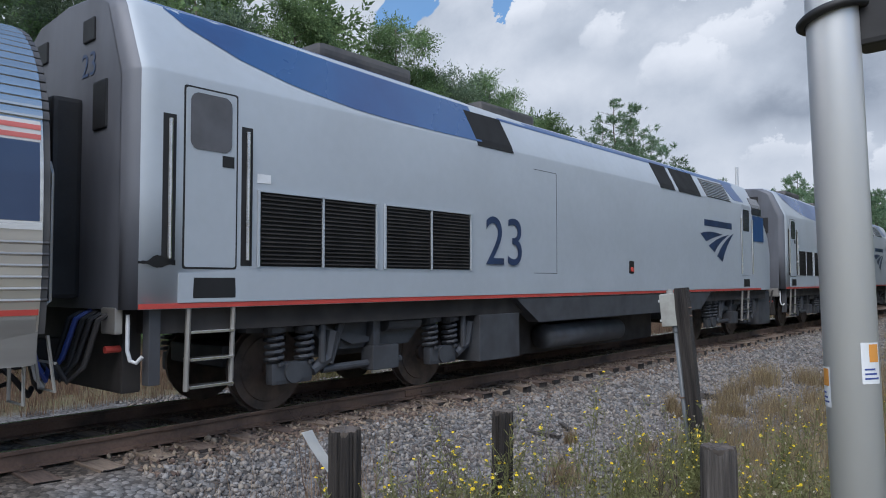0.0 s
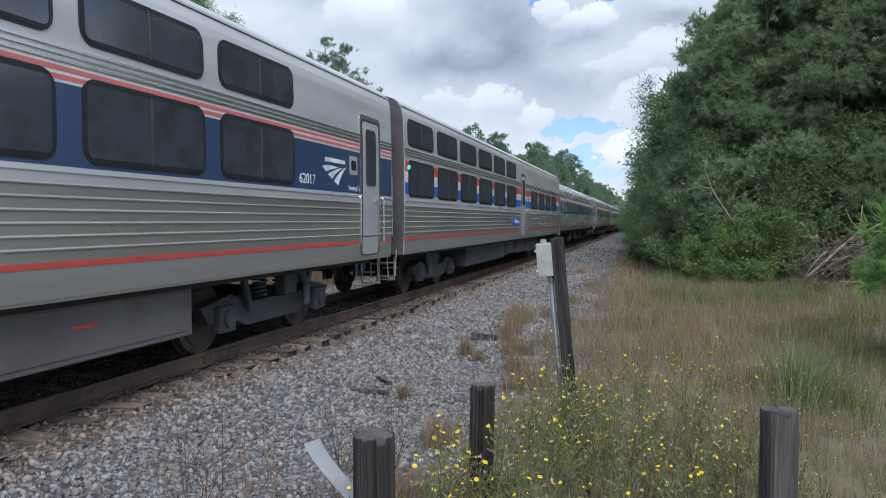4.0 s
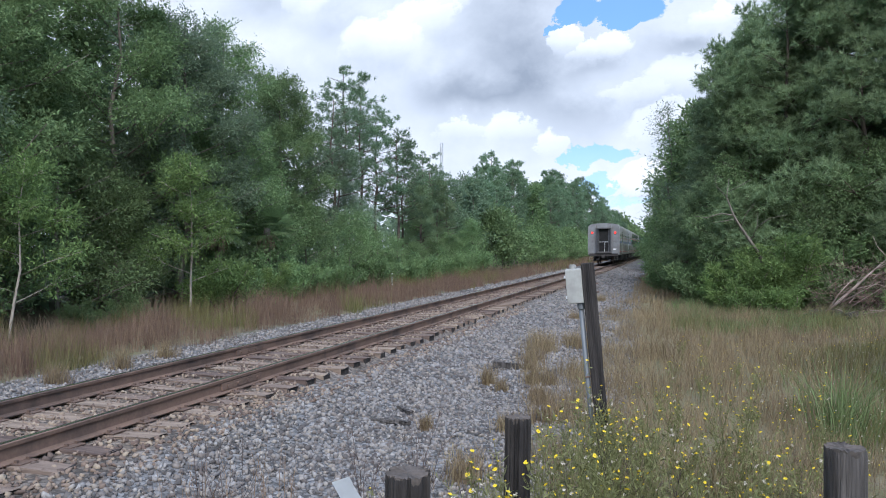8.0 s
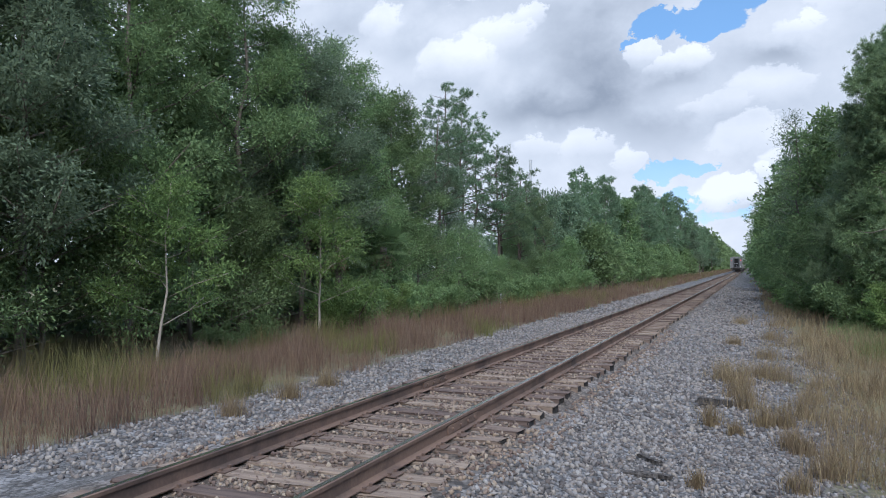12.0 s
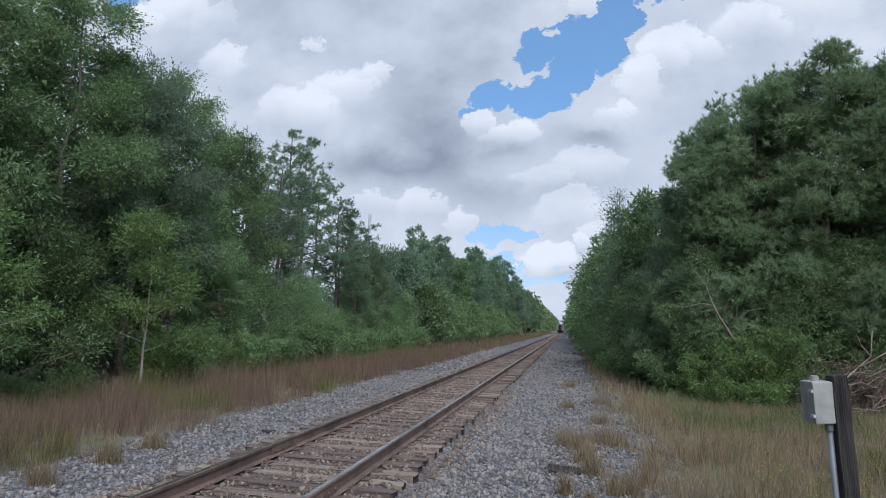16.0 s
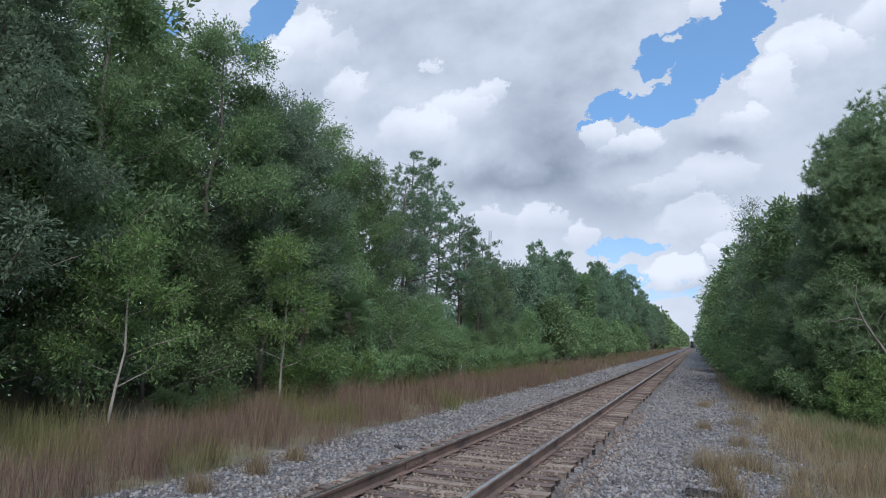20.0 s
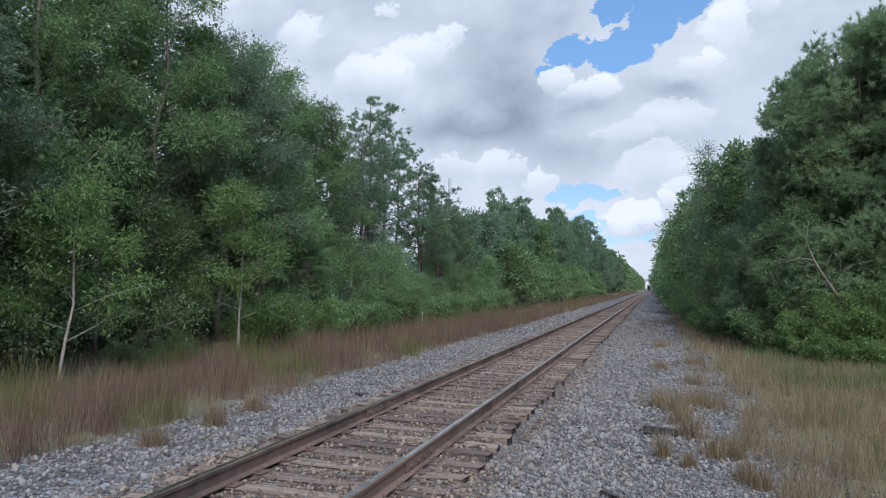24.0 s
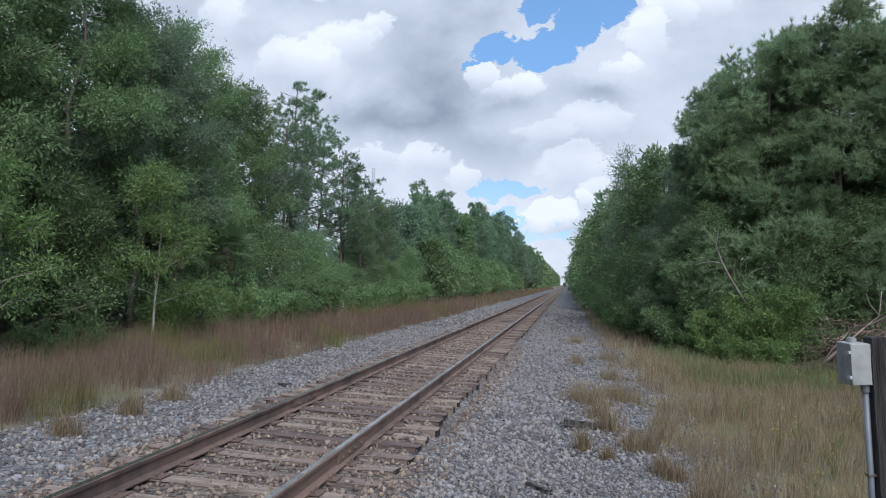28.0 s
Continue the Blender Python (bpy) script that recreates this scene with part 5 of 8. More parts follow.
    for way in ([(-0.2, -0.1, 3.3), (-0.6, -0.2, 3.22), (-1.05, -0.25, 3.16)], [(-0.04, -0.1, 3.0), (0.15, -0.15, 3.5), (0.42, -0.15, 3.85)], [(0.3, 0, 2.5), (0.5, -0.15, 3.0), (0.52, -0.2, 3.5)], [(-0.5, 0, 4.1), (-0.85, 0, 4.5), (-0.9, 0, 4.9)], [(0.5, -0.15, 3.0), (0.9, -0.2, 3.3), (1.5, -0.2, 3.42)], [(-0.42, 0, 4.3), (0.05, -0.1, 4.55), (0.3, -0.1, 4.7)]):
        part("fork", tube(way, [0.016, 0.011, 0.004], 5), M["bark"], snag, smooth=True)
    bough = pine_tree("young_pine", 44, 3.0, "young bright green pine with long soft needles", tufts=900, needles=30, length=0.27, first=0.36, reach=1.2, trunk=0.04, width=0.009, loose=0.24, limbs=16, outer=True, mat="needleyoung")
    stand(bough, 10.62, 13.0)


build_brush()


def build_dead_weeds():
    """Dark bare weed skeletons among the flowers, and dry grass round the first post."""
    rng = np.random.default_rng(71)
    kinds = []
    for k in range(3):
        plant = thing("dead_weed", "bare dark-stemmed dead weed among the flowers", "weed", "dead weeds by the posts")
        for j in range(6):
            bm = bmesh.new()
            ang, out, h = rng.uniform(0, math.tau), rng.uniform(0.05, 0.3), rng.uniform(0.45, 0.95)
            a = np.array([rng.normal(0, 0.03), rng.normal(0, 0.03), -0.05])
            b = np.array([math.cos(ang) * out, math.sin(ang) * out, h])
            mid = (a + b) / 2 + rng.normal(0, 0.04, 3)
            add_tube(bm, [a, mid, b], [0.004, 0.003, 0.0012], 4)
            for q in range(6):
                c = mid + (b - mid) * rng.uniform(-0.2, 1)
                add_tube(bm, [c, c + np.array([rng.normal(0, 0.1), rng.normal(0, 0.1), rng.uniform(0.06, 0.2)])], [0.002, 0.001], 3)
            tagged(part("stem", bm, M["twig"], plant), kind="stuff")
        kinds.append(plant)
    spots = [(5.6, 3.4), (5.9, 3.9), (6.3, 3.8), (5.0, 3.6), (5.45, 4.6), (6.1, 4.9), (6.55, 4.3), (4.5, 4.2), (4.2, 4.7), (4.4, 3.0), (3.7, 5.6), (4.0, 6.1), (6.9, 5.4), (5.8, 5.8), (4.7, 2.7), (3.3, 4.2)]
    for k, (x, y) in enumerate(spots):
        if k < 3:
            stand(kinds[k], x, y, 70 * k)
        else:
            plant_again(kinds[k % 3], x, y, 83 * k % 360, 0.75 + 0.05 * (k % 8))
    n = 1500
    x, y = 4.55 + rng.normal(0, 0.32, n), 2.75 + rng.normal(0, 0.28, n)
    blades("dry_grass", x, y, rng.uniform(0.25, 0.75, n), np.full(n, 0.0022), rng.uniform(0.1, 0.6, n), "straw", "thin brown dry grass round the first post", rng)
    n = 1300
    x, y = 5.0 + rng.normal(0, 0.5, n), 4.0 + rng.normal(0, 0.5, n)
    blades("dry_grass", x, y, rng.uniform(0.2, 0.6, n), np.full(n, 0.0022), rng.uniform(0.1, 0.6, n), "straw", "thin brown dry grass among the weeds", rng)


build_dead_weeds()


def build_far_flowers():
    """Small yellow and white flower heads scattered over the verge, past counting."""
    rng = np.random.default_rng(91)
    for name, mat, n, label in (("scattered_flowers", "petal", 400, "small yellow flower heads scattered over the verge"), ("scattered_seed_heads", "seed", 480, "small white seed heads scattered over the verge")):
        cx, cy = rng.uniform(5.2, 11, 40), rng.uniform(5.5, 17, 40)
        k = rng.integers(0, 40, n)
        x, y = cx[k] + rng.normal(0, 0.45, n), cy[k] + rng.normal(0, 0.5, n)
        c = np.stack([x, y, ground_z(x, y) + rng.uniform(0.35, 0.7, n)], -1)
        c = c[(x > 5.0 + 0.1 * (y - 6))]
        m = len(c)
        r = rng.uniform(0.005, 0.010, (m, 1, 1))
        star = np.array([(1, 0, 0.2), (0, 1, 0.2), (-1, 0, 0.2), (0, -1, 0.2), (0, 0, 0.7), (0, 0, -0.5)], float)
        v = (c[:, None] + star[None] * r).reshape(-1, 3)
        f = np.array([(0, 1, 4), (1, 2, 4), (2, 3, 4), (3, 0, 4), (1, 0, 5), (2, 1, 5), (3, 2, 5), (0, 3, 5)])
        tagged(put_mesh(name, mesh_np(name, v, (f[None] + (np.arange(m) * 6)[:, None, None]).reshape(-1, 3)), M[mat]), label, "wildflower", kind="stuff")


build_far_flowers()


# ---- posts, box and pole ----
def timber_post(x, y, top, radius, seed, label, lean=(0, 0), mat="bollard"):
    post = thing("timber_bollard", label, "bollard", "timber posts by the track")
    base = float(ground_z(x, y))
    post.location = (x, y, base)
    rng = random.Random(seed)
    h, n = top - base, 60
    dips = [rng.choice((0, 0, 0, 0.02, 0.04, 0.07, 0.2)) for _ in range(n)]
    bm = bmesh.new()
    rings = []
    for z in (-0.3, 0.1, h * 0.5, h * 0.8, h - 0.04, h - 0.008):
        ring = []
        for k in range(n):
            a = k * math.tau / n
            r = radius * (1 + 0.04 * math.sin(3 * a + seed) - dips[k] * rng.uniform(0.7, 1.1)) * (0.97 if z > h - 0.03 else 1)
            ring.append(bm.verts.new((r * math.cos(a) + lean[0] * z, r * math.sin(a) + lean[1] * z, z + (rng.uniform(-0.008, 0.008) if z > h - 0.05 else 0))))
        rings.append(ring)
    for a, b in zip(rings, rings[1:]):
        for k in range(n):
            bm.faces.new((a[k], a[(k + 1) % n], b[(k + 1) % n], b[k]))
    part("shaft", bm, M[mat], post)
    bm = bmesh.new()
    ring = [bm.verts.new((0.955 * radius * (1 - dips[k]) * math.cos(k * math.tau / n) + lean[0] * h, 0.955 * radius * (1 - dips[k]) * math.sin(k * math.tau / n) + lean[1] * h, h + rng.uniform(-0.008, 0.004))) for k in range(n)]
    mid = bm.verts.new((lean[0] * h, lean[1] * h, h - 0.006))
    low = [bm.verts.new(v.co - Vector((0, 0, 0.03))) for v in ring]
    for k in range(n):
        bm.faces.new((ring[k], ring[(k + 1) % n], mid))
        bm.faces.new((low[k], low[(k + 1) % n], ring[(k + 1) % n], ring[k]))
    part("cut_top", bm, M["bollardcut"], post, "weathered end grain")
    return post


def build_posts():
    timber_post(5.06, 2.96, 0.71, 0.095, 1, "short black weathered timber bollard beside a white strip")
    timber_post(6.87, 3.90, 0.71, 0.09, 2, "short grey weathered timber bollard with cracked sides", mat="bollardgrey")
    timber_post(5.25, 4.22, 0.67, 0.075, 3, "narrow rotten timber post overgrown with yellow weeds", lean=(0.02, 0))
    strip = thing("marker_strip", "bent white plastic marker strip beside a bollard", "marker")
    z = float(ground_z(4.7, 2.95))
    bm = bmesh.new()
    pts = [(5.05, 3.09, z + 0.0), (5.03, 3.09, z + 0.55), (4.98, 3.06, z + 0.80), (4.925, 3.02, z + 0.92), (4.865, 2.97, z + 1.02), (4.815, 2.93, z + 1.11), (4.785, 2.90, z + 1.19)]
    rows = []
    for i, p in enumerate(pts):
        w = 0.034
        rows.append([bm.verts.new((p[0] - w, p[1] - 0.012, p[2] - w * 0.35)), bm.verts.new((p[0] + w, p[1] + 0.012, p[2] + w * 0.35 * (i > 2)))])
    for a, b in zip(rows, rows[1:]):
        bm.faces.new((a[0], a[1], b[1], b[0]))
    bmesh.ops.solidify(bm, geom=list(bm.faces), thickness=0.006)
    part("strip", bm, M["white"], strip)
    # signal post with its box
    post = thing("utility_post", "dark square timber post carrying a grey metal box and conduit", "post")
    x, y = 5.55, 7.12
    base = float(ground_z(x, y))
    bm = box(-0.06, 0.06, -0.06, 0.06, -0.3, 1.5 - base, 0.008)
    bmesh.ops.subdivide_edges(bm, edges=[e for e in bm.edges if abs(e.verts[0].co.z - e.verts[1].co.z) > 1], cuts=10)
    r = random.Random(2)
    for v in bm.verts:
        v.co += Vector((r.uniform(-0.005, 0.005), r.uniform(-0.005, 0.005), 0))
    part("shaft", bm, M["bollard"], post)
    case = part("junction_box", box(-0.21, -0.065, -0.03, 0.19, 1.125 - base, 1.455 - base, 0.014), M["boxgrey"], post, "weathered grey metal junction box")
    part("lid", box(-0.215, -0.06, -0.052, -0.033, 1.13 - base, 1.45 - base, 0.007), M["boxgrey"], case)
    part("cap", add_rod(rod((-0.14, 0.08, 1.45 - base), (-0.14, 0.08, 1.485 - base), 0.035, n=16), (-0.14, 0.08, 1.485 - base), (-0.14, 0.08, 1.495 - base), 0.028, n=16), M["boxgrey"], case)
    for z in (1.19, 1.385):
        part("latch", box(-0.23, -0.209, -0.05, 0.0, z - base - 0.012, z - base + 0.012, 0.004), M["galv"], case)
    part("conduit", rod((-0.095, 0.0, -0.3), (-0.095, 0.0, 1.13 - base), 0.024, n=14), M["pvc"], post, "grey conduit pipe", smooth=True)
    part("collar", rod((-0.095, 0.0, 1.07 - base), (-0.095, 0.0, 1.13 - base), 0.033, n=14), M["pvc"], post)
    part("strap", box(-0.125, -0.06, -0.03, 0.025, 0.42 - base, 0.435 - base, 0.002), M["rust"], post)
    for z in (1.22, 1.30):
        part("bolt", rod((0.055, -0.02, z - base), (0.085, -0.02, z - base), 0.008, n=8), M["rust"], post)
    post.location = (x, y, base)
    post.rotation_euler = (0, radians(-5.1), radians(7))
    # bright pole close to the camera
    pole = thing("signal_pole", "tall smooth galvanised steel signal pole with stickers and a black clamp", "pole")
    part("shaft", rod((0, 0, -0.3), (0, 0, 4.6), 0.045, n=40), M["galv"], pole, smooth=True)
    for k, (ang, z0) in enumerate(((-152, 1.331), (-35, 1.376))):
        bm = bmesh.new()
        def sheet(a0, a1, zl, zh, rr):
            n = 6
            low = [bm.verts.new((rr * math.cos(radians(a0 + (a1 - a0) * i / n)), rr * math.sin(radians(a0 + (a1 - a0) * i / n)), zl)) for i in range(n + 1)]
            top = [bm.verts.new((v.co.x, v.co.y, zh)) for v in low]
            for i in range(n):
                bm.faces.new((low[i], low[i + 1], top[i + 1], top[i]))
        sheet(ang - 24, ang + 24, z0, z0 + 0.072, 0.0456)
        sticker = part("sticker", bm, M["white"], pole, "small white sticker with orange print")
        bm = bmesh.new()
        sheet(ang - 6, ang + 20, z0 + 0.038, z0 + 0.069, 0.046)
        part("orange_square", bm, M["orange"], sticker)
        bm = bmesh.new()
        for j in range(3):
            sheet(ang - 18, ang + 18 - 5 * j, z0 + 0.008 + 0.008 * j, z0 + 0.011 + 0.008 * j, 0.046)
        part("print", bm, M["blueprint"], sticker)
    bm = bmesh.new()
    ring = [(0.053 * math.cos(k * math.tau / 24), 0.053 * math.sin(k * math.tau / 24), 2.05 + 0.012 * math.cos(k * math.tau / 24)) for k in range(25)]
    add_tube(bm, ring, 0.009, 8)
    part("clamp", bm, M["rubber"], pole, "black cable clamp", smooth=True)
    part("bracket", box(0.035, 0.115, 0.0, 0.075, 1.985, 2.2, 0.01), M["rubber"], pole, "black bracket")
    part("cable", tube([(0.10, 0.03, 2.0), (0.112, 0.02, 1.93), (0.10, 0.02, 1.88), (0.085, 0.03, 1.91)], 0.006, 6), M["rubber"], pole)
    part("blue_plate", box(0.115, 0.19, 0.02, 0.032, 1.93, 2.3, 0.003), M["blueprint"], pole, "blue plate fixed to the bracket")
    pole.location, pole.rotation_euler = (7.986, 1.61, 0), (0, radians(-1.4), 0)
    # splintered timber lying on the ballast
    for x, y, turn, ln, label in ((2.8, 8.52, 8, 0.5, "thin dark splintered timber lying on the gravel"), (2.75, 9.2, -40, 0.3, "short dark timber offcut lying on the gravel"), (3.28, 13.15, -4, 0.5, "grey flat offcut of rotten tie on the gravel"), (-2.4, 14.5, 40, 0.3, "small dark offcut on the gravel beyond the track")):
        off = thing("timber_offcut", label, "timber")
        bm = box(-ln / 2, ln / 2, -0.032, 0.032, -0.03, 0.07 if "grey" in label else 0.008, 0.006)
        bmesh.ops.subdivide_edges(bm, edges=[e for e in bm.edges if abs(e.verts[0].co.x - e.verts[1].co.x) > 0.2], cuts=5)
        r = random.Random(int(x * 10))
        for v in bm.verts:
            v.co += Vector((r.uniform(-0.03, 0.03), r.uniform(-0.012, 0.012), r.uniform(-0.01, 0.01)))
        part("wood", bm, M["bollardgrey"], off)
        off.location, off.rotation_euler = (x, y, float(ground_z(x, y)) + 0.06), (0, 0.05, radians(turn))
    tower = thing("distant_mast", "thin grey mast rising behind the far trees", "mast")
    part("shaft", rod((0, 0, -1), (0, 0, 17.0), 0.22, n=10), M["galv"], tower)
    tower.location = (-25.0, 100.0, 0)
    stake = thing("marker_stake", "small white stake in the verge grass", "stake")
    part("stake", box(-0.04, 0.04, -0.02, 0.02, 0, 0.9, 0.004), M["white"], stake)
    stake.location = (-9.4, 40.0, float(ground_z(-9.4, 40)))


build_posts()


# ---- train ----
M |= {
    "steel": material("brushed_stainless_steel", (0.66, 0.655, 0.64), 0.24, 0.92, 0.06, 6, 0.04, second=(0.5, 0.49, 0.47), blotch=1.3, stretch=(1, 0.15, 3)),
    "steelpale": material("pale_satin_steel", (0.6, 0.585, 0.565), 0.42, 0.5, 0.05, 6, 0.03, second=(0.45, 0.44, 0.425), blotch=0.9, stretch=(1, 0.3, 2)),
    "tailgrey": material("dull_grey_end_plate", (0.235, 0.24, 0.248), 0.5, 0.3, 0.1, 8, 0.05, second=(0.17, 0.168, 0.166), blotch=1.5),
    "steeldull": material("dusty_stainless_steel", (0.40, 0.385, 0.36), 0.42, 0.6, 0.08, 6, 0.04, second=(0.33, 0.31, 0.285), blotch=1.0, stretch=(1, 0.2, 2)),
    # lower-side steels: the ground's reflection is mixed into both base colours
    "flutesteel": material("weathered_ground_toned_steel", (0.68, 0.635, 0.565), 0.3, 0.7, 0.08, 6, 0.04, second=(0.42, 0.385, 0.345), blotch=1.2, stretch=(1, 0.2, 2)),
    "flutedark": material("dull_ground_toned_steel", (0.46, 0.43, 0.39), 0.32, 0.7, 0.08, 6, 0.04, second=(0.36, 0.335, 0.305), blotch=1.2, stretch=(1, 0.2, 2)),
    "bead": material("bright_steel_bead", (0.74, 0.74, 0.735), 0.3, 0.5, 0.05, 6, 0.03, second=(0.64, 0.635, 0.62), blotch=1.0, stretch=(1, 0.2, 2)),
    "skirtmid": material("dusty_grey_skirt", (0.155, 0.142, 0.13), 0.6, 0.2, 0.12, 8, 0.06, second=(0.13, 0.115, 0.105), blotch=1.4),
    "silver": material("silver_grey_paint", (0.42, 0.455, 0.49), 0.5, 0.14, 0.05, 8, 0.02, second=(0.4, 0.43, 0.46), blotch=0.8),
    # darker silver for the rear end: soot, and the next car's shade
    "silverdirtshade": material("soot_and_shade_silver_paint", (0.115, 0.12, 0.138), 0.55, 0.15, 0.15, 6, 0.05, second=(0.07, 0.072, 0.082), blotch=0.9, stretch=(1, 1, 0.4)),
    "blue": material("deep_blue_paint", (0.042, 0.068, 0.132), 0.3, 0.0, 0.06, 8, 0.02, second=(0.028, 0.046, 0.1), blotch=0.7),
    "locoblue": material("loco_blue_paint", (0.035, 0.09, 0.22), 0.3, 0.0, 0.06, 8, 0.02, second=(0.035, 0.07, 0.18), blotch=0.7),
    "brightblue": material("bright_blue_stripe", (0.03, 0.12, 0.48), 0.35, 0, 0.05, 10, 0.02, second=(0.025, 0.1, 0.4)),
    "red": material("red_stripe", (0.52, 0.07, 0.055), 0.4, 0, 0.06, 10, 0.02, second=(0.42, 0.06, 0.045)),
    "pinkred": material("faded_red_stripe", (0.58, 0.15, 0.13), 0.4, 0, 0.06, 10, 0.02, second=(0.5, 0.13, 0.11)),
    # red and blue bands of the last car, muted by haze painted in
    "veiltan": material("veiled_tan_band", (0.40, 0.33, 0.27), 0.45, 0.1, 0.08, 10, 0.02, second=(0.34, 0.29, 0.25)),
    "veilblue": material("veiled_blue_band", (0.20, 0.25, 0.36), 0.45, 0.1, 0.08, 10, 0.02, second=(0.17, 0.21, 0.3)),
    "cream": material("pale_stripe", (0.62, 0.6, 0.58), 0.4, 0, 0.06, 10, 0.02, second=(0.55, 0.53, 0.5)),
    "glass": material("tinted_window_glass", (0.052, 0.054, 0.066), 0.09, 0, 0.05, 3, 0.0, spec=1.0),
    "gasket": material("black_window_gasket", (0.012, 0.012, 0.013), 0.55, 0, 0.1, 20, 0.05),
    "truck": material("dark_grey_running_gear", (0.07, 0.074, 0.082), 0.6, 0.2, 0.25, 12, 0.2, second=(0.055, 0.055, 0.06), blotch=3),
    "skirtgrey": material("dark_grey_skirt_paint", (0.06, 0.063, 0.07), 0.55, 0.1, 0.2, 8, 0.05, second=(0.045, 0.043, 0.042), blotch=1.2),
    "grime": material("grimy_underframe", (0.045, 0.040, 0.037), 0.85, 0.1, 0.3, 12, 0.3, second=(0.028, 0.025, 0.024), blotch=3),
    "wheel": material("dark_steel_wheel", (0.115, 0.088, 0.073), 0.6, 0.4, 0.25, 12, 0.2, second=(0.05, 0.044, 0.042), blotch=4),
    "endgrey": material("dark_end_panel", (0.115, 0.108, 0.104), 0.5, 0.3, 0.15, 10, 0.1, second=(0.06, 0.06, 0.065), blotch=2),
    "black": material("black_opening", (0.006, 0.006, 0.006), 0.8, 0, 0.1, 10, 0),
    "redlamp": material("red_marker_lens", (0.5, 0.01, 0.01), 0.2, 0, 0.05, 10, 0),
    "letter": material("white_lettering", (0.75, 0.76, 0.77), 0.5, 0, 0.03, 10, 0),
    "navy": material("navy_lettering", (0.03, 0.05, 0.11), 0.4, 0, 0.03, 10, 0),
    "darkletter": material("dark_lettering", (0.05, 0.05, 0.055), 0.5, 0, 0.03, 10, 0),
}


def lamp_material(name, colour, power):
    mat = material(name, colour, 0.3, 0, 0.02, 10, 0)
    bsdf = mat.node_tree.nodes["Principled BSDF"]
    bsdf.inputs["Emission Color"].default_value, bsdf.inputs["Emission Strength"].default_value = (*colour, 1), power
    return mat


M["tail"] = lamp_material("lit_red_tail_lamp", (1.0, 0.03, 0.02), 1.6)
M["green"] = lamp_material("lit_green_door_lamp", (0.05, 0.9, 0.4), 1.0)
M["head"] = lamp_material("lit_white_lamp", (1.0, 0.95, 0.85), 3.0)

AMFLEET = [(0.98, 1.50), (1.25, 1.555), (1.6, 1.585), (2.1, 1.60), (2.55, 1.585), (2.9, 1.55), (3.15, 1.50), (3.42, 1.405), (3.66, 1.25), (3.86, 1.03), (3.99, 0.77), (4.07, 0.45), (4.10, 0.0)]
VIEWLINER = [(1.0, 1.56), (1.3, 1.58), (2.0, 1.595), (3.0, 1.595), (3.75, 1.575), (3.95, 1.53), (4.08, 1.40), (4.17, 1.10), (4.23, 0.6), (4.25, 0.0)]
LOCO_REAR = [(1.30, 1.53), (2.5, 1.54), (3.66, 1.54), (3.70, 1.53), (4.38, 1.215), (4.46, 1.165), (4.60, 0.85), (4.66, 0.0)]
LOCO = [(1.30, 1.53), (2.5, 1.54), (3.66, 1.54), (3.70, 1.53), (4.24, 1.28), (4.30, 1.23), (4.44, 0.9), (4.50, 0.0)]


def half_width(curve, z):
    zs, xs = zip(*curve)
    return float(np.interp(z, zs, xs))


def dense(curve, step=0.02):
    """The half profile as many points, evenly along its arc."""
    p = np.array([(x, z) for z, x in curve])
    fine = []
    for a, b in zip(p, p[1:]):
        n = max(2, int(np.linalg.norm(b - a) / step))
        fine += [a + (b - a) * k / n for k in range(n)]
    fine.append(p[-1])
    fine = np.array(fine)
    for _ in range(6):
        fine[1:-1] = (fine[:-2] + 2 * fine[1:-1] + fine[2:]) / 4
    return fine


def fluted(curve, bands, depth=0.012):
    """The half profile with flutes in the given bands (lowest z, highest z, pitch, share of the raised part)."""
    p = dense(curve)
    s = np.concatenate([[0], np.cumsum(np.linalg.norm(np.diff(p, axis=0), axis=1))])

    def at(q):
        return np.array([np.interp(q, s, p[:, 0]), np.interp(q, s, p[:, 1])])

    out, marks = [], []
    for lo, hi, pitch, share in bands:
        a, b = np.interp(lo, p[:, 1], s), np.interp(hi, p[:, 1], s)
        n = max(1, int((b - a) / pitch))
        w = (b - a) / n
        for k in range(n):
            c = a + w * k
            if share < 0.5:
                marks += [(c + w * share * t, depth * math.sin(math.pi * t) ** 0.8) for t in (0, 0.12, 0.3, 0.5, 0.7, 0.88, 1.0)]
            else:
                marks += [(c + w * share * t, d) for t, d in ((0, -0.006), (0.03, 0.009), (0.3, 0.0115), (0.7, 0.0115), (0.97, 0.009), (1.0, -0.006))]
            if share > 0.5:
                marks.append((c + w * (1 + share) / 2, -0.02))
    plain = [q for q in np.linspace(0, s[-1], 40) if not any(np.interp(b[0], p[:, 1], s) <= q <= np.interp(b[1], p[:, 1], s) for b in bands)]
    marks += [(q, 0.0) for q in plain]
    for q, d in sorted(marks):
        a, b = at(max(0, q - 0.02)), at(min(s[-1], q + 0.02))
        t = (b - a) / (np.linalg.norm(b - a) + 1e-9)
        out.append(at(q) + np.array([t[1], -t[0]]) * d)
    return out


def shell(half, y0, y1, parent, mat, name="body", label=""):
    prof = [(x, z) for x, z in half] + [(-x, z) for x, z in half[::-1] if x > 1e-4]
    return part(name, extrude_y(prof, y0, y1, closed=True), mat, parent, label)


def ground_tone_below(body, top, mat="flutesteel"):
    """The lower side is of weathered fluted sheet, the ground's reflection put into its colour."""
    body.data.materials.append(M[mat])
    for face in body.data.polygons:
        if face.center.z < top:
            face.material_index = 1


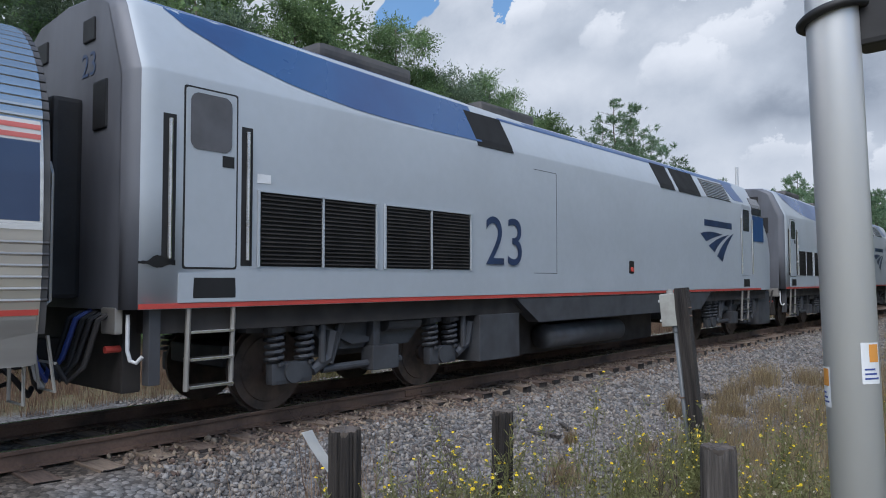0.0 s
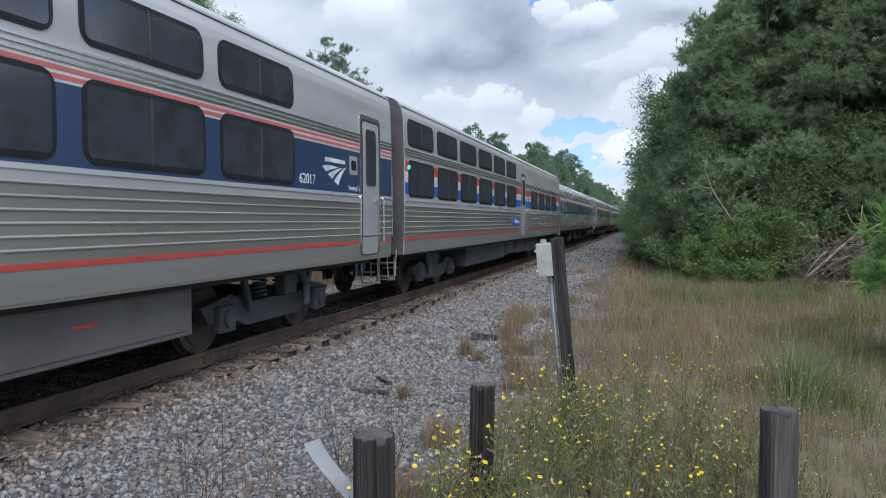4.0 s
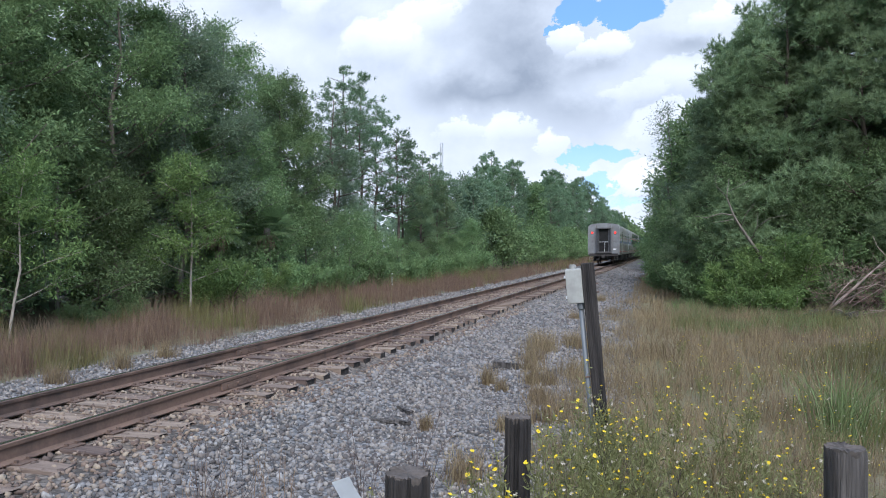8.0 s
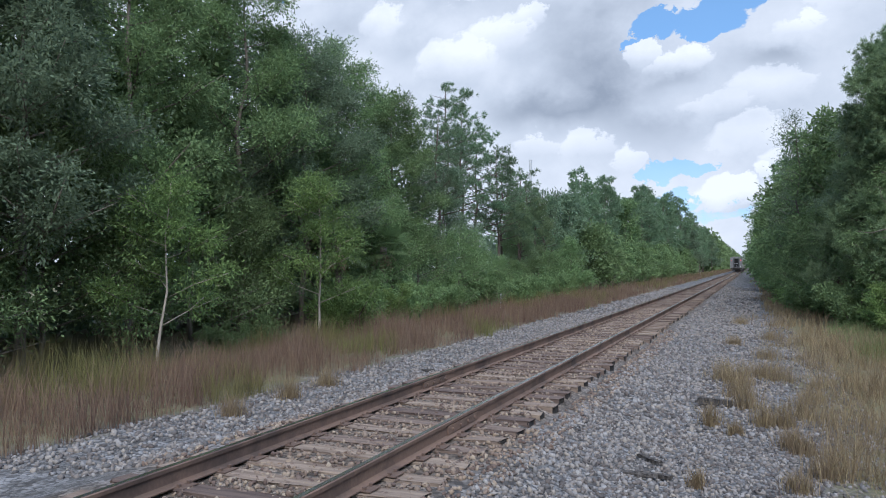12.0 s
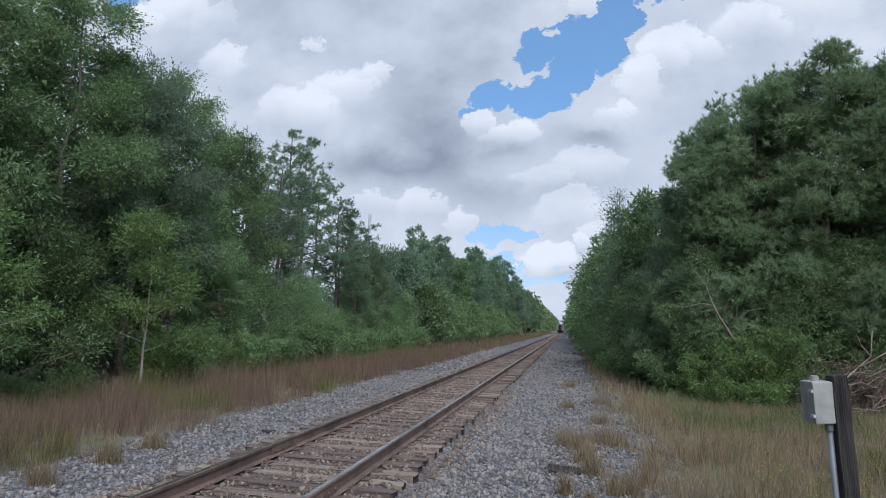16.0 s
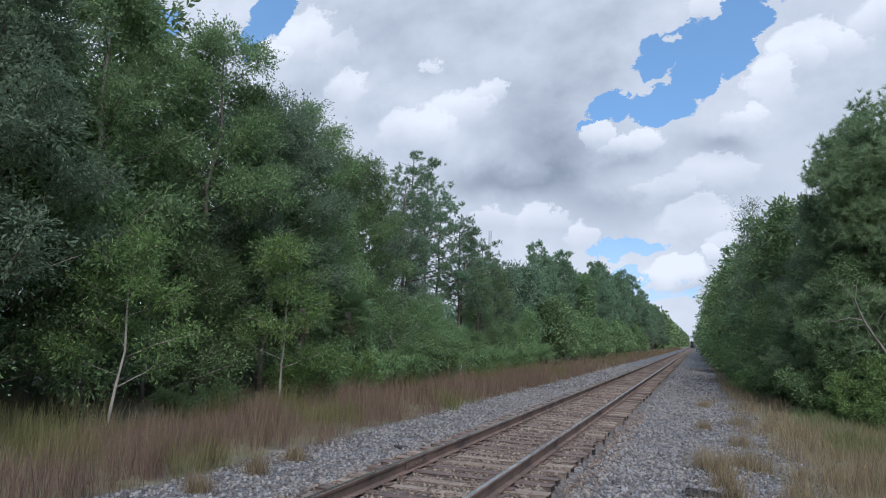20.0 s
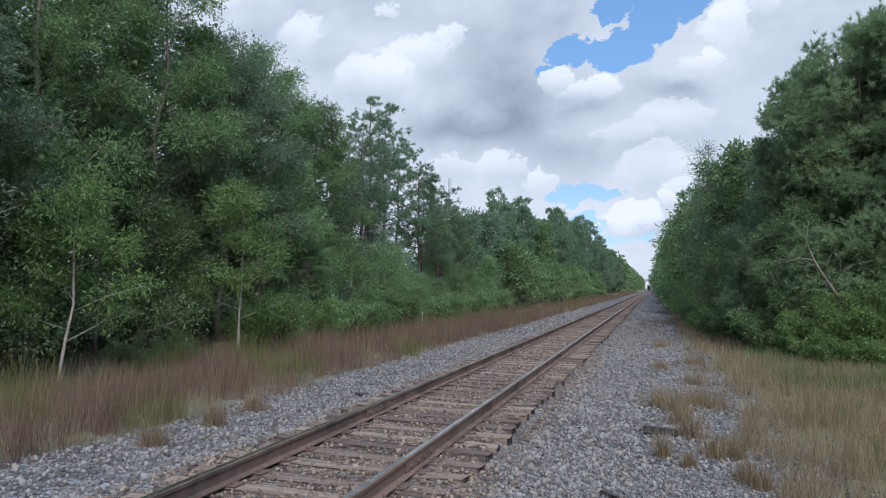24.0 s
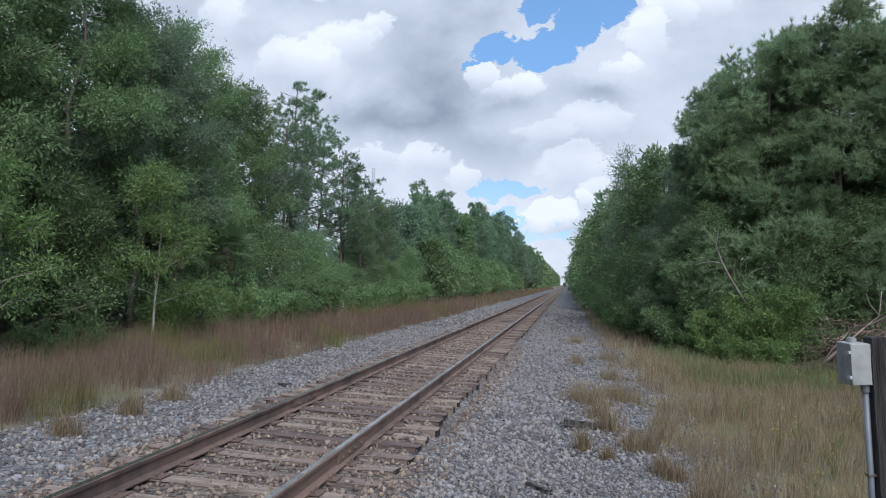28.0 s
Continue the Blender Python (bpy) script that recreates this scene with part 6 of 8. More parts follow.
def panel(curve, side, z0, z1, y0, y1, off=0.004, r=0.0, rows=5, skirt=0.012, slant=0.0):
    """A thin plate that follows the car's side, with rounded corners."""
    bm = bmesh.new()
    zs = np.linspace(z0, z1, rows + 1)
    if r:
        arc = [r * (1 - math.cos(a)) for a in np.linspace(0.2, math.pi / 2, 4)]
        zs = np.array(sorted({round(z0 + a, 4) for a in [0] + arc} | {round(z1 - a, 4) for a in [0] + arc} | {round(v, 4) for v in zs if z0 + r < v < z1 - r}))
    grid = []
    for z in zs:
        near = min(z - z0, z1 - z)
        cut = r - math.sqrt(max(0.0, r * r - (r - near) ** 2)) if r and near < r else 0.0
        x = side * (half_width(curve, z) + off)
        lean = slant * (z - z0)
        grid.append([bm.verts.new((x, y0 + cut + lean, z)), bm.verts.new((x, y1 - cut + lean, z))])
    for a, b in zip(grid, grid[1:]):
        bm.faces.new((a[0], a[1], b[1], b[0]) if side > 0 else (a[0], b[0], b[1], a[1]))
    rim = [e for e in bm.edges if e.is_boundary]
    made = bmesh.ops.extrude_edge_only(bm, edges=rim)
    for v in made["geom"]:
        if isinstance(v, bmesh.types.BMVert):
            v.co.x -= side * (off + skirt)
    bmesh.ops.recalc_face_normals(bm, faces=bm.faces)
    return bm


def lettering(text, size, mat, parent, x, y, z, side=1, name="lettering", tilt=0.0, spacing=1.0, lean=0.0):
    """Flat raised letters on a car's side, read from outside. y is the start of the text as it is read."""
    curve = bpy.data.curves.new(name, "FONT")
    curve.body, curve.size, curve.extrude, curve.space_character, curve.shear = text, size, 0.001, spacing, lean
    helper = bpy.data.objects.new(name, curve)
    me = bpy.data.meshes.new_from_object(helper)
    bpy.data.objects.remove(helper)
    bpy.data.curves.remove(curve)
    ob = put_mesh(name, me, mat, parent)
    ob.matrix_basis = pose(x, y, z, 90 - tilt, 0, 90) if side > 0 else pose(x, y, z, 90 - tilt, 0, -90)
    return ob


def arrow_mark(curve, side, y, z, size, mat, parent, off=0.006):
    """Three curved wedges that fan out from the upper end, under a bar that stands for the name. z is the wedges' upper edge."""
    tall = 0.34 * size
    fans = [((0.0, 0.16), (0.25, 0.0), (0.65, 0.12), (0.16, 0.39), (0.40, 0.22)),
            ((0.23, 0.52), (0.49, 0.21), (0.85, 0.10), (0.40, 0.72), (0.54, 0.36)),
            ((0.47, 0.83), (0.66, 0.30), (1.0, 0.03), (0.64, 1.0), (0.74, 0.49))]
    for a, top, tip, b, low in fans:
        bm = bmesh.new()
        rows = []
        for i in range(9):
            t = i / 8
            pair = []
            for p, mid in ((a, top), (b, low)):
                w0, w1, w2 = (1 - t) ** 2, 2 * t * (1 - t), t * t
                u, v = w0 * p[0] + w1 * mid[0] + w2 * tip[0], w0 * p[1] + w1 * mid[1] + w2 * tip[1]
                zz = z - v * tall
                pair.append((side * (half_width(curve, zz) + off), y + u * size * side, zz + (0.002 if i == 8 and p is a else 0.0)))
            rows.append([bm.verts.new(q) for q in pair])
        for p, q in zip(rows, rows[1:]):
            bm.faces.new((p[0], p[1], q[1], q[0]))
        part("emblem_wedge", bm, mat, parent)
    ends = sorted((y + 0.12 * size * side, y + 0.94 * size * side))
    part("name_bar", panel(curve, side, z + 0.10 * tall, z + 0.30 * tall, ends[0], ends[1], off, rows=1), mat, parent)


def wheelset(parent, y, r, wheel_mat):
    for s in (-1, 1):
        bm = bmesh.new()
        add_rod(bm, (s * 0.70, y, r), (s * 0.795, y, r), r + 0.002, r - 0.003, n=36)
        add_rod(bm, (s * 0.685, y, r), (s * 0.70, y, r), r + 0.028, n=36)
        add_rod(bm, (s * 0.795, y, r), (s * 0.812, y, r), r * 0.80, r * 0.78, n=36)
        add_rod(bm, (s * 0.80, y, r), (s * 0.85, y, r), 0.12, 0.10, n=18)
        part("wheel", bm, wheel_mat, parent, smooth=False)
    part("axle", rod((-0.7, y, r), (0.7, y, r), 0.08, n=12), M["grime"], parent)


def coach_truck(car, y):
    """An inside-bearing truck: plain wheels, a low frame, air springs and a triangular brace."""
    truck = part("truck_frame", box(-0.62, 0.62, y - 1.6, y + 1.6, 0.42, 0.62, 0.03), M["grime"], car)
    for w in (-1.3, 1.3):
        wheelset(truck, y + w, 0.457, M["wheel"])
    for s in (-1, 1):
        part("air_spring", add_rod(add_rod(rod((s * 0.98, y, 0.66), (s * 0.98, y, 0.80), 0.26, 0.30, n=20), (s * 0.98, y, 0.80), (s * 0.98, y, 0.90), 0.30, 0.24, n=20), (s * 0.98, y, 0.9), (s * 0.98, y, 1.0), 0.18, n=16), M["truck"], truck)
        part("bolster_end", box(s * 0.62, s * 1.22, y - 0.24, y + 0.30, 0.50, 0.66, 0.03), M["truck"], truck)
        bm = bmesh.new()
        way = 1 if y > CAR / 2 else -1
        outer = [(0.95, 1.13), (0.0, 1.13), (0.52, 0.42), (0.66, 0.42)]
        inner = [(0.72, 1.03), (0.32, 1.03), (0.555, 0.66), (0.60, 0.66)]
        rings = [[bm.verts.new((s * x, y + way * d, z)) for d, z in line] for x in (1.18, 1.22) for line in (outer, inner)]
        for i in range(4):
            j = (i + 1) % 4
            for a, b in ((rings[0], rings[1]), (rings[2], rings[3]), (rings[0], rings[2]), (rings[1], rings[3])):
                bm.faces.new((a[i], a[j], b[j], b[i]))
        bmesh.ops.recalc_face_normals(bm, faces=bm.faces)
        part("brace", bm, M["truck"], truck, "grey triangular brace plate")
        part("sway_link", rod((s * 1.2, y + way * 0.58, 0.5), (s * 1.2, y - way * 0.5, 0.58), 0.03, n=8), M["steeldull"], truck)
        part("brake_disc", rod((s * 0.6, y + way * 1.3, 0.46), (s * 0.64, y + way * 1.3, 0.46), 0.33, n=24), M["truck"], truck)
        part("brake_hanger", box(s * 0.84, s * 0.95, y + way * 0.72, y + way * 0.88, 0.36, 1.05, 0.02), M["grime"], truck)
        part("damper", rod((s * 1.1, y - way * 0.75, 0.5), (s * 1.1, y - way * 0.6, 1.05), 0.045, n=10), M["truck"], truck)
        part("brake_unit", box(s * 0.45, s * 0.7, y - 0.7, y - 0.3, 0.3, 0.66, 0.04), M["grime"], truck)
    return truck


def swing_truck(car, y, r=0.457):
    """An outside-frame truck with journal boxes, coil springs and a swing bolster."""
    truck = part("truck_frame", box(-0.62, 0.62, y - 1.5, y + 1.5, 0.46, 0.62, 0.03), M["grime"], car)
    for w in (-1.3, 1.3):
        wheelset(truck, y + w, r, M["wheel"])
    for s in (-1, 1):
        bm = bmesh.new()
        prof = [(-1.75, 0.62), (-1.6, 0.42), (-1.0, 0.40), (-0.75, 0.30), (0.75, 0.30), (1.0, 0.40), (1.6, 0.42), (1.75, 0.62), (1.1, 0.74), (0.7, 0.60), (-0.7, 0.60), (-1.1, 0.74)]
        a = [bm.verts.new((s * 0.98, y + p, q)) for p, q in prof]
        b = [bm.verts.new((s * 1.13, y + p, q)) for p, q in prof]
        bm.faces.new(a)
        bm.faces.new(b[::-1])
        for i in range(len(prof)):
            j = (i + 1) % len(prof)
            bm.faces.new((a[i], a[j], b[j], b[i]))
        bmesh.ops.recalc_face_normals(bm, faces=bm.faces)
        part("side_frame", bm, M["skirtgrey"], truck)
        for w in (-1.3, 1.3):
            part("journal_box", add_rod(box(s * 1.1, s * 1.22, y + w - 0.17, y + w + 0.17, r - 0.17, r + 0.16, 0.03), (s * 1.2, y + w, r), (s * 1.26, y + w, r), 0.11, n=16), M["skirtgrey"], truck)
        for w in (-0.28, 0.28):
            pts = [(s * 1.06 + 0.09 * math.cos(k * 0.8), y + w + 0.09 * math.sin(k * 0.8), 0.60 + k * 0.0075) for k in range(44)]
            part("coil_spring", tube(pts, 0.018, 5), M["skirtgrey"], truck)
        part("bolster_end", box(s * 0.7, s * 1.2, y - 0.45, y + 0.45, 0.92, 1.02, 0.02), M["skirtgrey"], truck)
        bm = bmesh.new()
        way = 1 if y > CAR / 2 else -1
        for a, b in (((0.95, 1.05), (0.75, 0.72)), ((0.52, 1.05), (0.75, 0.72)), ((0.75, 0.74), (0.75, 0.42))):
            add_rod(bm, (s * 1.24, y + way * a[0], a[1]), (s * 1.24, y + way * b[0], b[1]), 0.06, n=8)
        part("y_bracket", bm, M["truck"], truck, "grey forked bracket")
        part("brake_box", box(s * 1.08, s * 1.25, y + way * 0.1, y + way * 0.45, 0.62, 0.9, 0.03), M["skirtgrey"], truck)
        part("damper", rod((s * 1.2, y - 0.75, 0.5), (s * 1.2, y - 0.95, 1.0), 0.05, n=10), M["skirtgrey"], truck)
    return truck


def window(car, curve, side, z0, z1, y0, y1, rim="steel", split=True):
    frame_part = part("window", panel(curve, side, z0 - 0.035, z1 + 0.035, y0 - 0.035, y1 + 0.035, 0.010, 0.15), M[rim], car)
    part("gasket", panel(curve, side, z0 - 0.012, z1 + 0.012, y0 - 0.012, y1 + 0.012, 0.014, 0.14), M["gasket"], frame_part)
    mids = [(y0 + 0.02, (y0 + y1) / 2 - 0.016), ((y0 + y1) / 2 + 0.016, y1 - 0.02)] if split else [(y0 + 0.02, y1 - 0.02)]
    for a, b in mids:
        part("pane", panel(curve, side, z0 + 0.02, z1 - 0.02, a, b, 0.018, 0.06, skirt=0.006), M["glass"], frame_part)
    if split:
        part("divider", panel(curve, side, z0 + 0.01, z1 - 0.01, (y0 + y1) / 2 - 0.014, (y0 + y1) / 2 + 0.014, 0.021), M["endgrey" if rim == "steel" else "skirtgrey"], frame_part)


def gangway(car, y, out, top):
    """The end wall of a car with its diaphragm, hand rails, coupler and hoses. out is +1 at the front."""
    part("diaphragm", box(-0.62, 0.62, y, y + out * 0.30, 1.15, top - 0.45, 0.06), M["rubber"], car, "black gangway diaphragm")
    part("diaphragm_plate", box(-0.5, 0.5, y + out * 0.30, y + out * 0.325, 1.2, top - 0.55, 0.03), M["black"], car)
    for s in (-1, 1):
        part("end_handrail", tube([(s * 1.38, y + out * 0.02, 1.35), (s * 1.38, y + out * 0.09, 1.4), (s * 1.38, y + out * 0.09, 2.55), (s * 1.32, y + out * 0.09, 2.65), (s * 0.9, y + out * 0.09, 2.65), (s * 0.85, y + out * 0.02, 2.65)], 0.016, 7), M["steeldull"], car)
        lamp = part("end_lamp", rod((s * 1.12, y, 3.02), (s * 1.12, y + out * 0.05, 3.02), 0.095, 0.085, n=20), M["steeldull"], car, "round steel marker lamp with red lens")
        part("lens", rod((s * 1.12, y + out * 0.04, 3.02), (s * 1.12, y + out * 0.065, 3.02), 0.06, 0.045, n=16), M["redlamp"], lamp)
        part("air_hose", tube([(s * 0.5, y - out * 0.1, 0.85), (s * 0.5, y + out * 0.12, 0.62), (s * 0.45, y + out * 0.26, 0.45), (s * 0.3, y + out * 0.34, 0.5)], 0.028, 7), M["rubber"], car)
        part("corner_step", add_tube(tube([(s * 1.35, y - out * 0.1, 0.95), (s * 1.35, y - out * 0.1, 0.5), (s * 1.0, y - out * 0.1, 0.5), (s * 1.0, y - out * 0.1, 0.95)], 0.018, 6), [(s * 1.35, y - out * 0.35, 0.72), (s * 1.0, y - out * 0.35, 0.72)], 0.018, 6), M["steeldull"], car)
    for s, mat, drop in ((1, "blueprint", 0.62), (1, "letter", 0.55), (-1, "blueprint", 0.6), (1, "rubber", 0.5), (-1, "rubber", 0.52)):
        q = 0.75 + 0.13 * abs(drop - 0.5) * 8
        part("jumper_cable", tube([(s * q, y, 1.12), (s * q, y + out * 0.12, 1.0), (s * (q - 0.05), y + out * 0.22, drop + 0.1), (s * (q - 0.12), y + out * 0.3, drop), (s * (q - 0.2), y + out * 0.36, drop + 0.12)], 0.024, 7), M[mat], car)
    part("end_step", add_tube(tube([(1.45, y + out * 0.05, 1.1), (1.45, y + out * 0.12, 0.6), (1.1, y + out * 0.12, 0.6), (1.1, y + out * 0.05, 1.1)], 0.016, 6), [(1.45, y + out * 0.12, 0.85), (1.1, y + out * 0.12, 0.85)], 0.014, 6), M["steeldull"], car)
    part("coupler", add_box(box(-0.12, 0.12, y - out * 0.5, y + out * 0.28, 0.72, 0.98, 0.04), -0.18, 0.18, y + out * 0.2, y + out * 0.33, 0.68, 1.0, 0.05), M["grime"], car)


def end_wall(half, y, out, car, mat):
    prof = [(x - 0.012, z) for x, z in half] + [(-x + 0.012, z) for x, z in half[::-1] if x > 0.02]
    return part("end_wall", extrude_y(prof, y, y + out * 0.06), mat, car)


CAR = 25.4


def underbody(car, boxes, mat="grime"):
    part("underframe", box(-1.35, 1.35, 0.35, CAR - 0.35, 0.92, 1.12), M["grime"], car)
    for y0, y1, z0, name in boxes:
        for s in (-1, 1):
            b = part(name, box(s * 0.35, s * 1.33, y0, y1, z0, 0.98, 0.02), M[mat], car)
            if y1 - y0 > 1.0:
                part("red_label", box(s * 1.343, s * 1.346, (y0 + y1) / 2 - 0.16, (y0 + y1) / 2 + 0.16, 0.70, 0.735, 0.0), M["red"], b)
                part("door_plate", box(s * 1.332, s * 1.342, y0 + 0.08, y1 - 0.08, z0 + 0.06, 0.9, 0.004), M[mat], b)


def side_door(car, curve, side, y0, y1, z0, z1, mat="steelpale"):
    part("door_frame", panel(curve, side, z0 - 0.02, z1 + 0.11, y0 - 0.11, y1 + 0.11, 0.009, 0.10, rows=12), M["steel"], car, "raised steel door frame")
    part("door_gap", panel(curve, side, z0 - 0.01, z1 + 0.03, y0 - 0.03, y1 + 0.03, 0.013, 0.09, rows=12), M["gasket"], car)
    door = part("door", panel(curve, side, z0, z1, y0, y1, 0.018, 0.08, rows=12), M[mat], car, "stainless side door")
    w = y1 - y0
    part("door_window", panel(curve, side, z0 + (z1 - z0) * 0.52, z1 - 0.12, y0 + w * 0.16, y1 - w * 0.2, 0.024, 0.08), M["glass"], door)
    part("kick_line", panel(curve, side, z0 + 0.30, z0 + 0.315, y0, y1, 0.021, rows=1), M["gasket"], door)
    part("door_handle", box(side * (half_width(curve, z0 + 0.95) + 0.018), side * (half_width(curve, z0 + 0.95) + 0.055), y0 + w * 0.7, y0 + w * 0.85, z0 + 0.9, z0 + 0.94, 0.006), M["steeldull"], door)
    for yy in (y0 - 0.17, y1 + 0.17):
        x = half_width(curve, z0 + 0.5)
        part("grab_rail", tube([(side * (x - 0.01), yy, z0 + 0.15), (side * (x + 0.05), yy, z0 + 0.2), (side * (x + 0.05), yy, z0 + 0.95), (side * (x - 0.01), yy, z0 + 1.0)], 0.014, 6), M["steel"], car)


def pictogram(car, x, side, y, z, size):
    """A small white disc with a dark mark on the car's side."""
    disc = part("pictogram", rod((side * x, y, z), (side * (x + 0.003), y, z), size, n=20), M["letter"], car)
    part("mark", box(side * (x + 0.003), side * (x + 0.005), y - size * 0.2, y + size * 0.2, z - size * 0.6, z + size * 0.6), M["navy"], disc)


def amfleet(label, windows, number, plate=None, boxes=None):
    """A round-sided fluted coach. y runs from its rear end (0) to its front."""
    car = thing("passenger_coach", label, "railway coach", "train")
    half = fluted([(1.12, 1.53)] + AMFLEET[1:], [(1.40, 1.99, 0.092, 0.3), (2.99, 4.07, 0.088, 0.87)])
    ground_tone_below(shell(half, 0.0, CAR, car, M["steel"], "body", "fluted stainless steel body shell"), 2.0)
    for y, out in ((0.0, -1), (CAR, 1)):
        end_wall(half, y, out, car, M["endgrey"])
        gangway(car, y + out * 0.06, out, 3.9)
    for s in (-1, 1):
        part("blue_band", panel(AMFLEET, s, 2.09, 2.775, 0.03, CAR - 0.03, 0.004), M["blue"], car, "deep blue window band")
        part("lower_bead", panel(AMFLEET, s, 2.015, 2.085, 0.01, CAR - 0.01, 0.012, rows=2), M["bead"], car)
        part("pale_band", panel(AMFLEET, s, 2.78, 2.965, 0.02, CAR - 0.02, 0.004), M["cream"], car)
        for z in (2.80, 2.885):
            part("red_band", panel(AMFLEET, s, z, z + 0.045, 0.02, CAR - 0.02, 0.007, rows=2), M["pinkred"], car)
        part("sill_stripe", panel(AMFLEET, s, 1.285, 1.335, 0.01, CAR - 0.01, 0.006, rows=1), M["red"], car, "red sill stripe")
        part("sill", panel(AMFLEET, s, 1.13, 1.28, 0.02, CAR - 0.02, 0.003), M["steeldull"], car)
        for y0, y1 in windows:
            window(car, AMFLEET, s, 2.245, 2.80 - 0.03, y0, y1)
        side_door(car, AMFLEET, s, 0.42, 1.22, 0.98, 3.22)
        at = half_width(AMFLEET, 2.3) + 0.007
        lettering("Coachclass", 0.11, M["letter"], car, s * at, 1.52 if s > 0 else 2.05, 2.46, s)
        for k in (0, 1):
            pictogram(car, at - 0.003, s, 1.62 + 0.16 * k, 2.24, 0.06)
        lettering(number, 0.13, M["letter"], car, s * at, 3.02 if s > 0 else 3.38, 2.2, s)
        for yy, sg in ((0.0, 1), (CAR, -1)):
            bm = bmesh.new()
            cut = [(0.0, 1.14), (0.0, 0.87), (0.04, 0.85), (0.27, 0.85), (0.33, 0.87), (0.39, 0.94), (0.47, 1.05), (0.57, 1.11), (0.70, 1.14)]
            faces = []
            for deep in (0.0, 0.05):
                faces.append([bm.verts.new((s * (half_width(AMFLEET, z) + 0.002 - deep), yy + sg * d, z)) for d, z in cut])
            bm.faces.new(faces[0])
            bm.faces.new(faces[1][::-1])
            for i in range(len(cut)):
                j = (i + 1) % len(cut)
                bm.faces.new((faces[0][i], faces[0][j], faces[1][j], faces[1][i]))
            bmesh.ops.recalc_face_normals(bm, faces=bm.faces)
            part("corner_skirt", bm, M["steeldull"], car)
        part("sign_panel", panel(AMFLEET, s, 2.44, 2.57, 2.52, 2.76, 0.008, 0.03), M["endgrey"], car)
        for yy in (CAR - 2.42, CAR - 3.37, 2.0, 2.95):
            hatch = part("roof_hatch", panel(AMFLEET, s, 3.68, 3.88, yy, yy + 0.42, 0.024, rows=3), M["endgrey"], car)
            part("hatch_lid", panel(AMFLEET, s, 3.71, 3.855, yy + 0.05, yy + 0.37, 0.031, rows=3), M["steeldull"], hatch)
        arrow_mark(AMFLEET, s, CAR - 0.82 if s < 0 else CAR - 1.74, 2.57, 0.92, M["letter"], car)
        lettering(number, 0.175, M["letter"], car, s * (half_width(AMFLEET, 2.25) + 0.006), CAR - 2.86 if s > 0 else CAR - 2.38, 2.24, s)
        if plate:
            pl = part("number_plate", panel(AMFLEET, s, 1.66, 1.84, plate, plate + 0.85, 0.016, rows=1), M["steeldull"], car)
            lettering(number, 0.19, M["darkletter"], pl, s * (half_width(AMFLEET, 1.7) + 0.018), plate + 0.09 if s > 0 else plate + 0.76, 1.69, s, spacing=1.15)
    underbody(car, boxes or [(6.6, 8.0, 0.42, "equipment_box"), (8.3, 9.3, 0.38, "equipment_box"), (10.2, 12.6, 0.34, "equipment_box"), (13.2, 15.2, 0.36, "equipment_box"), (15.6, 16.5, 0.5, "equipment_box"), (17.2, 18.6, 0.36, "equipment_box")])
    part("air_tank", rod((0.95, 5.3, 0.72), (0.95, 6.5, 0.72), 0.2, n=16), M["grime"], car)
    for y in (3.6, CAR - 3.6):
        coach_truck(car, y)
    return car


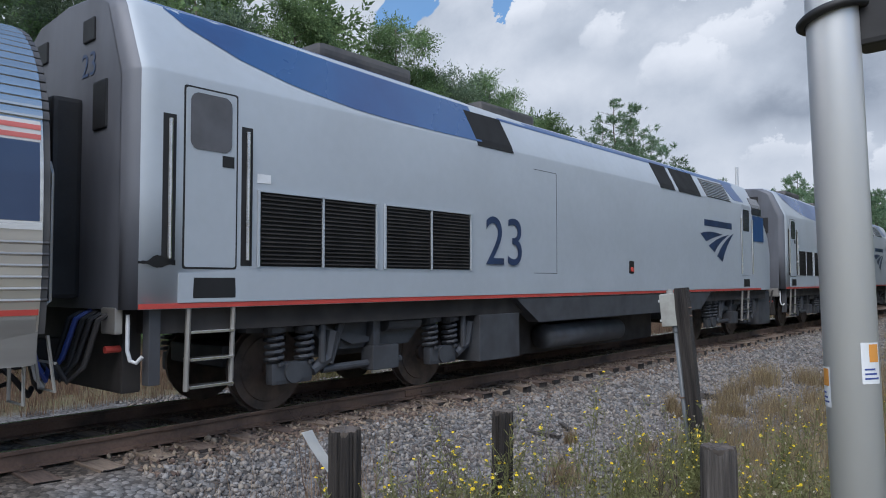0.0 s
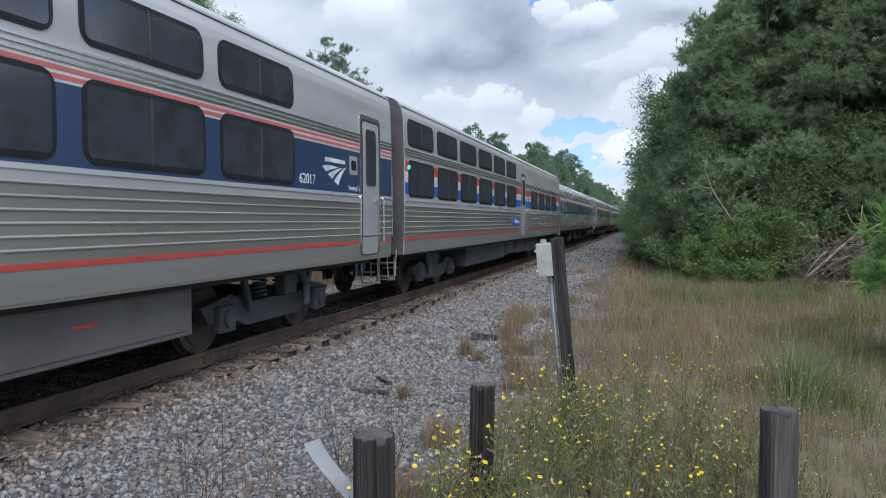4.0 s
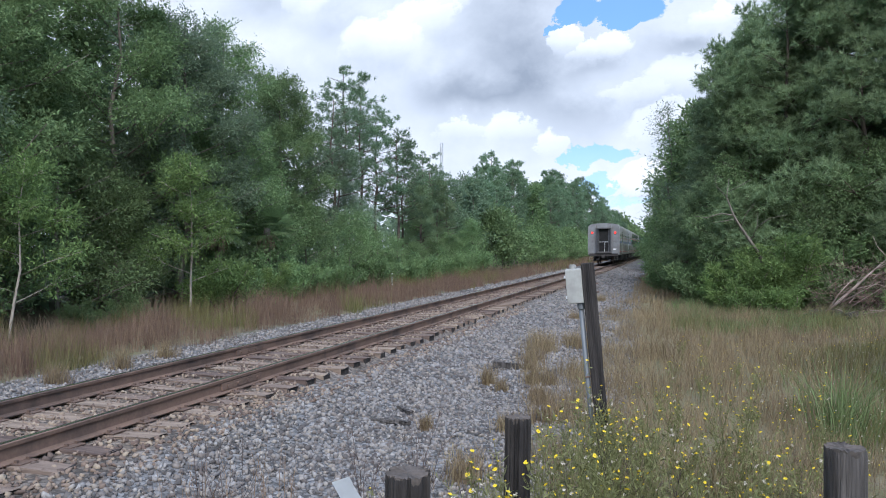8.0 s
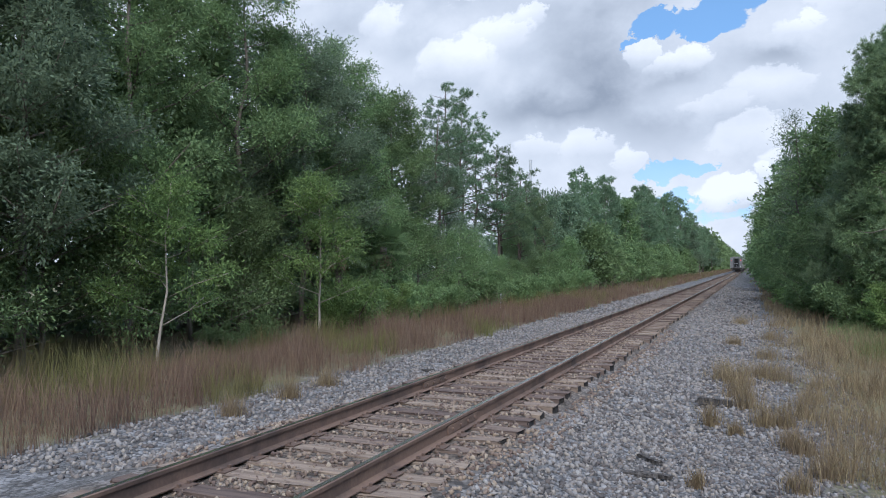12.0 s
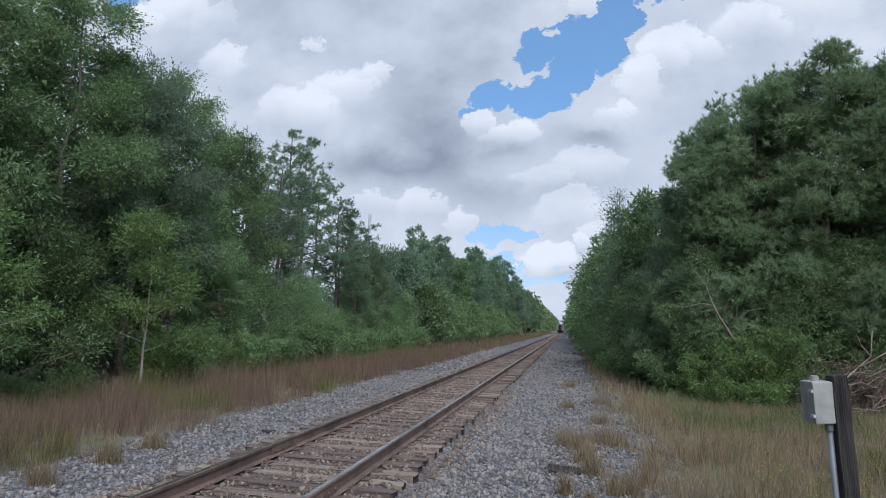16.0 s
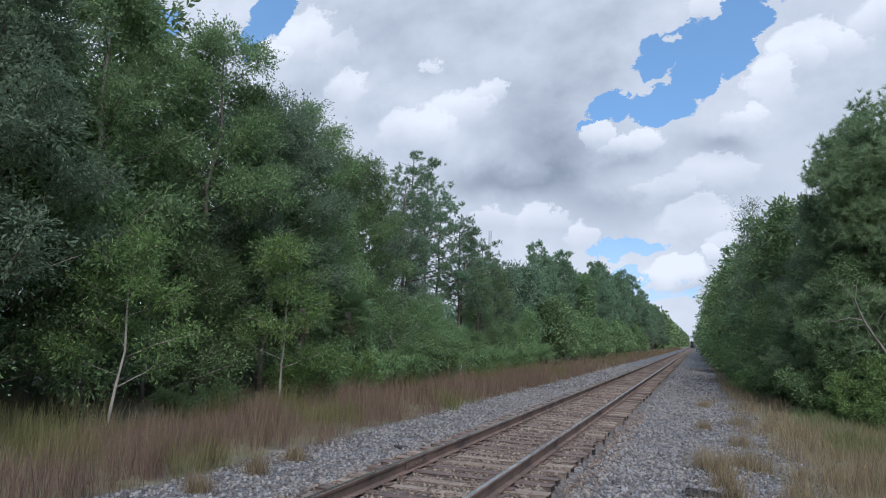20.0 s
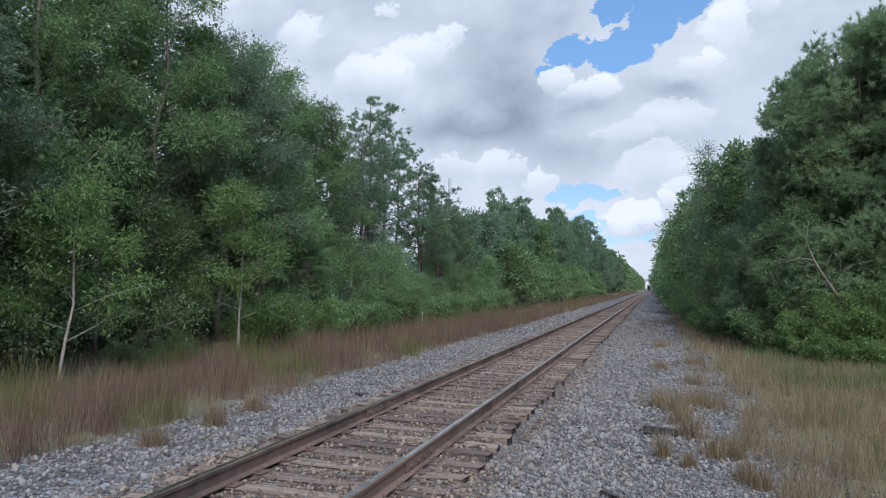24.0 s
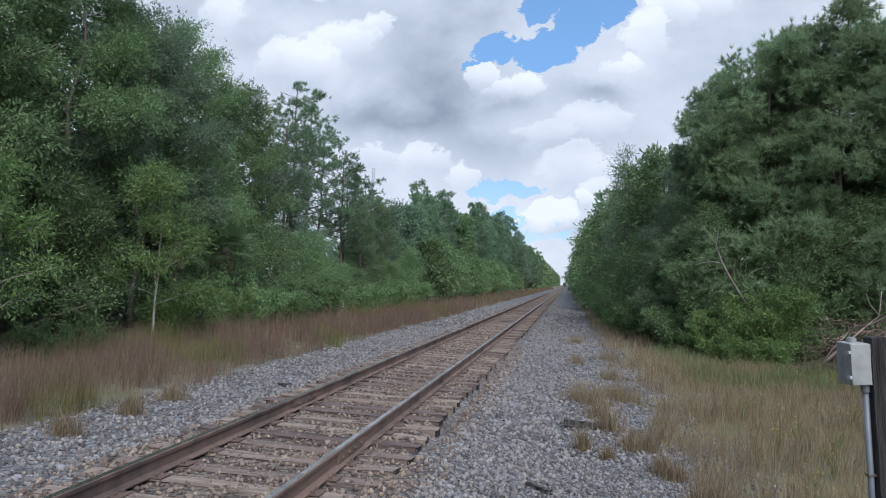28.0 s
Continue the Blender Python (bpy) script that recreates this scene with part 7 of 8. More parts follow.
def viewliner(label, scheme, lower, upper, doors, number=None, plaque=None, tail=False):
    """A tall flat-sided fluted car with two rows of windows."""
    car = thing("sleeping_car", label, "railway coach", "train")
    half = fluted(VIEWLINER, [(1.42, 2.06, 0.092, 0.3)])
    ground_tone_below(shell(half, 0.0, CAR, car, M["steelpale"], "body", "stainless steel body shell with fluted lower side"), 2.07, "flutedark")
    for y, out in ((0.0, -1), (CAR, 1)):
        end_wall(half, y, out, car, M["tailgrey" if tail and out < 0 else "endgrey"])
        if not (tail and out < 0):
            gangway(car, y + out * 0.06, out, 4.1)
    for s in (-1, 1):
        if scheme == "blue":
            part("blue_band", panel(VIEWLINER, s, 2.12, 2.80, 0.03, CAR - 0.03, 0.004), M["blue"], car, "deep blue window band")
            part("pale_band", panel(VIEWLINER, s, 2.805, 2.96, 0.02, CAR - 0.02, 0.004), M["cream"], car)
            for z in (2.83, 2.90):
                part("red_band", panel(VIEWLINER, s, z, z + 0.04, 0.02, CAR - 0.02, 0.007, rows=2), M["pinkred"], car)
        else:
            # the tail car's bands have the haze put into their colours
            for mat, z0, z1, nm in (("veiltan" if tail else "red", 2.66, 2.86, "red_band"), ("steelpale" if tail else "cream", 2.44, 2.655, "pale_band"), ("veilblue" if tail else "brightblue", 2.21, 2.435, "blue_band")):
                part(nm, panel(VIEWLINER, s, z0, z1, 0.03, CAR - 0.03, 0.004), M[mat], car)
        part("lower_bead", panel(VIEWLINER, s, 2.07, 2.115, 0.01, CAR - 0.01, 0.012, rows=1), M["bead"], car)
        for z in (2.975, 3.03, 3.085):
            part("upper_bead", panel(VIEWLINER, s, z, z + 0.022, 0.01, CAR - 0.01, 0.012, rows=1), M["steel"], car)
        part("eave_strip", panel(VIEWLINER, s, 3.93, 3.96, 0.0, CAR, 0.014, rows=1), M["steeldull"], car)
        part("sill_stripe", panel(VIEWLINER, s, 1.285, 1.335, 0.01, CAR - 0.01, 0.006, rows=1), M["red"], car, "red sill stripe")
        part("sill", panel(VIEWLINER, s, 1.03, 1.28, 0.02, CAR - 0.02, 0.003), M["steeldull"], car)
        for y0, y1 in lower:
            window(car, VIEWLINER, s, 2.19, 2.86, y0, y1, "gasket")
        for y0, y1 in upper:
            window(car, VIEWLINER, s, 3.21, 3.69, y0, y1, "gasket")
        for y0, y1 in doors:
            side_door(car, VIEWLINER, s, y0, y1, 1.1, 3.35)
        if scheme == "blue":
            arrow_mark(VIEWLINER, s, CAR - 3.0 if s > 0 else CAR - 2.1, 2.53, 0.9, M["letter"], car)
            lettering("Sleeping Car", 0.10, M["letter"], car, s * (half_width(VIEWLINER, 2.2) + 0.006), CAR - 2.02 if s > 0 else CAR - 1.5, 2.17, s)
            light = part("door_control", panel(VIEWLINER, s, 2.42, 2.72, CAR - 1.98, CAR - 1.66, 0.008, 0.03), M["steelpale"], car)
            part("control_window", panel(VIEWLINER, s, 2.49, 2.65, CAR - 1.92, CAR - 1.72, 0.013, 0.05), M["gasket"], light)
        else:
            arrow_mark(VIEWLINER, s, 14.75 if s > 0 else 15.5, 2.60, 0.7, M["brightblue"], car)
        if number:
            lettering(number, 0.2, M["letter" if scheme == "blue" else "navy"], car, s * (half_width(VIEWLINER, 2.3) + 0.008), CAR - 3.72 if s > 0 else CAR - 3.1, 2.2 if scheme == "blue" else 2.47, s)
        if plaque:
            at, text, mat, ink = plaque
            wide = 1.45 if len(text) > 6 else 2.1
            pl = part("name_plaque", panel(VIEWLINER, s, 1.52, 1.77, at, at + wide, 0.016, rows=1), M[mat], car)
            if len(text) > 6:
                lettering(text, 0.21, M[ink], pl, s * (half_width(VIEWLINER, 1.7) + 0.018), at + 0.2 if s > 0 else at + 1.25, 1.58, s, lean=0.15)
            else:
                lettering(text, 0.21, M[ink], pl, s * (half_width(VIEWLINER, 1.7) + 0.018), at + 1.25 if s > 0 else at + 0.75, 1.57, s, lean=0.1)
                part("word_bar", panel(VIEWLINER, s, 1.59, 1.70, at + (0.5 if s > 0 else 0.9), at + (1.15 if s > 0 else 1.55), 0.018, rows=1), M[ink], pl)
        part("door_lamp", box(s * 1.598, s * 1.63, 0.18, 0.26, 2.70, 2.78, 0.01), M["green"], car)
    skirts = [(6.0, 11.5, 0.40, "equipment_skirt"), (11.7, 13.4, 0.5, "equipment_box"), (14.0, 16.0, 0.45, "equipment_box"), (16.4, 19.6, 0.40, "equipment_skirt")]
    underbody(car, skirts, "skirtgrey" if scheme != "blue" else "skirtmid")
    for y in (3.6, CAR - 3.6):
        swing_truck(car, y)
    if tail:
        part("gangway_opening", box(-0.62, 0.62, -0.075, -0.055, 1.32, 3.72, 0.01), M["black"], car, "open dark end gangway")
        for s in (-1, 1):
            part("tail_lamp", rod((s * 1.15, -0.06, 3.27), (s * 1.15, -0.12, 3.27), 0.10, n=20), M["tail"], car, "lit red tail lamp")
            part("lamp_rim", rod((s * 1.15, -0.06, 3.27), (s * 1.15, -0.10, 3.27), 0.125, n=20), M["endgrey"], car)
            part("end_post", box(s * 0.60, s * 0.78, -0.32, -0.06, 1.30, 3.68, 0.03), M["truck"], car, "blue grey gangway post")
            part("inner_post", box(s * 0.46, s * 0.54, -0.20, -0.06, 1.32, 3.66, 0.02), M["truck"], car)
            bm = bmesh.new()
            lines = [[bm.verts.new((s * 0.70 + x, -0.06 - d, z)) for x, d, z in ((-0.09, 0, 3.80), (0.09, 0, 3.80), (0.0, 0, 4.12))], [bm.verts.new((s * 0.70 + x, -0.06 - d, z)) for x, d, z in ((-0.09, 0.16, 3.80), (0.09, 0.16, 3.80), (0.0, 0.02, 4.12))]]
            bm.faces.new(lines[0])
            bm.faces.new(lines[1][::-1])
            for q in range(3):
                bm.faces.new((lines[0][q], lines[0][(q + 1) % 3], lines[1][(q + 1) % 3], lines[1][q]))
            bmesh.ops.recalc_face_normals(bm, faces=bm.faces)
            part("gusset", bm, M["endgrey"], car)
            part("end_handle", rod((s * 0.95, -0.09, 2.32), (s * 1.38, -0.09, 2.32), 0.014, n=8), M["gasket"], car)
            part("air_hose", tube([(s * 0.35, -0.1, 1.0), (s * 0.4, -0.3, 0.7), (s * 0.5, -0.36, 0.5), (s * 0.75, -0.3, 0.55)], 0.03, 7), M["rubber"], car)
            part("corner_step", add_tube(tube([(s * 1.4, -0.1, 1.0), (s * 1.4, -0.16, 0.5), (s * 1.05, -0.16, 0.5), (s * 1.05, -0.1, 1.0)], 0.02, 6), [(s * 1.4, -0.14, 0.75), (s * 1.05, -0.14, 0.75)], 0.018, 6), M["steeldull"], car)
        part("end_header", box(-0.80, 0.80, -0.36, -0.06, 3.66, 3.80, 0.04), M["endgrey"], car)
        part("threshold", box(-0.82, 0.82, -0.30, -0.06, 1.16, 1.34, 0.03), M["endgrey"], car)
        part("end_beam", box(-1.45, 1.45, -0.2, -0.06, 0.85, 1.14, 0.03), M["grime"], car)
        part("coupler", add_box(box(-0.12, 0.12, -0.5, 0.5, 0.72, 0.98, 0.04), -0.18, 0.18, -0.55, -0.4, 0.66, 1.02, 0.05), M["grime"], car)
        part("safety_bar", rod((-0.46, -0.24, 2.32), (0.46, -0.24, 2.32), 0.02, n=8), M["letter"], car, "white safety bar")
        part("hanging_cord", tube([(0.12, -0.25, 2.32), (0.13, -0.27, 1.8), (0.1, -0.25, 1.34)], 0.016, 6), M["letter"], car)
        part("notice", box(0.95, 1.25, -0.068, -0.058, 1.52, 1.64, 0.004), M["letter"], car)
    return car


def locomotive(number, label):
    """A rounded silver diesel locomotive, its rear at y = 0 and its raked nose at the front."""
    ln = 20.7
    car = thing("locomotive", label, "locomotive", "train")
    def whole(curve):
        return [(x, z) for z, x in curve] + [(-x, z) for z, x in curve[::-1] if x > 1e-4]

    def between(y):
        """The body's profile, whose roof falls gently from the radiators forward."""
        q = min(1.0, max(0.0, (y - 2.0) / 5.5))
        return [(a[0] + (b[0] - a[0]) * q, a[1] + (b[1] - a[1]) * q) for a, b in zip(LOCO_REAR, LOCO)]

    prof = whole(LOCO_REAR)
    bm = bmesh.new()
    stations = [(0.0, 0.865, 0.98), (0.015, 0.905, 0.985), (0.05, 0.945, 0.99), (0.11, 0.975, 0.995), (0.19, 0.994, 1.0), (0.28, 1.0, 1.0), (1.0, 1.0, 1.0), (2.0, 1.0, 1.0), (3.8, 1.0, 1.0), (5.6, 1.0, 1.0), (7.5, 1.0, 1.0), (17.8, 1.0, 1.0), (18.4, 1.0, 0.99), (19.1, 0.985, 0.86), (19.8, 0.94, 0.66), (20.4, 0.86, 0.46), (ln, 0.74, 0.36)]
    rings = []
    for y, w, h in stations:
        ring = []
        for x, z in whole(between(y)):
            zz = 1.3 + (z - 1.3) * h
            ring.append(bm.verts.new((x * w, y, zz)))
        rings.append(ring)
    n = len(prof)
    for a, b in zip(rings, rings[1:]):
        for i in range(n):
            j = (i + 1) % n
            bm.faces.new((a[i], a[j], b[j], b[i]))
    bm.faces.new(rings[0])
    bm.faces.new(rings[-1][::-1])
    bmesh.ops.recalc_face_normals(bm, faces=bm.faces)
    for e in bm.edges:
        if len(e.link_faces) == 2 and abs(e.verts[0].co.y - e.verts[1].co.y) > 0.3 and e.link_faces[0].normal.dot(e.link_faces[1].normal) < 0.96:
            e.smooth = False
        if e.verts[0].co.y < 0.001 and e.verts[1].co.y < 0.001:
            e.smooth = False
    body = part("body", bm, M["silver"], car, "silver grey car body", smooth=True)
    # rear faces and panel carry soot and shade in their paint colour
    body.data.materials.append(M["silverdirtshade"])
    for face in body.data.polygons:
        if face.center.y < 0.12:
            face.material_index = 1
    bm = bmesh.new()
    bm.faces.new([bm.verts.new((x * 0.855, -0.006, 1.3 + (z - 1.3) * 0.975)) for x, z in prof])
    part("rear_panel", bm, M["silverdirtshade"], car, "grey rear end darkened for soot and shade")
    for s in (-1, 1):
        part("sill_stripe", panel(LOCO, s, 1.305, 1.355, 0.1, 18.8, 0.006, rows=1), M["red"], car, "red sill stripe")
        part("sill", panel(LOCO, s, 1.36, 1.66, 0.5, 18.4, 0.012, rows=1), M["silver"], car)
        # blue sweep that falls from the rear roof to the side
        bm = bmesh.new()
        cols = []
        for y in [0.3 + 0.2 * i for i in range(27)]:
            low = float(np.interp(y, (0.3, 0.45, 0.69, 1.3, 2.0, 2.92, 3.6, 4.3, 5.6), (4.56, 4.46, 4.28, 4.03, 3.86, 3.745, 3.715, 3.705, 3.705)))
            curve = between(y)
            top = curve[6][0]
            cols.append([bm.verts.new((s * (half_width(curve, z) + 0.006), y, z + 0.004)) for z in np.linspace(low, top, 9)])
        for a, b in zip(cols, cols[1:]):
            for i in range(8):
                bm.faces.new((a[i], b[i], b[i + 1], a[i + 1]) if s > 0 else (a[i], a[i + 1], b[i + 1], b[i]))
        part("blue_sweep", bm, M["locoblue"], car, "dark blue sweep along the roof edge")
        part("roof_edge_stripe", panel(LOCO, s, 4.20, 4.30, 6.2, 17.2, 0.005, rows=3), M["locoblue"], car, "thin blue roof edge stripe")
        part("blue_crest", panel(LOCO, s, 3.75, 4.26, 16.7, 17.5, 0.006, rows=4, slant=-0.9), M["locoblue"], car)
        if number == "23":
            bm = bmesh.new()
            chips = random.Random(4)
            edge = []
            for k in range(17):
                h = 0.012 + 0.055 * math.exp(-((k - 9) / 3.5) ** 2) + chips.uniform(0, 0.022)
                edge.append((0.08 + 0.024 * k, 1.755 + h, 1.755 - h * 0.6))
            rows = [[bm.verts.new((s * 1.5455, y, z)) for z in (hi, lo)] for y, hi, lo in edge]
            for a, b in zip(rows, rows[1:]):
                bm.faces.new((a[0], a[1], b[1], b[0]))
            part("scraped_patch", bm, M["black"], car, "black scrape near the rear corner")
        # rear door with its recessed rails
        door = part("door", panel(LOCO, s, 1.72, 3.56, 0.56, 1.15, 0.010, 0.03, rows=6), M["silver"], car)
        part("door_gap", panel(LOCO, s, 1.70, 3.58, 0.54, 1.17, 0.004, 0.03, rows=6), M["gasket"], car)
        part("door_window", panel(LOCO, s, 2.93, 3.52, 0.61, 1.09, 0.016, 0.09), M["glass"], door)
        part("door_latch", panel(LOCO, s, 2.78, 2.90, 0.98, 1.12, 0.016), M["gasket"], door)
        for y in (0.32, 1.22):
            slot = part("rail_recess", panel(LOCO, s, 1.74, 3.25, y, y + 0.14, 0.004, rows=4), M["gasket"], car)
            part("grab_rail", rod((s * 1.565, y + 0.07, 1.80), (s * 1.565, y + 0.07, 3.2), 0.022, n=8), M["steel"], slot)
        # radiator grilles
        for y0, y1 in ((1.44, 3.22), (3.39, 5.17)):
            grille = part("grille", panel(LOCO, s, 1.74, 2.56, y0, y1, 0.004, rows=1), M["black"], car, "dark louvred grille")
            bm = bmesh.new()
            for k in range(17):
                z = 1.765 + 0.0475 * k
                add_box(bm, s * 1.545, s * 1.562, y0 + 0.03, y1 - 0.03, z, z + 0.016)
            part("louvre_bank", bm, M["grime"], grille)
            for yy in (y0 - 0.02, (y0 + y1) / 2, y1):
                part("grille_bar", box(s * 1.545, s * 1.572, yy, yy + 0.025, 1.73, 2.58, 0.003), M["silver"], grille)
            part("grille_bar", box(s * 1.545, s * 1.572, y0, y1, 2.56, 2.585, 0.003), M["silver"], grille)
        lettering(number, 1.08, M["navy"], car, s * 1.552, 5.52 if s > 0 else 6.6, 1.83, s)
        arrow_mark(LOCO, s, 14.2 if s > 0 else 16.7, 2.86, 2.35, M["navy"], car)
        for y0, y1 in ((5.38, 6.32), (11.95, 12.75), (12.95, 14.3)):
            part("upper_vent", panel(LOCO, s, 3.64, 4.22, y0, y1, 0.010, slant=-0.1), M["black"], car)
        vent = part("upper_louvre", panel(LOCO, s, 3.68, 4.16, 14.7, 16.4, 0.010, slant=-0.1), M["endgrey"], car)
        bm = bmesh.new()
        for k in range(9):
            z = 3.70 + 0.048 * k
            x = half_width(LOCO, z) + 0.016
            add_box(bm, s * (x - 0.01), s * (x + 0.01), 14.74, 16.32, z, z + 0.018)
        part("louvre_bank", bm, M["silver"], vent)
        # cab door, cab window and front flash
        cab = part("cab_door", panel(LOCO, s, 1.72, 3.72, 17.2, 17.9, 0.010, 0.04, rows=6), M["silver"], car)
        part("door_window", panel(LOCO, s, 2.95, 3.55, 17.3, 17.8, 0.016, 0.06), M["glass"], cab)
        for y in (17.1, 18.0):
            part("grab_rail", rod((s * 1.575, y, 1.75), (s * 1.575, y, 3.3), 0.02, n=8), M["steel"], car)
        part("cab_window", panel(LOCO, s, 3.45, 3.95, 18.05, 18.9, 0.012, 0.06), M["glass"], car)
        part("front_flash", panel(LOCO, s, 2.7, 3.42, 18.1, 19.1, 0.006), M["locoblue"], car)
        part("fuel_filler", panel(LOCO, s, 1.72, 1.98, 10.38, 10.6, 0.006, 0.03), M["gasket"], car)
        part("fuel_cap", rod((s * 1.54, 10.49, 1.80), (s * 1.57, 10.49, 1.80), 0.05, n=12), M["red"], car)
        part("warning_label", panel(LOCO, s, 2.66, 2.76, 1.42, 1.60, 0.006, rows=1), M["letter"], car)
        for y0, y1 in ((6.9, 7.61),):
            for z in (1.70, 3.45):
                part("panel_seam", panel(LOCO, s, z, z + 0.008, y0, y1, 0.003, rows=1), M["gasket"], car)
            part("panel_seam", panel(LOCO, s, 1.70, 3.45, y1, y1 + 0.008, 0.003, rows=4), M["gasket"], car)
        # steps
        for y0 in (0.66, 17.3):
            steps = part("step_well", box(s * 1.30, s * 1.545, y0, y0 + 0.5, 1.40, 1.62, 0.01), M["gasket"], car)
            for y in (y0 - 0.02, y0 + 0.50):
                part("step_rail", rod((s * 1.5, y, 1.32), (s * 1.46, y, 0.46), 0.028, n=6), M["steeldull"], steps)
            for z in (0.48, 0.76, 1.04):
                part("step_tread", box(s * 1.36, s * 1.52, y0, y0 + 0.5, z, z + 0.03, 0.004), M["steel"], steps)
        part("rear_post", box(s * 1.32, s * 1.45, 0.25, 0.37, 0.55, 1.32, 0.01), M["truck"], car)
        part("rear_window", box(s * 0.74, s * 1.04, -0.03, 0.03, 3.12, 3.62, 0.02), M["gasket"], car)
        part("rear_vent", box(s * 0.48, s * 0.74, -0.03, 0.02, 4.08, 4.32, 0.01), M["gasket"], car)
    r = lettering(number, 0.36, M["navy"], car, 0.98, -0.012, 3.66, 1)
    r.matrix_basis = pose(0.42, -0.012, 3.72, 90, 0, 0)
    part("roof_hump", box(-0.8, 0.8, 2.9, 4.7, 4.56, 4.80, 0.09), M["endgrey"], car)
    part("roof_hump", box(-0.9, 0.9, 6.3, 7.9, 4.36, 4.62, 0.05), M["endgrey"], car)
    part("roof_fan", rod((0, 8.4, 4.4), (0, 8.4, 4.56), 0.55, n=24), M["endgrey"], car)
    part("roof_stack", box(-0.35, 0.35, 10.2, 11.4, 4.38, 4.55, 0.04), M["endgrey"], car)
    part("horn", rod((0.3, 15.4, 4.42), (0.3, 15.9, 4.5), 0.05, 0.09, n=12), M["steeldull"], car)
    part("diaphragm", box(-0.46, 0.46, -0.3, 0.0, 1.4, 3.5, 0.05), M["rubber"], car, "black gangway diaphragm")
    part("coupler", box(-0.14, 0.14, -0.4, 0.5, 0.70, 0.98, 0.04), M["grime"], car)
    part("rear_pilot", box(-1.1, 1.1, 0.15, 0.35, 0.45, 1.3, 0.03), M["grime"], car)
    part("white_pipe", tube([(1.32, 0.1, 1.25), (1.32, 0.1, 0.9), (1.34, 0.12, 0.8), (1.38, 0.16, 0.78), (1.42, 0.2, 0.84)], 0.02, 7), M["letter"], car)
    part("red_cock", rod((1.05, 0.0, 0.9), (1.05, 0.2, 0.9), 0.035, n=10), M["red"], car)
    for k in range(5):
        q = 0.45 + 0.17 * k
        part("jumper_cable", tube([(q, 0.05, 1.28), (q, -0.1, 1.2), (q - 0.03, -0.22, 0.75 + 0.05 * (k % 2)), (q - 0.1, -0.34, 0.62), (q - 0.2, -0.42, 0.8)], 0.028, 7), M[("rubber", "blueprint", "rubber", "rubber", "grime")[k]], car)
    part("step_bracket", box(1.0, 1.3, -0.02, 0.06, 1.06, 1.32, 0.02), M["steeldull"], car)
    part("windshield", box(-0.85, 0.85, 18.55, 18.6, 3.3, 3.75, 0.02), M["glass"], car)
    part("pilot", box(-1.3, 1.3, 19.3, 20.4, 0.25, 1.25, 0.08), M["truck"], car)
    # tank, boxes and frame
    part("underframe", box(-1.4, 1.4, 0.3, 19.6, 1.05, 1.31), M["grime"], car)
    for s in (-1, 1):
        bm = bmesh.new()
        prof2 = [(6.4, 1.29), (7.05, 0.88), (14.2, 0.88), (14.9, 1.29)]
        a = [bm.verts.new((s * 1.30, y, z)) for y, z in prof2]
        b = [bm.verts.new((s * 1.52, y, z)) for y, z in prof2]
        bm.faces.new(a)
        bm.faces.new(b[::-1])
        for i in range(4):
            bm.faces.new((a[i], a[(i + 1) % 4], b[(i + 1) % 4], b[i]))
        bmesh.ops.recalc_face_normals(bm, faces=bm.faces)
        part("side_skirt", bm, M["truck"], car)
        part("battery_box", box(s * 0.9, s * 1.45, 5.52, 6.58, 0.34, 1.05, 0.02), M["truck"], car)
        part("air_tank", rod((s * 1.15, 7.7, 0.58), (s * 1.15, 10.5, 0.58), 0.22, n=18), M["truck"], car, smooth=True)
    part("fuel_tank", box(-0.9, 0.9, 7.2, 12.8, 0.25, 1.1, 0.1), M["grime"], car)
    for y in (3.5, 17.0):
        truck = part("truck_frame", box(-0.6, 0.6, y - 1.9, y + 1.9, 0.55, 0.8, 0.03), M["truck"], car)
        for w in (-1.37, 1.37):
            wheelset(truck, y + w, 0.508, M["wheel"])
        for s in (-1, 1):
            bm = bmesh.new()
            prof3 = [(-1.95, 1.16), (-1.95, 0.98), (-1.0, 0.96), (-0.72, 0.70), (0.72, 0.70), (1.0, 0.96), (1.95, 0.98), (1.95, 1.16), (0.9, 1.20), (-0.9, 1.20)]
            a = [bm.verts.new((s * 0.99, y + p, q)) for p, q in prof3]
            b = [bm.verts.new((s * 1.16, y + p, q)) for p, q in prof3]
            bm.faces.new(a)
            bm.faces.new(b[::-1])
            for i in range(len(prof3)):
                j = (i + 1) % len(prof3)
                bm.faces.new((a[i], a[j], b[j], b[i]))
            bmesh.ops.recalc_face_normals(bm, faces=bm.faces)
            part("side_frame", bm, M["truck"], truck)
            for w in (-1.37, 1.37):
                part("journal_box", add_rod(box(s * 1.13, s * 1.27, y + w - 0.3, y + w + 0.3, 0.36, 0.62, 0.05), (s * 1.26, y + w, 0.5), (s * 1.31, y + w, 0.5), 0.13, n=16), M["truck"], truck)
                for q in (-0.22, 0.22):
                    pts = [(s * 1.2 + 0.105 * math.cos(k * 0.85), y + w + q + 0.105 * math.sin(k * 0.85), 0.60 + k * 0.0105) for k in range(38)]
                    part("coil_spring", tube(pts, 0.026, 5), M["truck"], truck)
                    part("spring_seat", rod((s * 1.2, y + w + q, 0.98), (s * 1.2, y + w + q, 1.04), 0.14, n=16), M["truck"], truck)
                part("axle_damper", rod((s * 1.3, y + w + 0.42, 0.58), (s * 1.3, y + w + 0.42, 1.18), 0.045, n=10), M["truck"], truck)
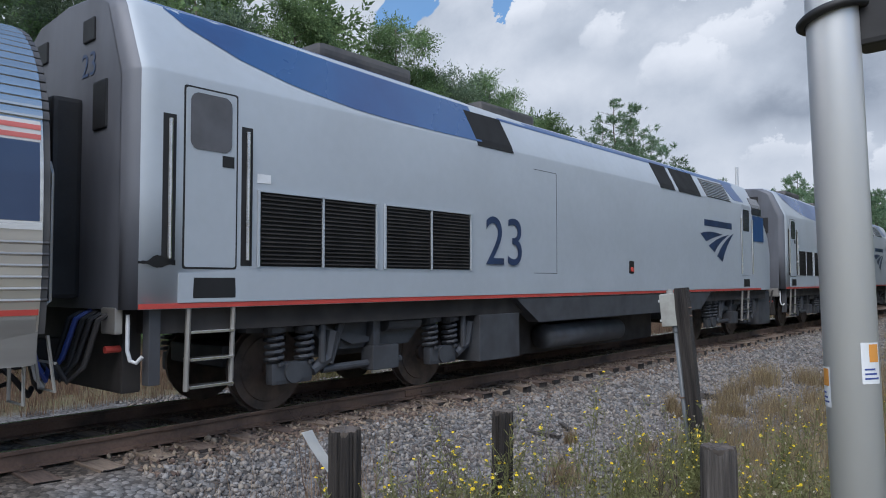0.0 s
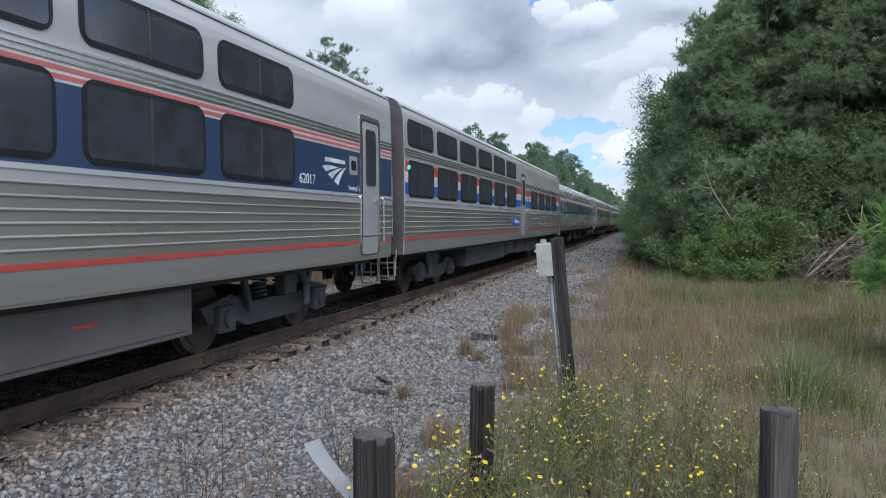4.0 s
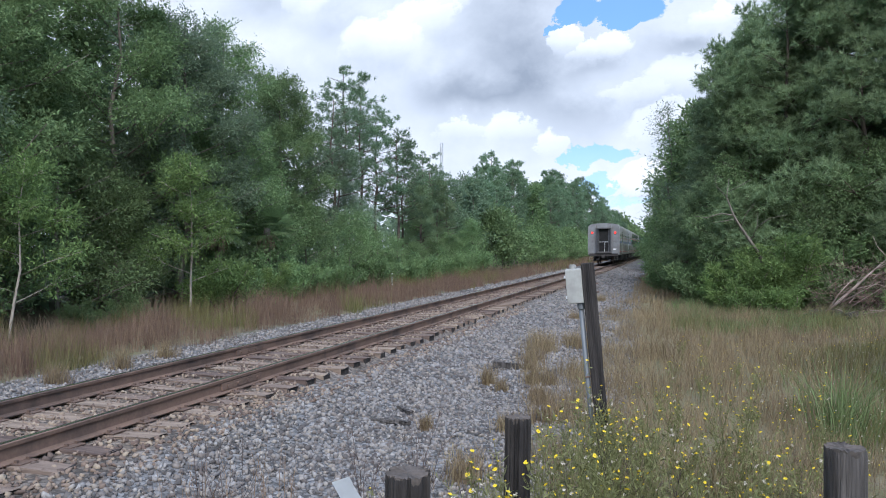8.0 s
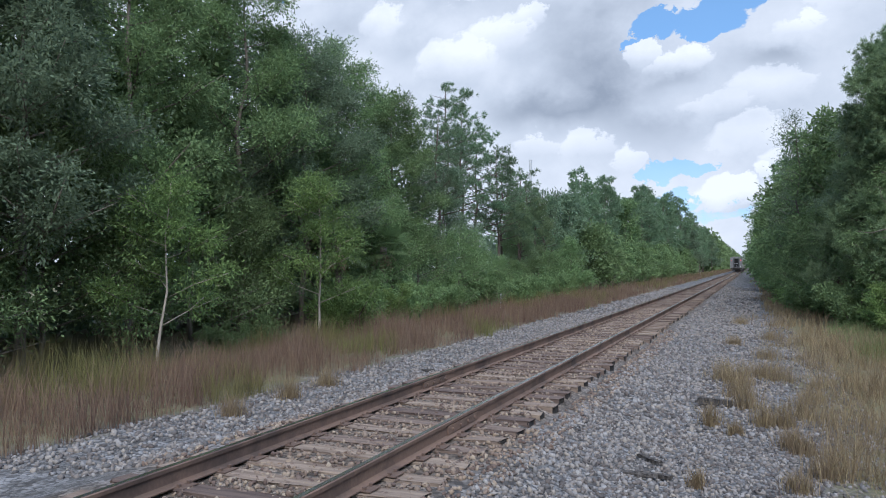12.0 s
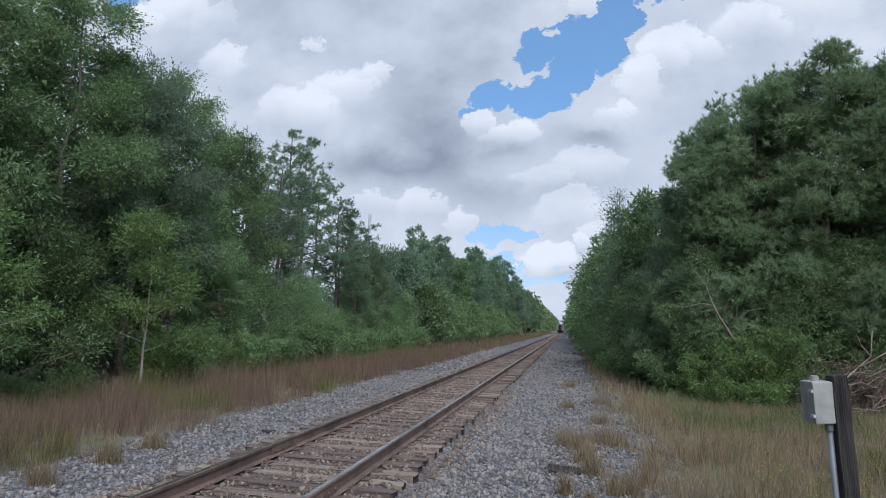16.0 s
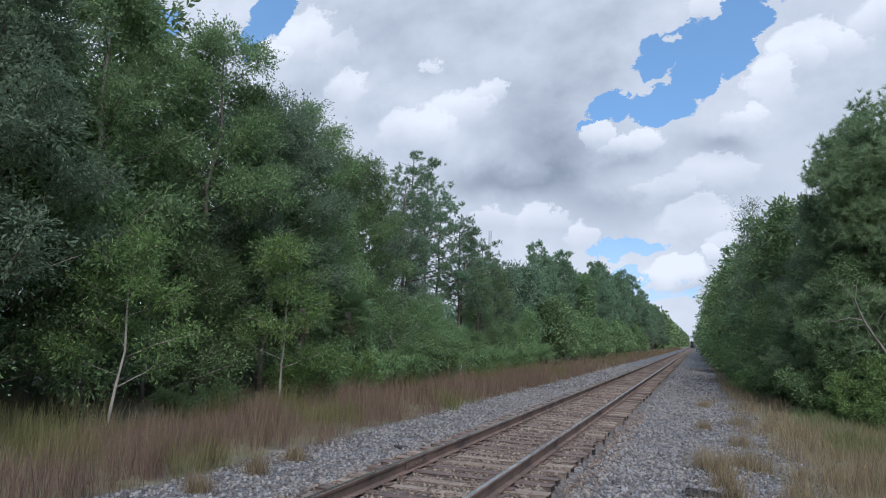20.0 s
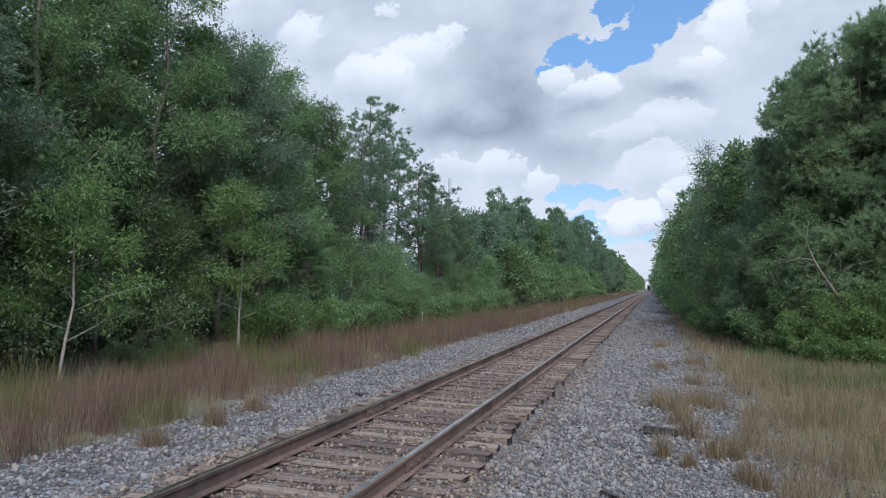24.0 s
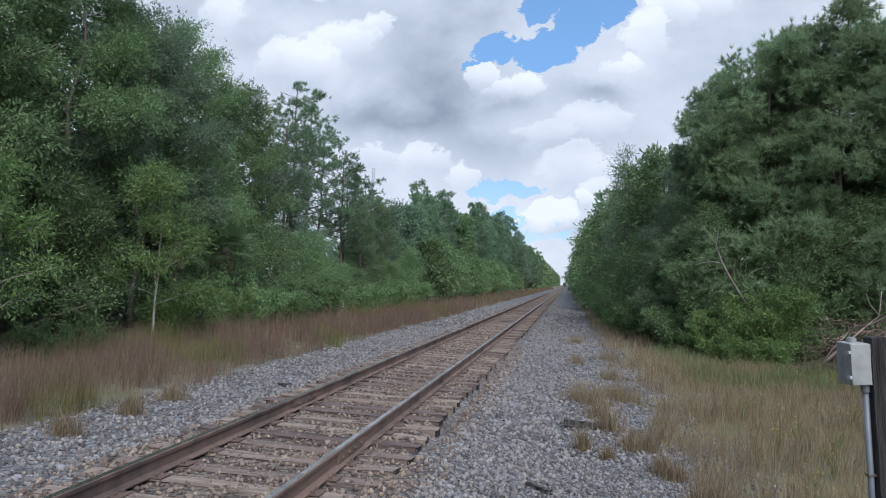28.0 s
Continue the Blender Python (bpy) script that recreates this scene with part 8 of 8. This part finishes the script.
                part("guide_arm", tube([(s * 1.24, y + w + 0.3, 0.48), (s * 1.24, y + w + 0.55, 0.62), (s * 1.24, y + w + 0.62, 0.95)], [0.07, 0.08, 0.1], 8), M["truck"], truck)
            part("damper", rod((s * 1.25, y - 0.8, 0.55), (s * 1.25, y - 0.55, 1.2), 0.055, n=10), M["truck"], truck)
            part("traction_rod", rod((s * 1.22, y - 0.9, 0.48), (s * 1.22, y + 0.5, 0.5), 0.05, n=10), M["truck"], truck)
            part("brake_cylinder", rod((s * 1.2, y + 0.2, 1.0), (s * 1.2, y + 0.85, 1.0), 0.11, n=14), M["truck"], truck)
            link = part("link_box", box(s * 1.1, s * 1.34, y - 0.12, y + 0.36, 0.40, 0.72, 0.02), M["truck"], truck)
            part("link_post", box(s * 1.16, s * 1.3, y - 0.08, y + 0.04, 0.7, 1.28, 0.015), M["truck"], link)
            part("white_tag", box(s * 1.165, s * 1.175, y - 1.05, y - 0.95, 1.08, 1.2, 0.01), M["letter"], truck)
            bm = bmesh.new()
            tri = [(-1.0, 1.02), (-0.1, 0.84), (-0.1, 0.78), (-0.4, 0.76)]
            a = [bm.verts.new((s * 1.17, y + d, z)) for d, z in tri]
            b = [bm.verts.new((s * 1.24, y + d, z)) for d, z in tri]
            bm.faces.new(a)
            bm.faces.new(b[::-1])
            for i in range(4):
                bm.faces.new((a[i], a[(i + 1) % 4], b[(i + 1) % 4], b[i]))
            bmesh.ops.recalc_face_normals(bm, faces=bm.faces)
            part("gusset", bm, M["truck"], truck)
    return car


PITCH, SPEED, START = 26.15, 35.2, 2.95
COACH_WINDOWS = [(22.71 - 1.71 - 2.1 * k - (0.73 if k > 4 else 0), 22.71 - 2.1 * k - (0.73 if k > 4 else 0)) for k in range(9)]
CAFE_WINDOWS = [(CAR - 2.88 - 1.70 - 2.09 * k, CAR - 2.88 - 2.09 * k) for k in range(4)] + [(4.0, 5.1), (5.5, 6.6)]
SLEEPER_LOW = [(19.82 - 2.05 * k, 21.52 - 2.05 * k) for k in range(3)] + [(13.02, 14.72), (12.40, 12.80)] + [(10.55 - 2.06 * k, 12.25 - 2.06 * k) for k in range(5)]
SLEEPER_UP = [(a, b) for a, b in SLEEPER_LOW]
DINER_LOW = [(0.25 + 2.08 * k, 0.25 + 2.08 * k + 1.72) for k in range(6)] + [(15.8 + 2.12 * k, 15.8 + 2.12 * k + 1.76) for k in range(4)]
DINER_UP = DINER_LOW[:6]

lead = locomotive("32", "silver grey and blue diesel locomotive at the head of the train")
pusher = locomotive("23", "silver grey diesel locomotive with blue roof sweep coupled before the coaches")
coach_a = amfleet("fluted stainless coach with blue band numbered 25094", COACH_WINDOWS, "25094", 11.65)
coach_b = amfleet("fluted stainless coach with blue band numbered 25119", COACH_WINDOWS, "25119", 11.65)
coach_c = amfleet("fluted stainless coach with blue band numbered 25074", COACH_WINDOWS, "25074", 11.65)
cafe = amfleet("fluted stainless cafe car with blue band numbered 28017", CAFE_WINDOWS, "28017", boxes=[(10.4, 11.6, 0.4, "equipment_box"), (13.2, 14.2, 0.42, "equipment_box"), (14.8, 15.5, 0.5, "equipment_box"), (17.4, 18.5, 0.36, "equipment_box")])
diner = viewliner("tall stainless dining car with red, white and blue bands", "bands", DINER_LOW, DINER_UP, [(13.5, 14.35)], "Diner 68024", (11.75, "Tallahassee", "brightblue", "letter"))
sleeper_a = viewliner("tall stainless sleeping car with blue band and two window rows", "blue", SLEEPER_LOW, SLEEPER_UP, [(23.97, 24.69)], "62017", (10.3, "62017", "steeldull", "darkletter"))
sleeper_b = viewliner("tall stainless sleeping car with blue band and two window rows", "blue", SLEEPER_LOW, SLEEPER_UP, [(23.97, 24.69)])
baggage = viewliner("tall stainless baggage car with red tail lamps at the train's end", "bands", [], [], [(3.9, 5.4), (17.5, 19.0)], tail=True)


# ---- what moves ----
# how far the train runs ahead of an even pace, in metres, at each time
PACE = [(0.0, 0.0), (0.5, 0.3), (1.0, 0.0), (2.0, 0.36), (3.0, -0.1), (4.0, 0.1), (8.0, 0.0), (12.0, 0.0), (16.0, 0.0), (20.0, 0.0), (24.0, 0.0), (28.0, 0.0)]


def motions():
    gap = (PITCH - CAR) / 2
    order = [(lead, START + gap + 21.35, False), (pusher, START + gap + 0.04, False), (coach_a, START - PITCH + gap, False), (coach_b, START - 2 * PITCH + gap, False), (coach_c, START - 3 * PITCH + gap, False),
             (cafe, START - 4 * PITCH + gap, True), (diner, START - 5 * PITCH + gap, False), (sleeper_a, START - 6 * PITCH + gap, False), (sleeper_b, START - 7 * PITCH + gap, False), (baggage, START - 8 * PITCH + gap, False)]
    for car, y0, turned in order:
        walk(car, [(t, pose(0, y0 + SPEED * t + ahead + (CAR if turned else 0), 0, 0, 0, 180 if turned else 0)) for t, ahead in PACE])


motions()
